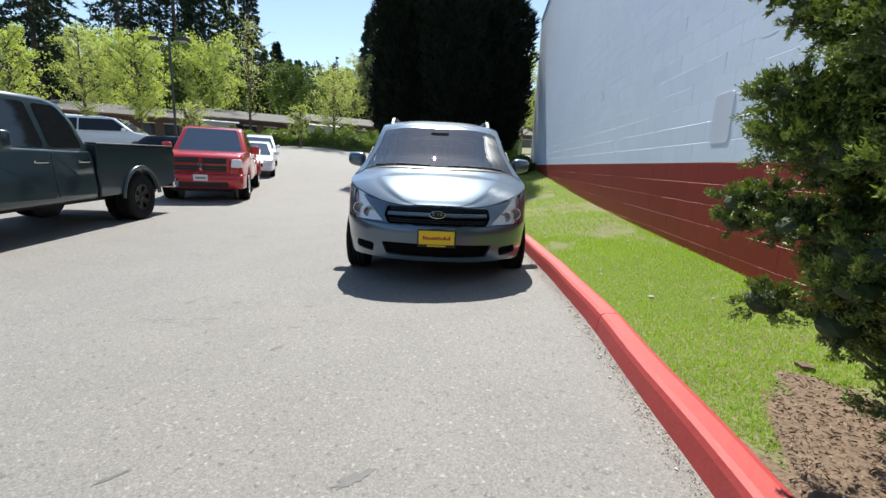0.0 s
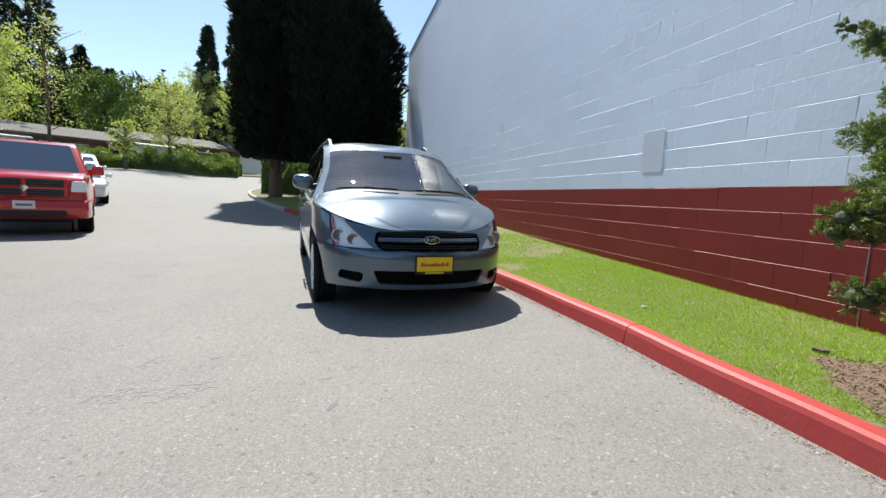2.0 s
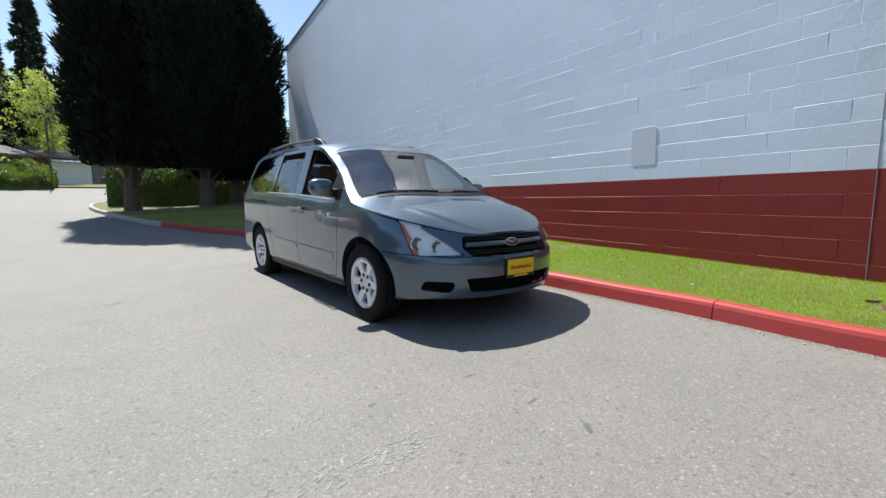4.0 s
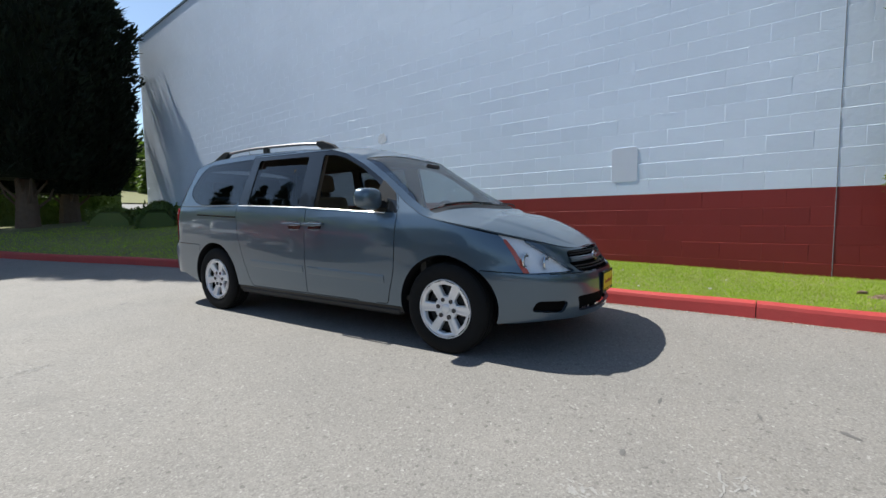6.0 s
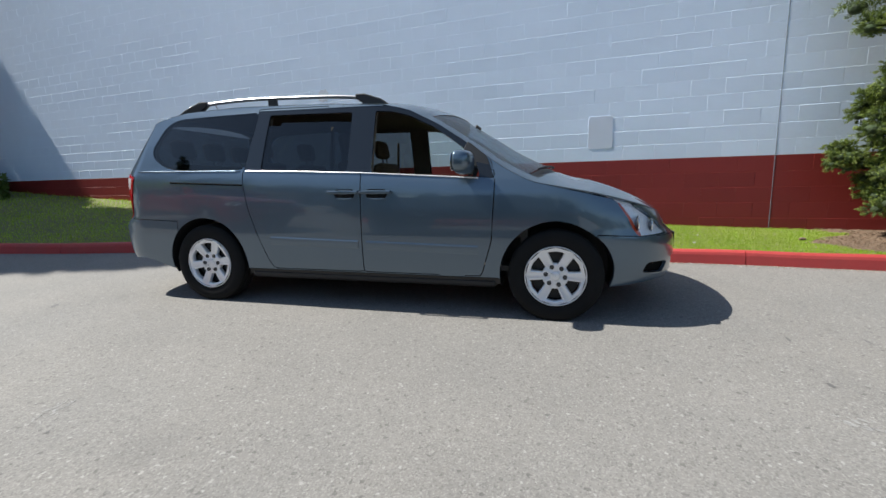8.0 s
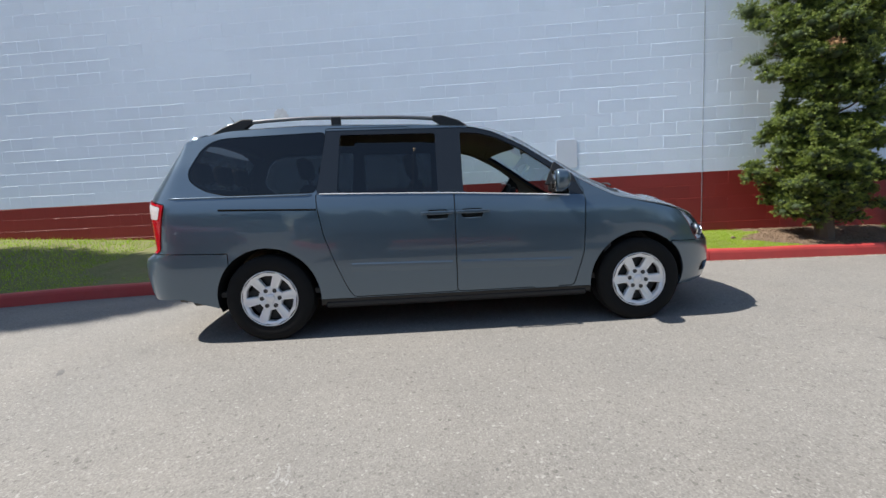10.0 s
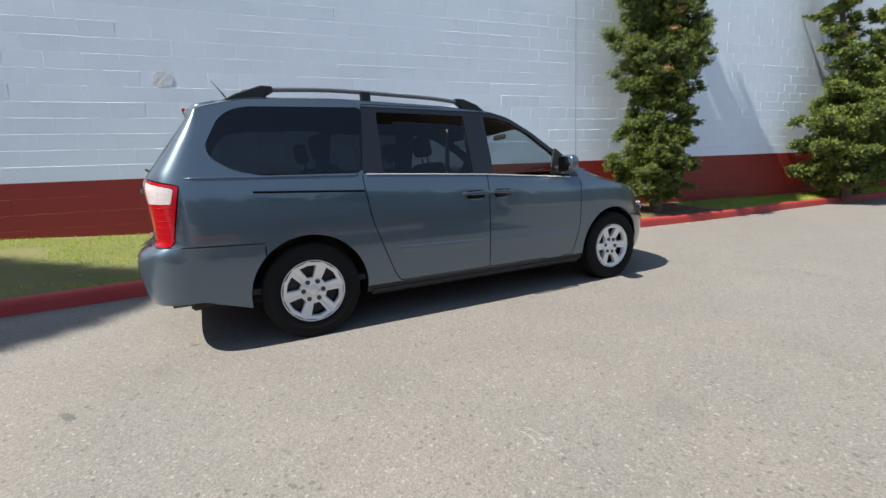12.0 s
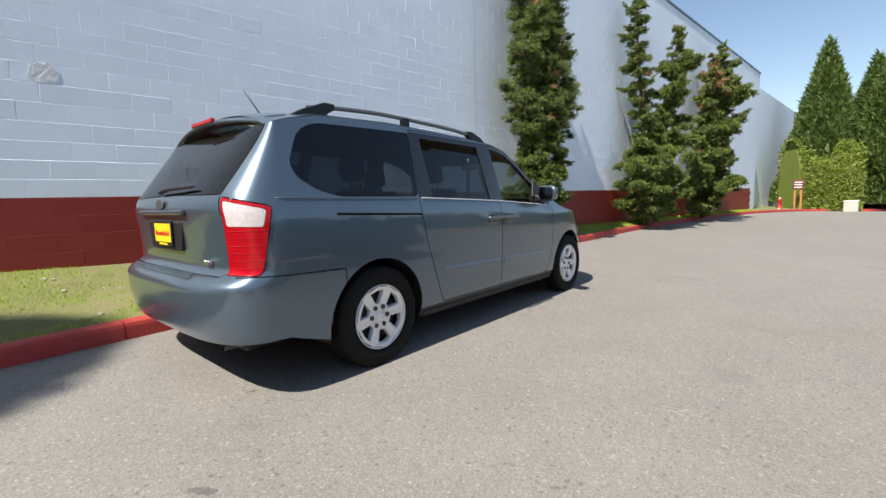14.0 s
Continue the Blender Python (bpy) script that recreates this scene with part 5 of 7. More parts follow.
def lumpy(rng, centres, radii, dens, leaf, width):
    """Rounded tufts of finger-like shoots set with fine scale leaves, round solid hearts that live tufts colour dark as
    self-shadow.
    """
    out, tips, hearts = [], [], []
    for c, r in zip(centres, radii):
        k = int(dens * (r / 0.14) ** 2)
        m = max(9, int(46 * (r / 0.14) ** 1.3))
        shoot = unit(rng.normal(size=(m, 3)) + np.array([0, 0, 0.30]))
        reach = rng.uniform(0.80, 1.18, size=(m, 1))
        pick = rng.integers(0, m, k)
        t = np.sqrt(rng.uniform(0.25, 1.0, size=(k, 1)))
        p = shoot[pick] * (r * t * reach[pick]) * np.array([1.12, 1.12, 0.70]) + rng.normal(scale=r * 0.055, size=(k, 3))
        w = shoot[pick] + np.array([0, 0, 0.30]) + rng.normal(scale=0.55, size=(k, 3))
        got = sprigs(rng, c + p, w, leaf * rng.uniform(0.6, 1.4, k), width * rng.uniform(0.7, 1.4, k))
        outer = (t * reach[pick])[:, 0] > 0.86
        out.append(got[~outer])
        tips.append(got[outer])
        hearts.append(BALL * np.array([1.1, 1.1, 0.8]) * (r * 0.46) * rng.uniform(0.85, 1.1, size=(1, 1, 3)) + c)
    return np.concatenate(out), np.concatenate(tips), np.concatenate(hearts)


def juniper(x, y, z, stems, seed, label, brown, size, dens, leaf, width, spacing, along=1.25, rag=0.2, fine_below=0.0):
    """A ragged upright juniper: leaning stems, limbs, and masses of rounded tufts. stems: (path of (h, x, y), list of (h, reach), trunk radius)."""
    rng = np.random.default_rng(seed)
    tree = thing("juniper", pose(x, y, z), label, "tree", "junipers by the wall")
    cs, rs, bms, dry = [], [], [], []
    for path, reach, tr, *more in stems:
        top = path[-1][0]
        part("trunk", tube([(p[1], p[2], p[0]) for p in path], [max(0.012, tr * (1 - 0.9 * p[0] / top)) for p in path], 8), M_BARK, tree)
        h, ang = reach[0][0], rng.uniform(0, 6.28)
        while h < top + 0.05:
            R = interp(reach, h) * rng.uniform(1 - rag, 1 + 0.6 * rag)
            ang += 2.4 + rng.normal(scale=0.5)
            p0 = stem_point(path, max(0.05, min(top, h) - 0.35 * R))
            tip = stem_point(path, min(top, h)) + np.array([math.cos(ang) * R, math.sin(ang) * R * along, 0.12 * R])
            bms.append(tube([tuple(p0), tuple((p0 + tip) / 2 - np.array([0, 0, 0.03])), tuple(p0 + (tip - p0) * 0.9)], [0.018, 0.012, 0.004], 5, False))
            # each bough carries a cluster of tufts round its tip, thinner inwards
            big = size * (0.55 + 0.6 * min(1, R / 0.7)) * rng.uniform(0.85, 1.2)
            for k in range(7):
                d = rng.normal(size=3)
                d /= np.linalg.norm(d)
                cs.append(tip + d * big * rng.uniform(0.5, 1.2) * np.array([1.1, 1.1, 0.42]) - np.array([math.cos(ang), math.sin(ang), 0]) * big * 0.7)
                rs.append(big * rng.uniform(0.40, 0.62))
            if R > 0.3:
                for f in (0.35, 0.6):
                    cs.append(p0 + (tip - p0) * f + rng.normal(scale=0.06, size=3))
                    rs.append(big * rng.uniform(0.55, 0.75))
            if rng.random() < (0.08 if fine_below else 0.25):
                go = np.array([math.cos(ang), math.sin(ang) * along, rng.uniform(0.3, 1.1)])
                for k in range(5):
                    cs.append(tip + go * big * (0.10 + 0.24 * k))
                    rs.append(big * (0.36 - 0.05 * k))
            h += spacing * rng.uniform(0.7, 1.3) / max(0.25, R)
            dry += [more[0] if more and h > 0.75 * top else brown] * (len(cs) - len(dry))
    cs, rs, dry = np.array(cs), np.array(rs), np.array(dry)
    ok = (cs[:, 0] + rs + x < WALL_X - 0.02) & (cs[:, 2] > 0.12)
    cs, rs, dry = cs[ok], rs[ok], dry[ok]
    dead = (rng.random(len(cs)) < dry) & (cs[:, 2] > 0.35 * cs[:, 2].max())
    live, low = ~dead, cs[:, 2] < fine_below
    got = [lumpy(rng, cs[q], rs[q], dens * k, leaf * f, width * g) for q, k, f, g in ((live & low, 4.5, 0.60, 0.85), (live & ~low, 1.0, 1.0, 1.1)) if q.any()]
    sprays, tips, hearts = (np.concatenate([g[i] for g in got]) for i in range(3))
    tri_mesh("foliage", sprays, M_JUNI, tree)
    # outermost sprigs take the lime colour as painted highlights
    tri_mesh("new_growth", tips, M_JUNI_LIT, tree, "outer tips with lime-green highlights put into their colour")
    # solid hearts, coloured dark in place of the shade inside each tuft
    tri_mesh("inner_growth", hearts, M_JUNI_SHADE, tree, "solid tuft cores with self-shadow put into their dark colour")
    if dead.any():
        sprays, tips, hearts = lumpy(rng, cs[dead], rs[dead] * 0.8, dens, leaf, width)
        tri_mesh("dead_foliage", np.concatenate([sprays, tips, hearts]), M_JUNIB, tree, "browned dead needles")
    part("branchwork", merge(*bms), M_BARK, tree)["kind"] = "stuff"
    return tree


def zl(x, y):
    return lawn_z(x, y) - 0.02


juniper(1.05, 2.60, zl(1.05, 2.60), [
    ([(0, 0, 0), (0.5, 0.03, 0.02), (1.6, -0.03, 0.05), (3.2, 0.05, -0.02), (4.8, 0.0, 0.05), (6.0, 0.04, 0.0), (7.0, 0.06, 0.05)], [(0.30, 0.26), (0.45, 0.44), (0.65, 0.58), (1.0, 0.53), (1.25, 0.42), (1.5, 0.46), (1.8, 0.41), (2.1, 0.40), (2.5, 0.52), (2.9, 0.66), (3.4, 0.48), (4.0, 0.62), (4.8, 0.42), (5.6, 0.48), (6.4, 0.30), (7.0, 0.05)], 0.12),
    ([(0, 0, 0), (0.4, -0.05, 0.15), (0.8, -0.06, 0.26), (1.2, -0.04, 0.28)], [(0.5, 0.26), (0.8, 0.32), (1.0, 0.24), (1.2, 0.08)], 0.06)],
    11, "dense green juniper with upswept tufts growing beside the kerb", 0.012, 0.24, 800, 0.023, 0.0038, 0.0175, 1.65, 0.18, 2.4)
juniper(1.05, -3.5, zl(1.05, -3.5), [
    ([(0, 0, 0), (0.8, -0.02, 0.1), (1.8, 0.0, 0.28), (3.2, 0.04, 0.45), (4.6, 0.12, 0.70), (6.0, 0.16, 0.85), (7.1, 0.15, 0.80)], [(0.35, 0.65), (0.9, 0.92), (1.7, 0.85), (2.3, 0.70), (2.9, 0.46), (3.5, 0.30), (4.0, 0.42), (4.5, 0.26), (5.0, 0.44), (5.5, 0.24), (6.0, 0.38), (6.5, 0.16), (7.1, 0.04)], 0.11),
    ([(0, 0, 0), (0.8, -0.04, -0.2), (1.8, -0.10, -0.4), (3.2, -0.20, -0.70), (4.4, -0.28, -0.95), (5.4, -0.34, -1.05), (6.3, -0.36, -1.10)], [(0.4, 0.50), (1.2, 0.68), (2.2, 0.66), (3.1, 0.52), (3.6, 0.34), (4.2, 0.52), (4.7, 0.28), (5.2, 0.55), (5.7, 0.20), (6.3, 0.03)], 0.09)],
    12, "ragged twin-stemmed juniper with bare gaps and browned tufts", 0.02, 0.24, 380, 0.052, 0.0085, 0.040, 1.35, 0.5)
juniper(1.15, -9.3, zl(1.15, -9.3), [
    ([(0, 0, 0), (0.8, 0.02, -0.1), (2.0, -0.05, -0.25), (3.6, -0.05, -0.6), (5.0, -0.12, -0.95), (6.2, -0.15, -1.15), (7.1, -0.2, -1.25)], [(0.3, 0.70), (0.9, 1.05), (1.8, 1.05), (2.6, 0.85), (3.2, 0.60), (3.8, 1.00), (4.3, 0.45), (4.9, 1.05), (5.4, 0.40), (5.9, 0.70), (6.4, 0.32), (7.1, 0.03)], 0.11),
    ([(0.6, 0, 0), (2.0, -0.1, 0.15), (3.4, -0.2, 0.20), (4.7, -0.2, 0.0), (5.6, -0.15, -0.10), (6.5, -0.1, -0.05)], [(2.4, 0.40), (3.2, 0.50), (4.0, 0.34), (4.8, 0.62), (5.4, 0.55), (5.9, 0.20), (6.5, 0.04)], 0.05, 0.65)],
    13, "leaning juniper with a browned side branch against the wall", 0.05, 0.27, 220, 0.075, 0.0125, 0.046, 1.35, 0.5)


def column_tree(x, y, h, r, seed, skirt, label):
    """A broad columnar cypress: trunk, upright limbs, lumpy shell of dark sprays."""
    rng = np.random.default_rng(seed)
    z = ground(x, y) + 0.3
    tree = thing("cypress", pose(x, y, z), label, "tree", "dark cypresses at the end of the wall")
    part("trunk", tube([(0, 0, -0.3), (0.02, 0, 1.0), (-0.02, 0.03, skirt + 2), (0, 0, h * 0.8)], [0.34, 0.26, 0.20, 0.05], 10), M_BARK, tree)
    for k in range(9):
        a = k * 2.4
        part("limb", tube([(0.15 * math.cos(a), 0.15 * math.sin(a), 0.5 + 0.08 * k), (0.55 * math.cos(a), 0.55 * math.sin(a), 0.9 + 0.1 * k), (0.9 * math.cos(a), 0.9 * math.sin(a), 1.9 + 0.1 * k)], [0.05, 0.035, 0.015], 6), M_BARK, tree)
    n = 26000
    f = rng.random(n)
    hh = skirt + (h - skirt) * f
    a = rng.uniform(0, math.tau, n)
    prof = r * np.clip(np.minimum(1.0, 0.72 + f * 1.6) * np.clip((1 - f) * 3.2, 0, 1) ** 0.6, 0.05, 1)
    lump = 1 + 0.10 * np.sin(a * 5 + hh * 0.7 + seed) + 0.07 * np.sin(a * 11 - hh * 1.9) + 0.06 * np.sin(hh * 5 + a * 3)
    rad = prof * lump * rng.uniform(0.80, 1.03, n)
    base = np.stack([rad * np.cos(a), rad * np.sin(a), hh], axis=1)
    way = np.stack([np.cos(a) * 0.7, np.sin(a) * 0.7, np.full(n, 0.75)], axis=1) + rng.normal(scale=0.35, size=(n, 3))
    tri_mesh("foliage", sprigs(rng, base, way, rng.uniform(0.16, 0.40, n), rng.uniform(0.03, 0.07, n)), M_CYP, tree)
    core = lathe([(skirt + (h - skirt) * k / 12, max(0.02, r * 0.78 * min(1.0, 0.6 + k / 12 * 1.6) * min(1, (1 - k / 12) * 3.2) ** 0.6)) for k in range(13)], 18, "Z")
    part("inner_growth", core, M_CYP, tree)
    return tree


for x, y, h, r, seed, skirt in ((-4.55, 24.3, 11.4, 1.75, 21, 1.6), (-1.95, 23.1, 15.3, 1.85, 22, 1.5), (-0.70, 24.3, 9.5, 1.95, 23, 1.0)):
    column_tree(x, y, h, r, seed, skirt, "tall broad dark-green columnar cypress with bare lower trunk")


def leafy_tree(x, y, h, spread, seed, material, label, n=5000, leaf=0.22, trunk=0.14, bare=0.2, name="maple"):
    """A young broadleaf tree: trunk, forking limbs, and leaves set along the twigs."""
    rng = np.random.default_rng(seed)
    n, leaf = int(n * 1.25), leaf * 0.72
    z = ground(x, y)
    tree = thing(name, pose(x, y, z), label, "tree")
    part("trunk", tube([(0, 0, -0.2), (0.03, 0.02, h * 0.3), (0.0, 0.0, h * 0.6), (0.02, 0, h * 0.97)], [trunk, trunk * 0.8, trunk * 0.5, 0.015], 8), M_BARK, tree)
    ends, bms = [], []
    for k in range(30):
        f = bare + (0.95 - bare) * (k + rng.random()) / 30
        a = k * 2.4 + rng.normal(scale=0.3)
        R = spread * (0.25 + 0.75 * math.sin(math.pi * min(0.98, 0.22 + 0.74 * (f - bare) / (1 - bare)))) * rng.uniform(0.6, 1.25)
        p0 = np.array([0, 0, h * f * 0.9])
        p1 = p0 + np.array([math.cos(a) * R, math.sin(a) * R, R * rng.uniform(0.35, 0.8)])
        p1[2] = min(p1[2], h)
        mid = (p0 + p1) / 2 + np.array([0, 0, 0.06 * R])
        bms.append(tube([tuple(p0), tuple(mid), tuple(p1)], [trunk * 0.32, trunk * 0.2, 0.012], 5, False))
        for q in range(9):
            t = 0.25 + 0.75 * (q + rng.random()) / 9
            ends.append(p0 + (p1 - p0) * t + rng.normal(scale=0.16 * R * 0.6 + 0.1, size=3))
    part("branchwork", merge(*bms), M_BARK, tree)["kind"] = "stuff"
    ends = np.array(ends)
    pick = rng.integers(0, len(ends), n)
    base = ends[pick] + rng.normal(scale=0.065 * spread, size=(n, 3))
    way = rng.normal(size=(n, 3)) + np.array([0, 0, 0.2])
    tri_mesh("leaves", sprigs(rng, base, way, rng.uniform(0.7, 1.3, n) * leaf, rng.uniform(0.25, 0.5, n) * leaf), material, tree)
    return tree


def fir(x, y, h, spread, seed, n=11000):
    """A tall conifer: straight trunk, whorls of drooping boughs with gaps between."""
    rng = np.random.default_rng(seed)
    tree = thing("fir", pose(x, y, ground(x, y)), "tall dark-green fir with drooping boughs, far behind the houses", "tree", "firs behind the houses")
    part("trunk", tube([(0, 0, -0.5), (0, 0, h * 0.5), (0, 0, h)], [0.45, 0.28, 0.03], 7), M_BARK, tree)
    boughs = int(n / 55)
    tris = []
    for k in range(boughs):
        f = 0.10 + 0.89 * ((k + rng.random()) / boughs)
        a = k * 2.4 + rng.normal(scale=0.4)
        R = spread * (1 - f) ** 0.75 * rng.uniform(0.6, 1.15) + 0.25
        m = 55
        t = np.sqrt(rng.random(m))
        d = np.array([math.cos(a), math.sin(a), 0])
        s = np.array([-math.sin(a), math.cos(a), 0])
        base = np.outer(t * R, d) + np.outer(rng.normal(scale=0.16, size=m) * R * (1.1 - t), s)
        base[:, 2] = h * f - 0.30 * R * t ** 1.5 + rng.normal(scale=0.12, size=m)
        way = d * 0.8 + rng.normal(scale=0.6, size=(m, 3)) + np.array([0, 0, -0.25])
        tris.append(sprigs(rng, base, way, rng.uniform(0.30, 0.70, m), rng.uniform(0.07, 0.16, m)))
    tri_mesh("foliage", np.concatenate(tris), M_FIR, tree)
    return tree


for i, (x, y, h, s) in enumerate(((-56, 52, 27, 4.8), (-60, 58, 28, 5.0), (-50, 58, 33, 5.0), (-54, 67, 34, 5.2), (-48, 66, 33, 4.6), (-51, 74, 30, 4.6), (-50, 83, 28, 4.4), (-42, 76, 28, 3.6), (-46, 70, 30, 4.0),
                                  (-64, 52, 29, 5.2), (-44.6, 91, 19.5, 3.6), (-45, 102, 18.5, 3.6), (-39, 105, 17, 3.6), (-50, 108, 20, 4.0), (-56, 108, 22, 4.0), (-34, 104, 17.5, 3.6), (-19.6, 71, 19.0, 2.4), (-16.3, 73, 21.5, 2.6), (-28, 98, 17, 3.4), (-8, 90, 20, 3.6), (-2, 95, 20, 3.6))):
    fir(x, y, h, s * 1.2, 100 + i)
YOUNG = "young street tree in fresh yellow-green spring leaf"
for i, (x, y, h, s, mt, n, lf, lb) in enumerate((
        (-37, 32.6, 8.7, 2.5, M_SPRING, 5000, 0.22, YOUNG), (-32, 33.6, 9.2, 1.5, M_SPRING2, 3200, 0.16, "narrow tree with pale half-open leaves"), (-29.4, 36, 9.2, 2.9, M_SPRING, 6500, 0.22, YOUNG),
        (-33.3, 51.8, 12.0, 4.2, M_SPRING, 7000, 0.30, YOUNG), (-25, 45.2, 13.4, 3.0, M_SPRING2, 1500, 0.16, "tall slender tree almost bare of leaves"), (-16, 44.9, 8.0, 2.9, M_SPRING2, 4200, 0.20, YOUNG),
        (-41.6, 45.2, 11, 3.5, M_SPRING, 6000, 0.26, YOUNG), (-20, 69, 13.5, 3.4, M_SPRING2, 5000, 0.3, YOUNG), (-17.4, 40.1, 4.0, 1.0, M_SPRING, 1500, 0.16, "small young tree in spring leaf"),
        (-23.5, 34.3, 3.6, 1.2, M_SPRING2, 1600, 0.14, "small pale young tree beside the parked cars"), (-12.7, 59.4, 11, 3.2, M_SPRING, 6000, 0.25, YOUNG), (-38, 56, 12, 4.5, M_MID, 8000, 0.32, "full green tree behind the houses"),
        (-43, 60, 12, 5, M_MID, 8000, 0.32, "full green tree behind the houses"), (-30, 66, 11, 4.5, M_MID, 7000, 0.32, "full green tree behind the houses"), (-24, 74, 11, 4.5, M_MID, 7000, 0.34, "full green tree behind the houses"),
        (-10, 70, 12, 4.5, M_MID, 7000, 0.34, "full green tree behind the houses"), (-3, 62, 11, 4.0, M_SPRING2, 4500, 0.3, "thinly leaved tree beyond the cypresses"), (2.5, 42, 9.5, 3.0, M_SPRING2, 3500, 0.2, "thinly leaved tree beyond the cypresses"))):
    leafy_tree(x, y, h, s, 200 + i, mt, lb, n, lf)


def shrub_mass(name, x0, y0, x1, y1, depth, height, seed, material, label, n, leaf, category="shrub", group=""):
    """A bumpy mass of low growth along a line from (x0, y0) to (x1, y1)."""
    rng = np.random.default_rng(seed)
    ob = thing(name, pose(x0, y0, ground(x0, y0)), label, category, group)
    L = math.hypot(x1 - x0, y1 - y0)
    d, s = np.array([(x1 - x0) / L, (y1 - y0) / L]), np.array([-(y1 - y0) / L, (x1 - x0) / L])
    zz = ground(x1, y1) - ground(x0, y0)
    u, v = rng.random(n) * L, rng.uniform(-1, 1, n)
    top = height * (0.80 + 0.14 * np.sin(u * 1.7 + seed) + 0.10 * np.sin(u * 4.1 + 1)) * np.sqrt(np.clip(1 - np.abs(v) ** 3, 0.05, 1))
    side = rng.random(n) < 0.45
    hz = np.where(side, top * rng.random(n), top)
    off = np.where(side, np.sign(v) * depth * (0.5 + 0.06 * np.sin(u * 3)), v * depth * 0.5)
    base = np.stack([d[0] * u + s[0] * off, d[1] * u + s[1] * off, hz + zz * u / L], axis=1)
    way = rng.normal(size=(n, 3)) + np.array([0, 0, 0.8]) + np.stack([s[0] * v, s[1] * v, 0 * v], axis=1)
    tri_mesh("leaves", sprigs(rng, base, way, leaf * rng.uniform(0.7, 1.4, n), leaf * 0.35 * rng.uniform(0.7, 1.4, n)), material, ob)
    bm = bmesh.new()
    last = None
    for k in range(25):
        uu = L * k / 24
        h = height * 0.86 * (0.80 + 0.14 * math.sin(uu * 1.7 + seed) + 0.10 * math.sin(uu * 4.1 + 1))
        ring = [bm.verts.new((d[0] * uu + s[0] * o * depth, d[1] * uu + s[1] * o * depth, zz * uu / L + h * q)) for o, q in ((-0.46, -0.2), (-0.44, 0.7), (-0.25, 1.0), (0.25, 1.0), (0.44, 0.7), (0.46, -0.2))]
        if last:
            for q in range(5):
                bm.faces.new((last[q], last[q + 1], ring[q + 1], ring[q]))
        else:
            bm.faces.new(ring)
        last = ring
    bm.faces.new(last[::-1])
    part("inner_growth", bm, material, ob)
    return ob


for x0, y0, x1, y1, dp, h, sd in ((-24, 40, -17, 43.5, 3.0, 1.5, 1), (-17.3, 43.3, -11.2, 46.6, 3.0, 1.6, 2), (-18, 45.5, -11.5, 49.5, 3.0, 2.0, 3)):
    shrub_mass("hedge", x0, y0, x1, y1, dp, h, sd, M_HEDGE, "low bumpy green hedge along the end of the lot", 7000, 0.16, "hedge", "hedge along the lot")
shrub_mass("round_shrub", -14.5, 47.5, -13.0, 48.2, 1.6, 2.0, 5, M_MID, "clipped round dark shrub behind the hedge", 1500, 0.12)
shrub_mass("shrub", 0.5, 19.5, 1.3, 21.5, 1.0, 1.1, 6, M_MID, "glossy dark shrub at the foot of the wall", 3500, 0.09)
shrub_mass("shrub", -0.3, 21.2, 0.9, 22.8, 1.2, 0.9, 7, M_HEDGE, "leafy shrub beneath the cypresses", 2500, 0.09)
shrub_mass("shrub", -5.5, 28.0, 1.4, 26.6, 1.8, 2.3, 9, M_MID, "dark leafy shrubs in the shade behind the cypresses", 7000, 0.11)
# the southern end: clipped hedge and conical trees
shrub_mass("hedge", 0.9, -26.8, -2.1, -29.0, 2.6, 4.6, 8, M_CLIPPED, "tall clipped yellow-green hedge at the bend of the kerb", 12000, 0.16, "hedge")


def cone_tree(x, y, h, r, seed):
    rng = np.random.default_rng(seed)
    z = ground(x, y) + 0.2
    tree = thing("arborvitae", pose(x, y, z), "dense green conical arborvitae behind the clipped hedge", "tree", "conical trees at the bend")
    part("trunk", tube([(0, 0, -0.3), (0, 0, h * 0.7)], [0.2, 0.05], 7), M_BARK, tree)
    n = 16000
    f = 1 - np.sqrt(rng.random(n))
    a = rng.uniform(0, math.tau, n)
    rad = r * (1 - f) ** 0.85 * (1 + 0.12 * np.sin(a * 6 + f * 20) + 0.06 * np.sin(a * 13)) * rng.uniform(0.85, 1.02, n)
    base = np.stack([rad * np.cos(a), rad * np.sin(a), 0.3 + f * (h - 0.3)], axis=1)
    way = np.stack([np.cos(a) * 0.6, np.sin(a) * 0.6, np.full(n, 0.8)], axis=1) + rng.normal(scale=0.35, size=(n, 3))
    tri_mesh("foliage", sprigs(rng, base, way, rng.uniform(0.2, 0.45, n), rng.uniform(0.05, 0.11, n)), M_MID, tree)
    part("inner_growth", lathe([(0.3 + (h - 0.5) * k / 8, max(0.02, r * 0.85 * (1 - k / 8) ** 0.85)) for k in range(9)], 16, "Z"), M_MID, tree)


for x, y, h, r, sd in ((-0.3, -31.0, 12.0, 2.7, 31), (-3.7, -31.5, 10.5, 2.6, 32), (-7.5, -34, 12, 2.8, 33), (-2.6, -36, 11.5, 2.6, 34)):
    cone_tree(x, y, h, r, sd)
for i, (x, y, h) in enumerate(((9.5, -88, 15), (16, -95, 14), (3, -60, 13.5), (-4, -62, 15))):
    fir(x, y, h, 3.5, 300 + i, 2200)
far_grass = grid_mesh("far_ground", [-140 + 8 * k for k in range(21)], [48 + 6 * k for k in range(16)], lambda x, y: ground(x, y) + 0.10 + 0.10 * max(0, y - 70) + (0.0 if y < 60 else 0.3 * math.sin(x * 0.2)), M_LAWN)
tagged(far_grass, "grass sloping up to the woods behind the houses", "ground", kind="structure")


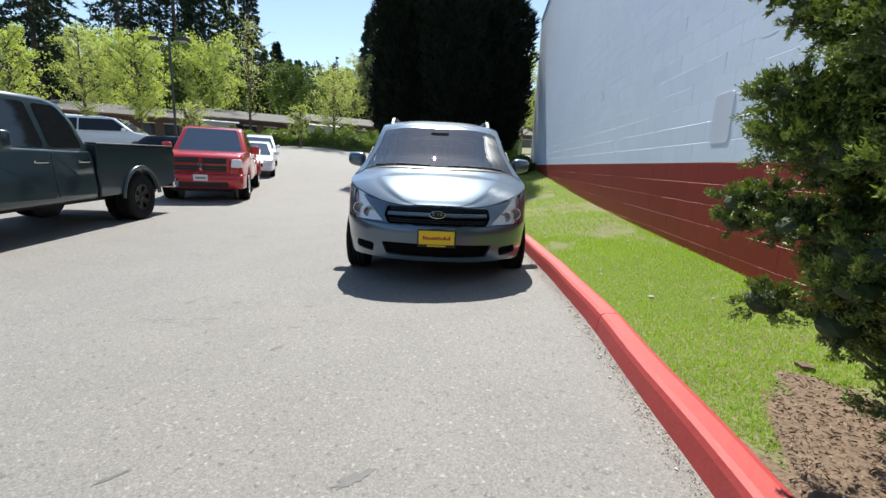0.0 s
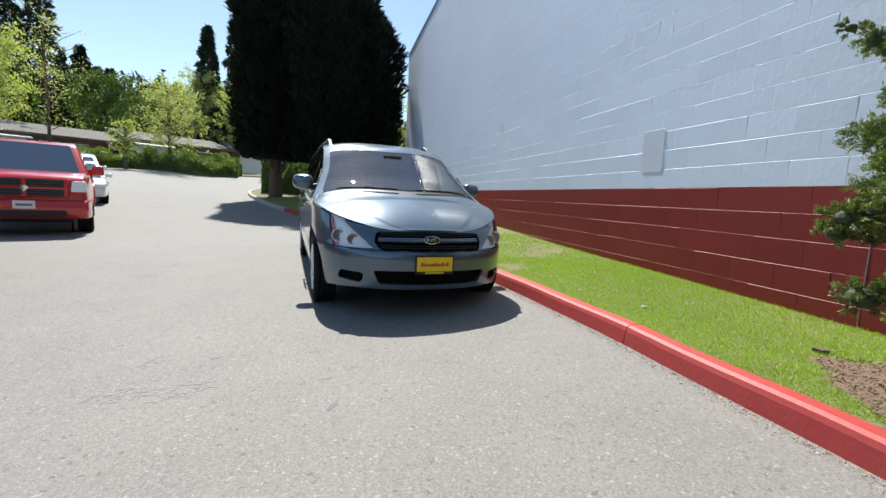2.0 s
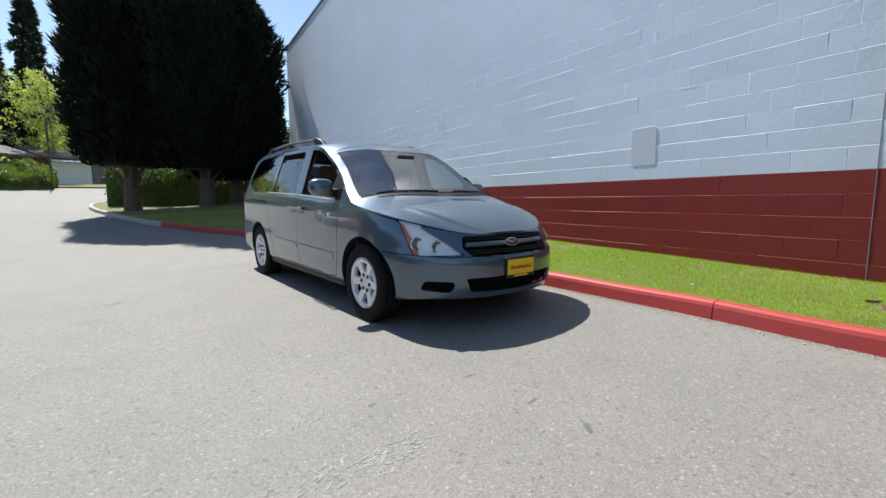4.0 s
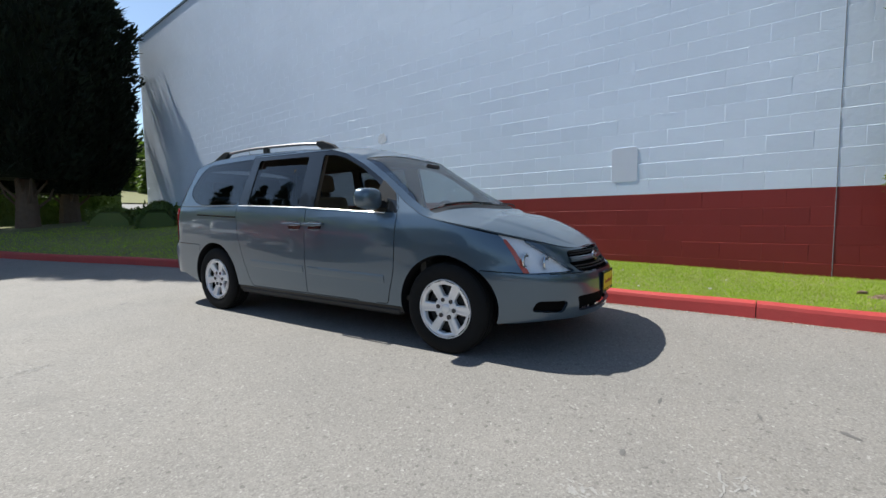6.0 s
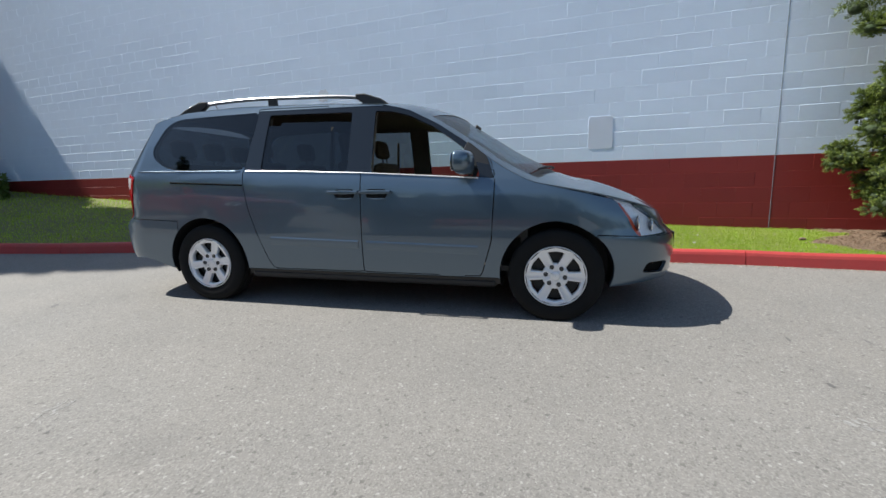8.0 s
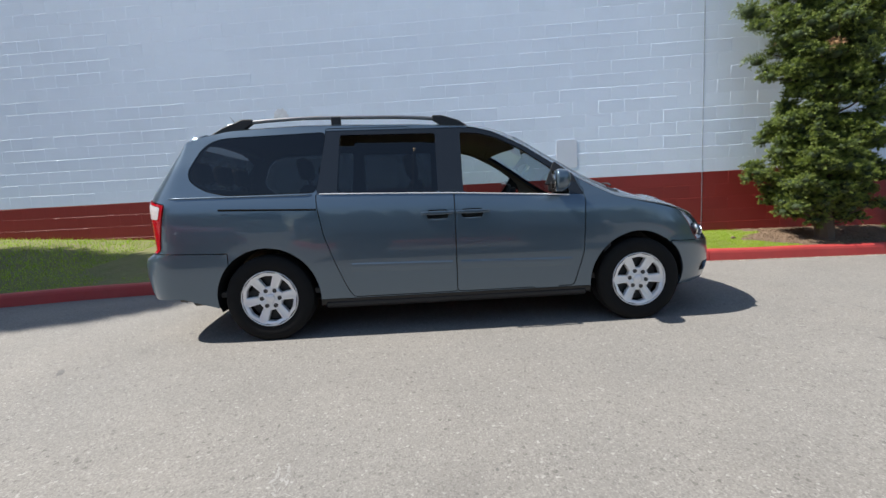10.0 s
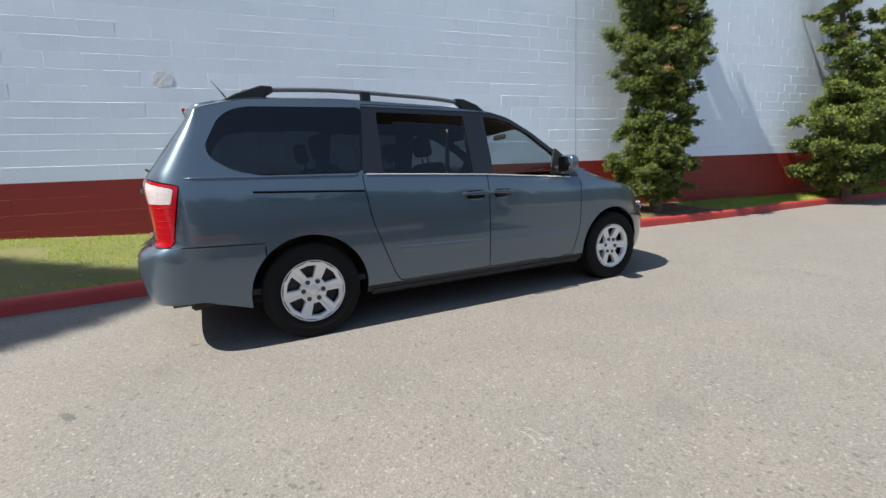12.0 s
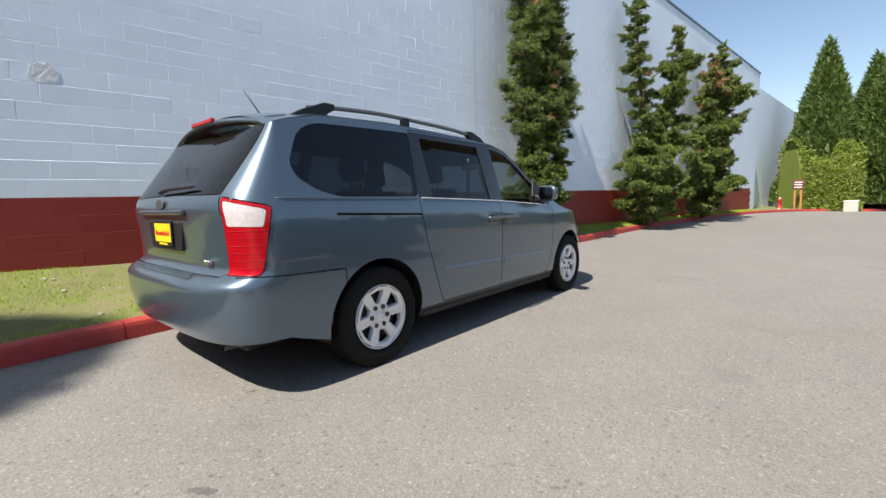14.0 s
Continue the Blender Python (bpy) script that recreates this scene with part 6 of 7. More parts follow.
def woods(name, x0, y0, x1, y1, h, count, seed, material, label):
    """A far belt of trees: many ragged cones of leaves in one piece."""
    rg = np.random.default_rng(seed)
    out = []
    for k in range(count):
        f = (k + rg.random()) / count
        x, y = x0 + (x1 - x0) * f + rg.normal() * 2, y0 + (y1 - y0) * f + rg.normal() * 5
        hh = h * rg.uniform(0.65, 1.15)
        r = hh * rg.uniform(0.14, 0.24)
        n = 1000
        u = 1 - np.sqrt(rg.random(n))
        a = rg.uniform(0, math.tau, n)
        rad = r * (1 - u) ** 0.8 * rg.uniform(0.5, 1.05, n)
        base = np.stack([x + rad * np.cos(a), y + rad * np.sin(a), ground(x, y) + 0.10 * max(0, y - 70) + u * hh], axis=1)
        way = np.stack([np.cos(a), np.sin(a), np.full(n, -0.2)], axis=1) + rg.normal(scale=0.5, size=(n, 3))
        out.append(sprigs(rg, base, way, rg.uniform(0.6, 1.3, n), rg.uniform(0.2, 0.5, n)))
    tagged(tri_mesh(name, np.concatenate(out), material), label, "woods", kind="stuff")


woods("far_woods", -120, 62, -30, 118, 16, 90, 501, M_FIR, "dark belt of conifers far behind the houses")
woods("far_woods", -75, -70, -82, 60, 15, 60, 505, M_FIR, "dark belt of conifers closing the far side of the lot")
woods("far_thicket", -60, -66, -64, 30, 9, 60, 506, M_MID, "green thicket along the far side of the lot")
woods("far_woods", -70, -85, -10, -78, 14, 40, 507, M_FIR, "dark belt of conifers closing the southern end")
woods("far_woods", -34, 112, 45, 118, 13, 60, 502, M_FIR, "dark belt of conifers far behind the houses")
woods("far_thicket", -95, 58, -18, 86, 8, 70, 503, M_MID, "green thicket behind the houses")
woods("far_thicket", -18, 84, 40, 92, 9, 40, 504, M_MID, "green thicket behind the houses")
# grassy bank far behind the wing
bank = grid_mesh("hillside", [-60 + 10 * k for k in range(19)], [-160 + 8 * k for k in range(12)], lambda x, y: -3 + 15.5 * max(0, min(1, (-72 - y) / 50)) ** 0.8 + 0.6 * math.sin(x * 0.13) + 0.5 * math.sin(y * 0.2), M_HEDGE)
tagged(bank, "sunlit green hillside far behind the set-back wing", "hill", kind="structure")

# ---- grass, mulch and litter on the lawn ----
rng = np.random.default_rng(77)


def blade_field(name, y0, y1, count, height, label):
    ys = rng.uniform(y0, y1, count)
    base = []
    for yy in ys:
        kx = interp(KERB_X, yy)
        xx = rng.uniform(kx + 0.15, WALL_X - 0.005)
        if yy < 3.40 + 0.25 * math.sin(xx * 7) + 0.1 * (xx - 1) + 0.22 * noise.noise((xx * 7, yy * 7, 2.0)) and yy > 1.1 + 0.2 * math.sin(xx * 5):
            continue
        if 6.2 < yy < 13.0 and noise.noise((xx * 1.6, yy * 1.1, 0.3)) + 0.25 * noise.noise((xx * 6, yy * 6, 0.7)) > (-0.14 if yy > 9.4 else 0.32) + rng.uniform(-0.10, 0.22):
            continue
        base.append((xx, yy, lawn_z(xx, yy) - 0.004))
    base = np.array(base)
    n = len(base)
    way = rng.normal(scale=0.45, size=(n, 3)) + np.array([0, 0, 1.0])
    ob = tri_mesh(name, sprigs(rng, base, way, height * rng.uniform(0.5, 1.3, n), rng.uniform(0.0018, 0.0042, n) * (height / 0.035) ** 0.6), M_BLADE)
    return tagged(ob, label, "grass", kind="stuff")


blade_field("grass", 2.9, 7.6, 105000, 0.024, "short bright green blades of the lawn")
blade_field("grass", 7.6, 13.5, 45000, 0.032, "short green blades of the lawn, worn in patches")
blade_field("grass", 13.5, 22.0, 22000, 0.06, "shaded green blades of the lawn beneath the cypresses")
blade_field("grass", -20.0, 1.6, 26000, 0.055, "short green blades beneath the junipers")
verts, faces = [], []
for j in range(19):
    for i in range(30):
        x = 0.55 + (WALL_X - 0.53) * i / 29
        y0, y1 = 1.1 + 0.2 * math.sin(x * 5), 3.42 + 0.25 * math.sin(x * 7) + 0.1 * (x - 1) + 0.10 * math.sin(x * 23) + 0.05 * math.sin(x * 41)
        y = y0 + (y1 - y0) * j / 18
        x = max(x, interp(KERB_X, y) + 0.153)
        verts.append((x, y, lawn_z(x, y) + 0.002 + (0.006 + 0.010 * noise.noise((x * 9, y * 9, 1))) * (0 < j < 18)))
        if i and j:
            faces.append((len(verts) - 32, len(verts) - 31, len(verts) - 1, len(verts) - 2))
me = bpy.data.meshes.new("mulch_bed")
me.from_pydata(verts, [], faces)
me.materials.append(M_DIRT)
tagged(new("mulch_bed", me), "bare brown mulch bed beneath the juniper", "soil", kind="structure")
tris = []
cx = rng.uniform(0.55, WALL_X, 14000)
cy = rng.uniform(1.2, 3.85, 15500)
ok = [(a, b) for a, b in zip(cx, cy) if a > interp(KERB_X, b) + 0.17 and 1.15 + 0.2 * math.sin(a * 5) < b < 3.42 + 0.25 * math.sin(a * 7) + 0.1 * (a - 1)]
base = np.array([(a, b, lawn_z(a, b) + 0.016) for a, b in ok])
way = rng.normal(size=(len(base), 3)) * np.array([1, 1, 0.25])
tagged(tri_mesh("bark_chips", sprigs(rng, base, way, rng.uniform(0.006, 0.030, len(base)), rng.uniform(0.0015, 0.005, len(base))), M_CHIP), "scattered brown bark chips and twigs", "mulch", kind="stuff")


def pebble(x, y, r, seed, label, material=M_STONE, lift=0.0):
    rr = random.Random(seed)
    bm = bmesh.new()
    bmesh.ops.create_icosphere(bm, subdivisions=1, radius=r)
    for v in bm.verts:
        v.co *= rr.uniform(0.7, 1.2)
        v.co.z *= 0.6
    ob = link("stone", bm, material)
    zz = lawn_z(x, y) if x > interp(KERB_X, y) else ground(x, y)
    ob.location = (x, y, zz + r * 0.25 + lift)
    tagged(ob, label, "stone", "stones on the lawn")


rs = random.Random(4)
for k in range(26):
    y = rs.uniform(4.5, 11.5)
    kx = interp(KERB_X, y)
    pebble(rs.uniform(kx + 0.3, WALL_X - 0.1), y, rs.uniform(0.012, 0.03), k, "small pale stone lying in the grass")
pebble(1.25, 3.75, 0.045, 91, "brown lump of earth beside the mulch bed", M_DIRT)
for k in range(40):
    y = rs.uniform(2.2, 8.0)
    pebble(interp(KERB_X, y) - rs.uniform(0.01, 0.10), y, rs.uniform(0.005, 0.012), 200 + k, "grit and small stones along the foot of the kerb")
# dirt and litter washed along the foot of the kerb
ys = rng.uniform(1.0, 9.0, 6000)
off = np.abs(rng.normal(scale=0.05, size=6000)) + 0.004
base = np.array([(interp(KERB_X, b) - o, b, ground(interp(KERB_X, b) - o, b) + 0.002) for b, o in zip(ys, off)])
way = rng.normal(size=(len(base), 3)) * np.array([1, 1, 0.2]) + np.array([0, 0, 0.1])
tagged(tri_mesh("gutter_litter", sprigs(rng, base, way, rng.uniform(0.003, 0.012, len(base)), rng.uniform(0.0012, 0.004, len(base))), M_LITTER), "brown grit and dry litter along the foot of the kerb", "litter", kind="stuff")

# ---- parked vehicles ----
M_TEAL = mat("dark_teal_truck_paint", (0.018, 0.036, 0.044), rough=0.28, metal=0.3, vary=0.03, scale=60, coat=1.0)
M_CARRED = mat("bright_red_car_paint", (0.50, 0.010, 0.014), rough=0.3, vary=0.03, scale=60, coat=1.0)
M_CARWHITE = mat("white_car_paint", (0.80, 0.81, 0.83), rough=0.3, vary=0.02, coat=1.0)
M_CARBLACK = mat("black_car_paint", (0.012, 0.012, 0.014), rough=0.25, vary=0.05, coat=1.0)
M_CARGLASS = mat("dark_car_glass", (0.26, 0.29, 0.31), rough=0.03, vary=0.0, metal=0.85)
M_SIDEGLASS = mat("dark_side_glass", (0.010, 0.012, 0.013), rough=0.04, vary=0.0)
M_DKWHEEL = mat("dark_steel_wheel", (0.010, 0.010, 0.011), rough=0.4, metal=0.5, vary=0.1)


def arch_outline(pts, wheels, r, zc):
    """A side outline of (x, z) with round wheel openings cut into its lower edge. The first point is the rear lower corner, the last the front lower corner."""
    out = list(pts)
    for cx in sorted(wheels, reverse=True):
        zb = out[-1][1]
        a0 = math.asin(max(-0.9, min(0.9, (zb - zc) / r)))
        out += [(cx + r * math.cos(a0 + (math.pi - 2 * a0) * k / 16), zc + r * math.sin(a0 + (math.pi - 2 * a0) * k / 16)) for k in range(17)]
    return out


def body_bm(poly, w, taper=(), bevel=0.03, plan=()):
    """A side outline made w wide on both sides; taper: (z0, z1, factor) narrows it between two heights."""
    bm = prism(poly, -w, w, "Y")
    for v in bm.verts:
        for z0, z1, f in taper:
            if v.co.z > z0:
                v.co.y *= 1 + (f - 1) * min(1, (v.co.z - z0) / (z1 - z0))
    for x0, x1, f in plan:
        for v in bm.verts:
            q = (v.co.x - x0) / (x1 - x0)
            if q > 0:
                v.co.y *= 1 - (1 - f) * min(1, q) ** 2
    if bevel:
        es = [e for e in bm.edges if abs(e.verts[0].co.y - e.verts[1].co.y) < 1e-4 or e.calc_face_angle(0) > 0.5]
        bmesh.ops.bevel(bm, geom=es, offset=bevel, segments=2, affect="EDGES", profile=0.6)
    return bm


def panel(poly, yfun, thick, mir):
    """A thin pane lying against a side, at y = yfun(z)."""
    bm = bmesh.new()
    a = [bm.verts.new((x, mir * yfun(z), z)) for x, z in poly]
    b = [bm.verts.new((x, mir * (yfun(z) + thick), z)) for x, z in poly]
    n = len(poly)
    bm.faces.new(a)
    bm.faces.new(b[::-1])
    for i in range(n):
        bm.faces.new((a[i], a[(i + 1) % n], b[(i + 1) % n], b[i]))
    bmesh.ops.recalc_face_normals(bm, faces=bm.faces[:])
    return bm


def pickup(m, paint, label, four_door, wheel_face, front=True):
    """A full-size pickup: nose, cab, cargo bed with its tailgate, wheels, lamps."""
    car = thing("pickup_truck", m, label, "pickup truck")
    W, R, xf, xr = 1.0, 0.405, 1.85, -1.85
    cab0 = -0.75
    nose = arch_outline([(cab0, 0.48), (cab0, 1.20), (1.05, 1.24), (1.5, 1.25), (2.3, 1.23), (2.62, 1.18), (2.74, 1.07), (2.76, 0.48)], [xf], 0.49, R)
    nose = nose[:8] + [p for p in nose[8:]]
    part("cab_body", body_bm(nose, W, ((0.9, 1.2, 0.95),), 0.06, ((2.0, 2.76, 0.90),)), paint, car, smooth=True)
    green = [(cab0 + 0.02, 1.18), (cab0 + 0.10, 1.60), (cab0 + 0.22, 1.84), (cab0 + 0.5, 1.90), (0.35, 1.90), (0.62, 1.84), (1.28, 1.16)]
    ytap = lambda z: 0.95 * (1 - 0.24 * min(1, max(0, (z - 1.17) / 0.70)))
    part("roof", body_bm(green, 0.95, ((1.17, 1.87, 0.76),), 0.06), paint, car, smooth=True)
    for mir in (1, -1):
        for i, poly in enumerate(([(cab0 + 0.16, 1.235), (-0.02, 1.235), (-0.02, 1.80), (cab0 + 0.34, 1.80), (cab0 + 0.20, 1.62)], [(0.08, 1.235), (1.02, 1.235), (0.58, 1.74), (0.42, 1.80), (0.08, 1.80)])):
            part("side_window", panel(rounded(poly, 0.06), lambda z: ytap(z) - 0.004, 0.010, mir), M_SIDEGLASS, car, "dark side glass")
        for x0, x1 in ((cab0 + 0.03, 0.03), (0.035, 1.12)):
            dr = part("door", panel(rounded([(x0 + 0.006, 0.56), (x1 - 0.006, 0.56), (x1 - 0.006, 1.17), (x0 + 0.006, 1.17)], 0.05), lambda z: 0.998 - max(0, (z - 0.9)) * 0.17, 0.006, mir), paint, car)
            part("door_handle", moved(box(-0.11, 0.11, 0, 0.035, -0.018, 0.018, 0.012, 2), Matrix.Translation((x0 + 0.22, 0, 1.045)) @ Matrix.Diagonal((1, mir, 1, 1)) @ Matrix.Translation((0, 0.985, 0))), M_CHROME, dr, "chrome handle")
        part("bed_side", moved(prism(arch_outline([(-2.98, 0.62), (-3.0, 1.02), (-2.98, 1.30), (-0.80, 1.30), (-0.80, 0.50), (-1.2, 0.50)], [xr], 0.49, R), 0, 0.16, "Y", 0.02), Matrix.Diagonal((1, mir, 1, 1)) @ Matrix.Translation((0, 0.83, 0))), paint, car, smooth=False)
        flare = [(xr + 0.53 * math.cos(a), mir * 0.995, R + 0.53 * math.sin(a)) for a in [0.05 + 3.0 * k / 16 for k in range(17)]]
        part("wheel_flare", tube(flare, 0.035, 8), paint, car, smooth=True)
        part("bed_rail", box(-2.98, -0.80, mir * 0.91 - 0.085, mir * 0.91 + 0.085, 1.30, 1.325, 0.008), M_BLACK, car, "black bed rail cap")
        for cx in (xf, xr):
            wheel(car, cx, mir * 0.86, R, R, 0.235, 0.26, mir, 5, wheel_face, 0.45, 6)
            part("wheel_arch", moved(lathe([(0.0, 0.001), (0.0, 0.46), (-0.03, 0.46)], 24, "Y"), Matrix.Translation((cx, mir * 0.66, R + 0.02)) @ Matrix.Diagonal((1, mir, 1, 1))), M_BLACK, car)
        part("door_mirror", box(0.86, 1.00, mir * 1.10 - 0.11, mir * 1.10 + 0.11, 1.20, 1.42, 0.04, 3), paint, car, smooth=True)
        part("headlamp", prism(rounded([(mir * 0.66, 0.88), (mir * 0.93, 0.88), (mir * 0.90, 1.09), (mir * 0.69, 1.09)], 0.04), 2.66, 2.772, "X", 0.01), M_LAMP, car, "clear headlamp")
        part("tail_lamp", box(-3.012, -2.90, mir * 0.93 - 0.055, mir * 0.93 + 0.055, 0.88, 1.22, 0.01), M_REDLENS, car, "red tail lamp")
        part("fog_lamp", box(2.80, 2.86, mir * 0.72 - 0.07, mir * 0.72 + 0.07, 0.54, 0.61, 0.01), M_LAMP, car)
    part("tailgate", box(-3.0, -2.94, -0.86, 0.86, 0.64, 1.29, 0.02), paint, car)
    part("bed_floor", box(-2.95, -0.80, -0.84, 0.84, 0.66, 0.74), M_BLACK, car)
    part("rear_bumper", box(-3.16, -2.98, -0.98, 0.98, 0.50, 0.68, 0.04, 2), M_CHROME, car, "chrome rear bumper")
    part("chassis", box(-2.9, 2.5, -0.45, 0.45, 0.36, 0.55, 0.02), M_BLACK, car)
    part("windscreen", moved(prism(rounded([(-0.78, 0.0), (0.78, 0.0), (0.62, 0.82), (-0.62, 0.82)], 0.05), -0.006, 0.010, "X"), pose(1.215, 0, 1.235, 0, -43.5, 0)), M_CARGLASS, car, "dark windscreen")
    part("rear_window", moved(prism(rounded([(-0.72, 0.0), (0.72, 0.0), (0.64, 0.46), (-0.64, 0.46)], 0.05), -0.010, 0.006, "X"), pose(cab0 + 0.03, 0, 1.30, 0, 13, 0)), M_CARGLASS, car, "dark rear window")
    gr = part("grille", box(2.70, 2.775, -0.64, 0.64, 0.74, 1.14, 0.03), paint, car)
    for y0, y1 in ((-0.57, -0.03), (0.03, 0.57)):
        for z0, z1 in ((0.775, 0.920), (0.955, 1.105)):
            part("grille_opening", box(2.765, 2.782, y0, y1, z0, z1, 0.01), M_BLACK, gr, "black grille opening")
            for k in range(3):
                zz = z0 + (z1 - z0) * (k + 0.5) / 3
                part("grille_bar", box(2.780, 2.790, y0 + 0.01, y1 - 0.01, zz - 0.007, zz + 0.007), M_STEEL, gr)
    part("badge", prism([(0.0, 0.86), (0.07, 0.94), (0.04, 0.98), (-0.04, 0.98), (-0.07, 0.94)], 2.778, 2.80, "X"), M_CHROME, gr, "chrome emblem")
    part("front_bumper", body_bm([(2.45, 0.36), (2.82, 0.36), (2.88, 0.50), (2.87, 0.66), (2.80, 0.72), (2.45, 0.72)], 0.985, (), 0.04, ((2.45, 2.88, 0.90),)), paint, car, smooth=True)
    part("bumper_intake", box(2.860, 2.882, -0.60, 0.60, 0.40, 0.53, 0.01), M_BLACK, car)
    part("under_shield", box(1.2, 2.6, -0.70, 0.70, 0.27, 0.60, 0.03), M_BLACK, car)
    part("under_shield", box(-2.8, 0.9, -0.72, 0.72, 0.40, 0.62, 0.03), M_BLACK, car)
    pl = part("front_plate", box(2.885, 2.895, -0.155, 0.155, 0.55, 0.70, 0.003), M_WHITE, car, "white number plate")
    part("plate_bar", box(2.895, 2.898, -0.11, 0.11, 0.60, 0.645), M_PIPE, pl)
    if four_door:
        for y in (-0.38, 0.38):
            part("hood_vent", box(1.85, 2.08, y - 0.12, y + 0.12, 1.175, 1.202, 0.005), M_BLACK, car)
    return car


def car(m, paint, label, kind_name, L, H, hood, boot, category):
    """A smaller car: side outline with wheel openings, glasshouse, panes, wheels, lamps."""
    ob = thing(kind_name, m, label, category)
    R, W = 0.34, 0.92
    a, b = L / 2, -L / 2
    xf, xr = a - 0.95, b + 1.0
    belt = 0.62 * H
    low = arch_outline([(b + 0.05, 0.32), (b, 0.55), (b + 0.06, belt - 0.02), (b + boot, belt + 0.03), (a - hood, belt + 0.02), (a - 0.35, belt - 0.14), (a - 0.02, 0.58), (a - 0.05, 0.30)], [xf, xr], 0.40, R)
    part("body", body_bm(low, W, ((0.7, belt, 0.96),), 0.07, ((a - 0.9, a, 0.82), (b + 0.7, b, 0.86))), paint, ob, smooth=True)
    g = [(b + boot - 0.1 if boot > 0.5 else b + 0.12, belt), (b + boot + 0.45 if boot > 0.5 else b + 0.38, H - 0.05), (b + boot + 1.0, H), (a - hood - 1.0, H), (a - hood - 0.65, H - 0.06), (a - hood + 0.15, belt)]
    part("roof", body_bm(g, W * 0.96, ((belt, H, 0.76),), 0.05), paint, ob, smooth=True)
    yt = lambda z: W * 0.96 * (1 - 0.24 * max(0, (z - belt) / (H - belt)))
    xm = (g[1][0] + g[4][0]) / 2
    for mir in (1, -1):
        part("side_window", panel(rounded([(g[0][0] + 0.28, belt + 0.05), (xm - 0.03, belt + 0.05), (xm - 0.03, H - 0.10), (g[1][0] + 0.12, H - 0.11)], 0.05), lambda z: yt(z) - 0.003, 0.01, mir), M_SIDEGLASS, ob, "dark side glass")
        part("side_window", panel(rounded([(xm + 0.03, belt + 0.05), (g[5][0] - 0.20, belt + 0.05), (g[4][0] - 0.04, H - 0.12), (xm + 0.03, H - 0.10)], 0.05), lambda z: yt(z) - 0.003, 0.01, mir), M_SIDEGLASS, ob, "dark side glass")
        for cx in (xf, xr):
            wheel(ob, cx, mir * 0.80, R, R, 0.21, 0.21, mir, 5, M_ALLOY, 0.42, 5)
            part("wheel_arch", moved(lathe([(0.0, 0.001), (0.0, 0.385), (-0.03, 0.385)], 20, "Y"), Matrix.Translation((cx, mir * 0.66, R + 0.01)) @ Matrix.Diagonal((1, mir, 1, 1))), M_BLACK, ob)
        part("headlamp", moved(box(-0.18, 0.0, -0.20, 0.20, -0.07, 0.07, 0.03, 2), pose(a - 0.03, mir * 0.66, 0.70, 0, 0, mir * 18)), M_LAMP, ob, "clear headlamp")
        part("tail_lamp", box(b - 0.005, b + 0.15, mir * 0.75 - 0.13, mir * 0.75 + 0.13, 0.72, 0.90, 0.02), M_REDLENS, ob, "red tail lamp")
        part("door_mirror", box(a - hood - 0.28, a - hood - 0.14, mir * 0.98 - 0.10, mir * 0.98 + 0.10, belt + 0.02, belt + 0.17, 0.04, 2), paint, ob, smooth=True)
    ww = math.hypot(g[5][0] - g[4][0], g[4][1] - belt)
    ang = math.degrees(math.atan2(g[5][0] - g[4][0], g[4][1] - belt))
    part("windscreen", moved(prism(rounded([(-0.74, 0.05), (0.74, 0.05), (0.60, ww - 0.03), (-0.60, ww - 0.03)], 0.05), -0.004, 0.010, "X"), pose(g[5][0], 0, belt, 0, -ang, 0)), M_CARGLASS, ob, "dark windscreen")
    wr = math.hypot(g[1][0] - g[0][0], g[1][1] - belt)
    part("rear_window", moved(prism(rounded([(-0.70, 0.06), (0.70, 0.06), (0.58, wr - 0.03), (-0.58, wr - 0.03)], 0.05), -0.010, 0.004, "X"), pose(g[0][0], 0, belt, 0, math.degrees(math.atan2(g[1][0] - g[0][0], g[1][1] - belt)), 0)), M_CARGLASS, ob, "dark rear window")
    part("grille", box(a - 0.03, a + 0.005, -0.42, 0.42, 0.48, 0.62, 0.01), M_BLACK, ob)
    return ob


def parked(x, y, heading):
    """Pose on the asphalt; heading in degrees from +x, towards which the nose points."""
    h = radians(heading)
    p = [ground(x + s * 1.6 * math.cos(h), y + s * 1.6 * math.sin(h)) for s in (1, -1)]
    return pose(x, y, (p[0] + p[1]) / 2 - 0.003) @ pose(0, 0, 0, 0, 0, heading) @ pose(0, 0, 0, 0, math.degrees(math.atan2(p[1] - p[0], 3.2)), 0)


# nose towards -y; the truck's left flank faces the lane
hd = radians(-79.5)
pickup(parked(-7.45 + 1.85 * math.cos(hd), 8.6 + 1.85 * math.sin(hd), -79.5), M_TEAL, "dark teal extended-cab pickup truck with an empty bed", False, M_DKWHEEL)
hd = radians(-65)
pickup(parked(-7.25 - 2.85 * math.cos(hd), 11.5 - 2.85 * math.sin(hd), -65), M_CARRED, "bright red crew-cab pickup truck with hood vents, parked nose out", True, M_ALLOY)
car(parked(-11.2, 21.0, -63), M_CARWHITE, "white sedan parked behind the red pickup truck", "sedan", 4.7, 1.45, 1.35, 0.85, "car")
car(parked(-13.6, 26.0, -63), M_CARWHITE, "white hatchback parked behind another white car", "hatchback", 4.4, 1.5, 1.2, 0.3, "car")
car(parked(-18.4, 20.9, 20), M_CARWHITE, "white sport utility vehicle parked across the lot", "suv", 5.1, 1.80, 1.25, 0.25, "car")
car(parked(-12.7, 18.2, 25), M_CARBLACK, "black car parked between the red truck and a white vehicle", "sedan", 4.6, 1.45, 1.3, 0.8, "car")
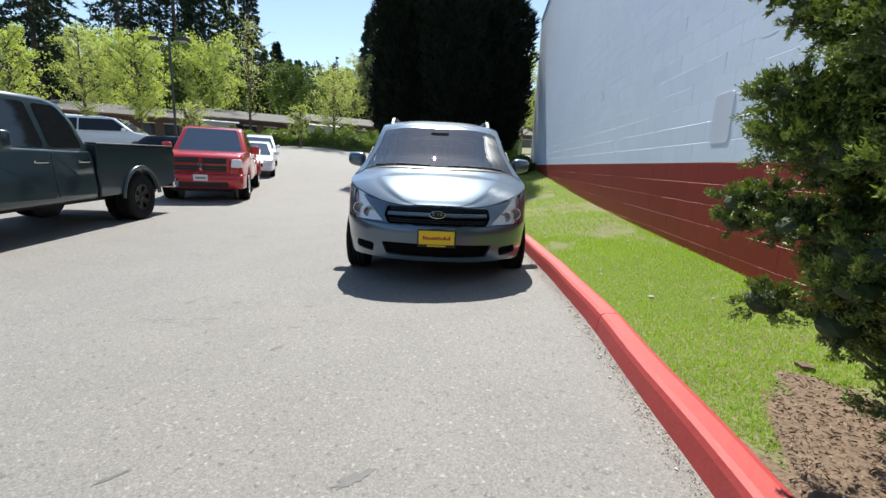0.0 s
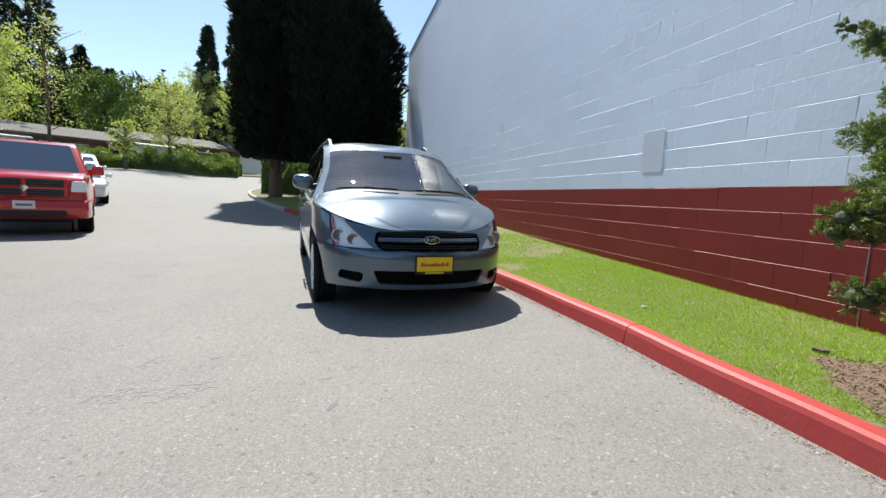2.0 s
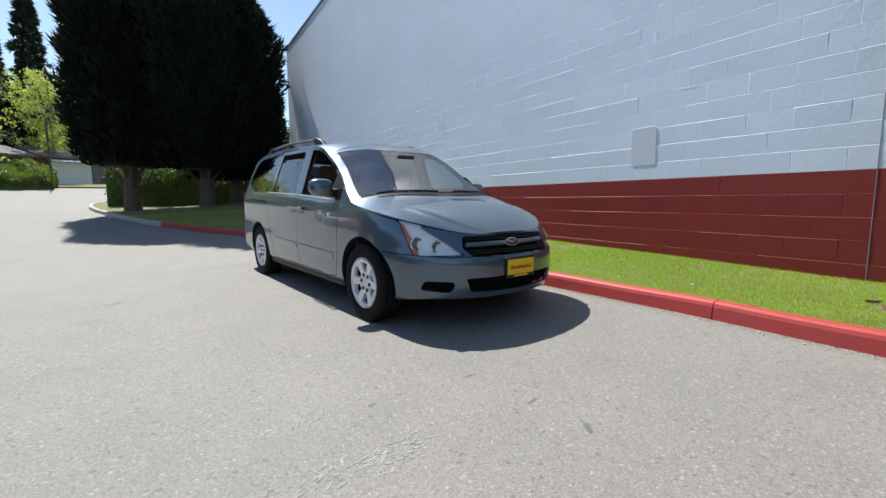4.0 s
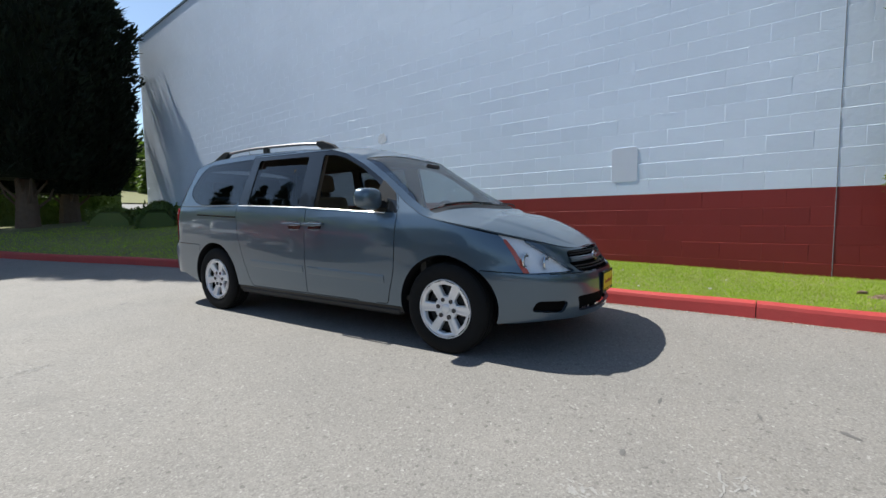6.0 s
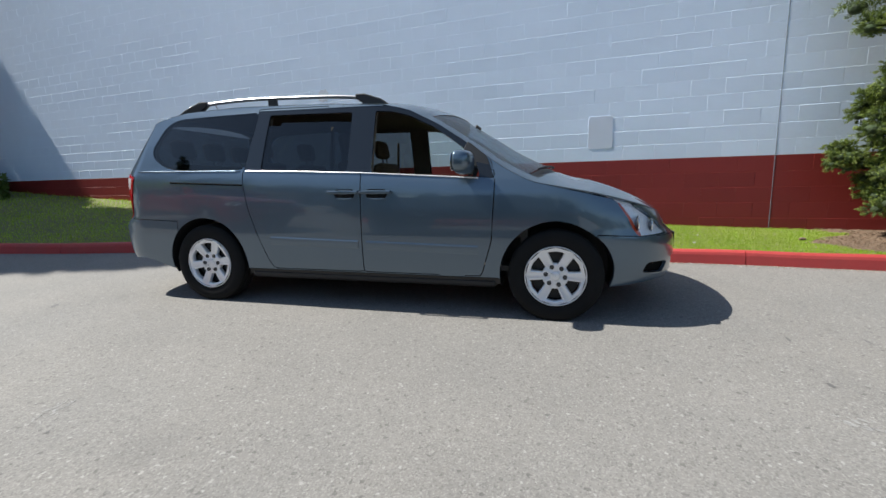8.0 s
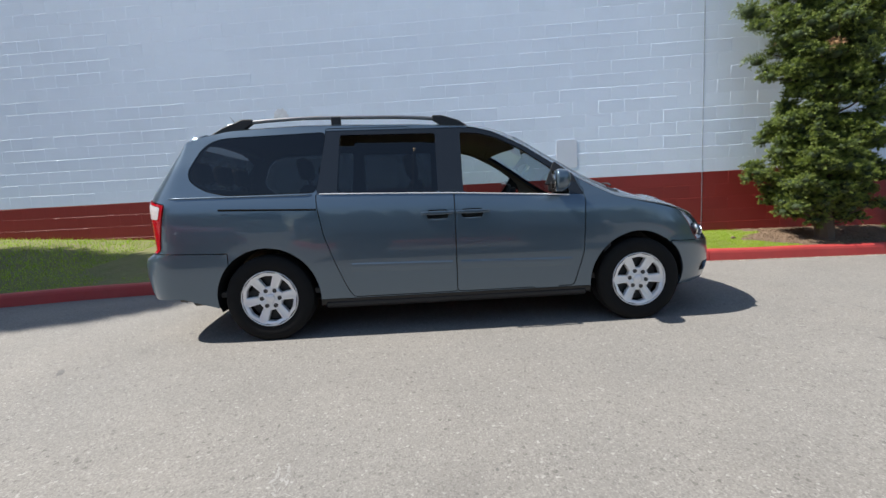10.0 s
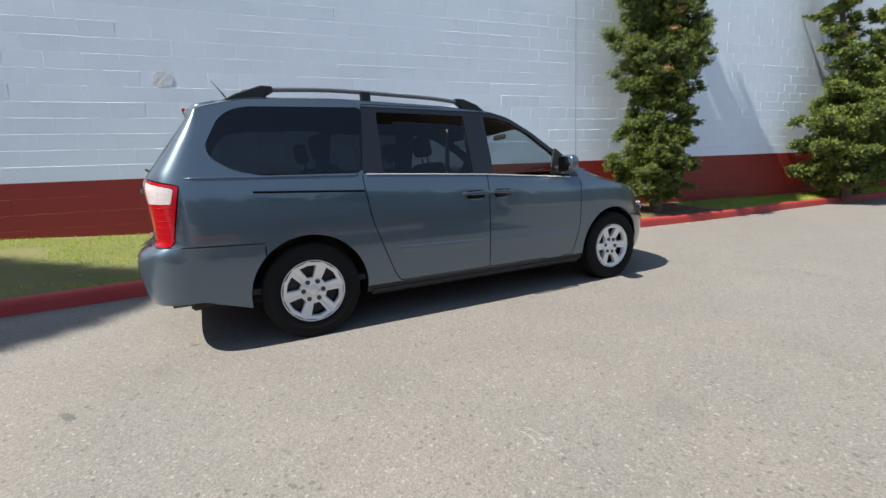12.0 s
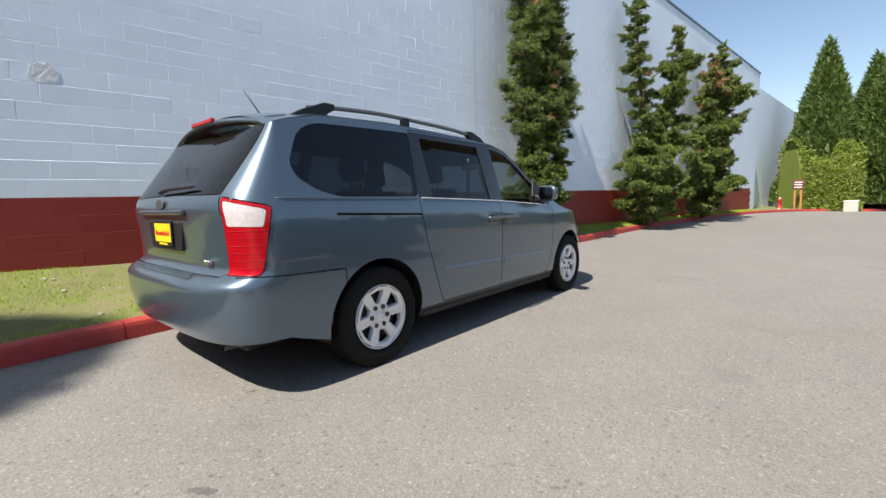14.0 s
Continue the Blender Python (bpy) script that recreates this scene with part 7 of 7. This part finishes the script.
car(parked(-20.5, 49.0, 10), M_CARBLACK, "dark car parked in front of the far houses", "sedan", 4.6, 1.42, 1.3, 0.8, "car")

# the island beside the parked trucks
isl = [(-8.6, 3.0), (-8.75, 6.0), (-9.0, 8.6), (-9.6, 10.0), (-11.2, 10.8), (-13.5, 10.6)]
il = smooth_line(isl, 0.3)
side_kerb = thing("side_kerb", Matrix(), "red-painted kerb of the planted island behind the trucks", "kerb", kind="structure")
inorm = []
for i, p in enumerate(il):
    d = il[min(i + 1, len(il) - 1)] - il[max(i - 1, 0)]
    inorm.append(Vector((-d.y, d.x)).normalized())
for k in range(0, len(il) - 9, 8):
    part("kerb_segment", kerb_segment(il[k:k + 9], inorm[k:k + 9], True), M_KERB, side_kerb)
bm = bmesh.new()
ring = [bm.verts.new((p.x + q.x * 0.14, p.y + q.y * 0.14, ground(p.x, p.y) + 0.13)) for p, q in zip(il, inorm)]
far_v = [bm.verts.new((-16.0, p.y if p.y < 10 else 10.0, ground(-16, p.y) + 0.14)) for p in il]
for i in range(len(il) - 1):
    bm.faces.new((ring[i], ring[i + 1], far_v[i + 1], far_v[i]))
tagged(link("island_lawn", bm, M_LAWN), "grass of the planted island behind the trucks", "lawn", kind="structure")

# ---- far houses ----


def house(x, y, yaw_deg, L, D, seed):
    """A low terraced house: brick walls, a long shingle roof with eaves, garage doors, windows and awnings."""
    r = random.Random(seed)
    hs = thing("house", pose(x, y, ground(x, y) - 0.1, 0, 0, yaw_deg), "low brown-brick terrace house with a long grey roof", "house", "terrace houses beyond the lot")
    h = 2.5
    part("wall", box(0, L, 0, D, 0, h), M_BRICK, hs)
    part("roof", prism([(-0.7, h - 0.05), (-0.7, h + 0.10), (D / 2, h + 1.25), (D + 0.7, h + 0.10), (D + 0.7, h - 0.05)], -0.15, L + 0.15, "X"), M_ROOF, hs)
    part("fascia", box(-0.15, L + 0.15, -0.74, -0.70, h - 0.10, h + 0.10), M_BRICK, hs)
    g0 = r.uniform(0.6, 1.2)
    gd = part("garage_door", box(g0, g0 + 3.2, -0.05, 0.02, 0.0, 2.1), M_WHITE, hs, "white garage door")
    for k in range(4):
        part("door_panel", box(g0 + 0.05, g0 + 3.15, -0.07, -0.045, 0.05 + k * 0.52, 0.53 + k * 0.52, 0.01), M_WHITE, gd)
    x0 = g0 + 4.0
    while x0 < L - 1.6:
        wn_ = part("window", box(x0, x0 + 1.2, -0.03, 0.03, 0.9, 2.0), M_WIN, hs, "dark window")
        part("window_frame", box(x0 - 0.06, x0 + 1.26, -0.05, -0.028, 2.0, 2.08), M_WHITE, wn_)
        part("window_sill", box(x0 - 0.06, x0 + 1.26, -0.08, -0.028, 0.84, 0.90), M_WHITE, wn_)
        x0 += 2.0
    if r.random() < 0.75:
        part("awning", prism([(-1.3, 2.05), (-1.3, 2.15), (0.0, 2.42), (0.0, 2.32)], g0 - 0.2, g0 + 3.4, "X"), M_WHITE, hs, "white awning")
    part("entrance_door", box(g0 + 3.35, g0 + 3.95, -0.03, 0.02, 0.0, 2.0), M_WIN, hs)
    return hs


hx, hy = -48.0, 30.5
for k, (ln, yw) in enumerate(((10.5, 33), (10.5, 35), (10.5, 38), (10.0, 40), (10.5, 28), (11.0, 22))):
    house(hx, hy, yw, ln, 8.0, 40 + k)
    hx += (ln + 0.4) * math.cos(radians(yw))
    hy += (ln + 0.4) * math.sin(radians(yw))

# ---- lamp post, post by the hedge, sign, hydrant, box ----
lamp_post = thing("street_lamp", pose(-23.3, 32.0, ground(-23.3, 32.0)), "tall dark parking-lot lamp post with two box heads", "street lamp")
part("pole", tube([(0, 0, -0.2), (0, 0, 7.6)], [0.09, 0.07], 10), M_POLE, lamp_post)
part("cross_arm", tube([(-0.9, 0, 7.5), (0.9, 0, 7.5)], 0.04, 8), M_POLE, lamp_post)
for sx in (-1, 1):
    head = part("lamp_head", box(sx * 1.05 - 0.38, sx * 1.05 + 0.38, -0.25, 0.25, 7.28, 7.55, 0.04), M_POLE, lamp_post, "dark box lamp head")
    part("lens", box(sx * 1.05 - 0.30, sx * 1.05 + 0.30, -0.2, 0.2, 7.262, 7.278), M_WHITELENS, head)
post = thing("utility_post", pose(-10.6, 45.2, ground(-10.6, 45.2)), "slim dark post standing in front of the hedge", "post")
part("pole", tube([(0, 0, -0.2), (0, 0, 5.2)], 0.06, 8), M_POLE, post)
M_WOOD = mat("stained_timber", (0.36, 0.17, 0.06), rough=0.8, vary=0.2, scale=6, bump=0.004, bscale=20)
M_SIGN = mat("brown_sign_paint", (0.13, 0.045, 0.03), rough=0.6, vary=0.1)
sign = thing("wooden_sign", pose(0.15, -25.2, ground(0.15, -25.2) + 0.1), "small brown sign on two timber posts at the kerb", "sign")
for dx in (-0.16, 0.16):
    part("post", box(dx - 0.06, dx + 0.06, -0.06, 0.06, -0.3, 1.45, 0.01), M_WOOD, sign)
sb = part("board", box(-0.30, 0.30, 0.062, 0.10, 1.30, 1.95, 0.02), M_SIGN, sign)
for k in range(3):
    part("bar", box(-0.2, 0.2, 0.10, 0.104, 1.42 + 0.16 * k, 1.47 + 0.16 * k), M_WHITE, sb)
hyd = thing("hydrant", pose(0.95, -24.4, ground(0.95, -24.4) + 0.12), "short red and white fire hydrant beside the kerb", "hydrant")
part("barrel", lathe([(0, 0.14), (0.05, 0.14), (0.06, 0.10), (0.50, 0.10), (0.52, 0.13), (0.58, 0.13), (0.66, 0.09), (0.70, 0.03)], 16, "Z"), M_CARRED, hyd, smooth=True)
part("outlet", lathe([(-0.2, 0.05), (0.2, 0.05)], 12, "Y"), M_WHITE, hyd)
part("cap", lathe([(0.70, 0.04), (0.78, 0.035)], 8, "Z"), M_WHITE, hyd)
ub = thing("utility_box", pose(-2.3, -27.0, ground(-2.3, -27.0) + 0.1), "pale utility box in front of the hedge", "utility box")
part("case", box(-0.35, 0.35, -0.25, 0.25, -0.1, 0.55, 0.03, 2), M_STONE, ub)
part("lid", box(-0.38, 0.38, -0.28, 0.28, 0.55, 0.62, 0.02), M_WHITE, ub)

# ---- marks on the asphalt ----


def stain(x, y, rx, ry, yaw_deg, material, seed, label, name="tar_patch"):
    """A thin ragged mark lying on the asphalt."""
    r = random.Random(seed)
    n = 22
    bm = bmesh.new()
    vs = []
    cyw, syw = math.cos(radians(yaw_deg)), math.sin(radians(yaw_deg))
    for k in range(n):
        q = r.uniform(0.55, 1.1)
        a, b = rx * q * math.cos(k * math.tau / n), ry * q * math.sin(k * math.tau / n)
        px, py = x + a * cyw - b * syw, y + a * syw + b * cyw
        vs.append(bm.verts.new((px, py, ground(px, py) + 0.0016)))
    c = bm.verts.new((x, y, ground(x, y) + 0.002))
    for k in range(n):
        bm.faces.new((c, vs[k], vs[(k + 1) % n]))
    tagged(link(name, bm, material), label, "stain")


for k, (x, y, rx, ry, yw) in enumerate(((-2.36, 4.855, 0.035, 0.016, 20), (-1.97, 10.127, 0.035, 0.014, 80), (-3.95, 8.31, 0.016, 0.010, 0), (-1.61, 4.05, 0.05, 0.02, 60), (-0.77, 3.0, 0.10, 0.03, 40), (-1.64, 4.39, 0.045, 0.010, 15),
                                        (-1.735, 4.836, 0.05, 0.010, 5), (-1.685, 2.9, 0.07, 0.012, 50), (-2.73, 10.58, 0.07, 0.03, 35), (-3.756, 7.607, 0.014, 0.008, 0))):
    stain(x, y, rx, ry, yw, M_DARK, 60 + k, "small dark tar patch on the asphalt")


def scuff(x, y, rx, ry, yaw_deg, seed, n=26):
    """A worn pale patch: many thin slivers lying on the asphalt, in one piece."""
    r = random.Random(seed)
    bm = bmesh.new()
    cyw, syw = math.cos(radians(yaw_deg)), math.sin(radians(yaw_deg))
    for k in range(n):
        a, b = r.gauss(0, 0.45) * rx, r.gauss(0, 0.45) * ry
        ln, wd, tilt = r.uniform(0.02, 0.09) * rx * 3, r.uniform(0.003, 0.009), r.gauss(0, 0.5)
        ring = []
        for q in range(7):
            t = q * math.tau / 7
            u, v = ln * math.cos(t) * r.uniform(0.6, 1.1), wd * math.sin(t) * r.uniform(0.5, 1.2)
            u, v = a + u * math.cos(tilt) - v * math.sin(tilt), b + u * math.sin(tilt) + v * math.cos(tilt)
            px, py = x + u * cyw - v * syw, y + u * syw + v * cyw
            ring.append(bm.verts.new((px, py, ground(px, py) + 0.0014 + 0.00002 * k)))
        bm.faces.new(ring)
    tagged(link("scuff", bm, M_PALE), "pale worn scuff on the grey asphalt", "stain", kind="stuff")


for k, (x, y, rx, ry, yw) in enumerate(((-2.50, 4.43, 0.20, 0.10, 20), (-2.42, 4.36, 0.16, 0.06, 10), (-2.72, 4.90, 0.14, 0.06, 70), (-2.75, 4.45, 0.16, 0.07, 40), (-3.82, 8.5, 0.12, 0.05, 20))):
    scuff(x, y, rx, ry, yw, 300 + k)
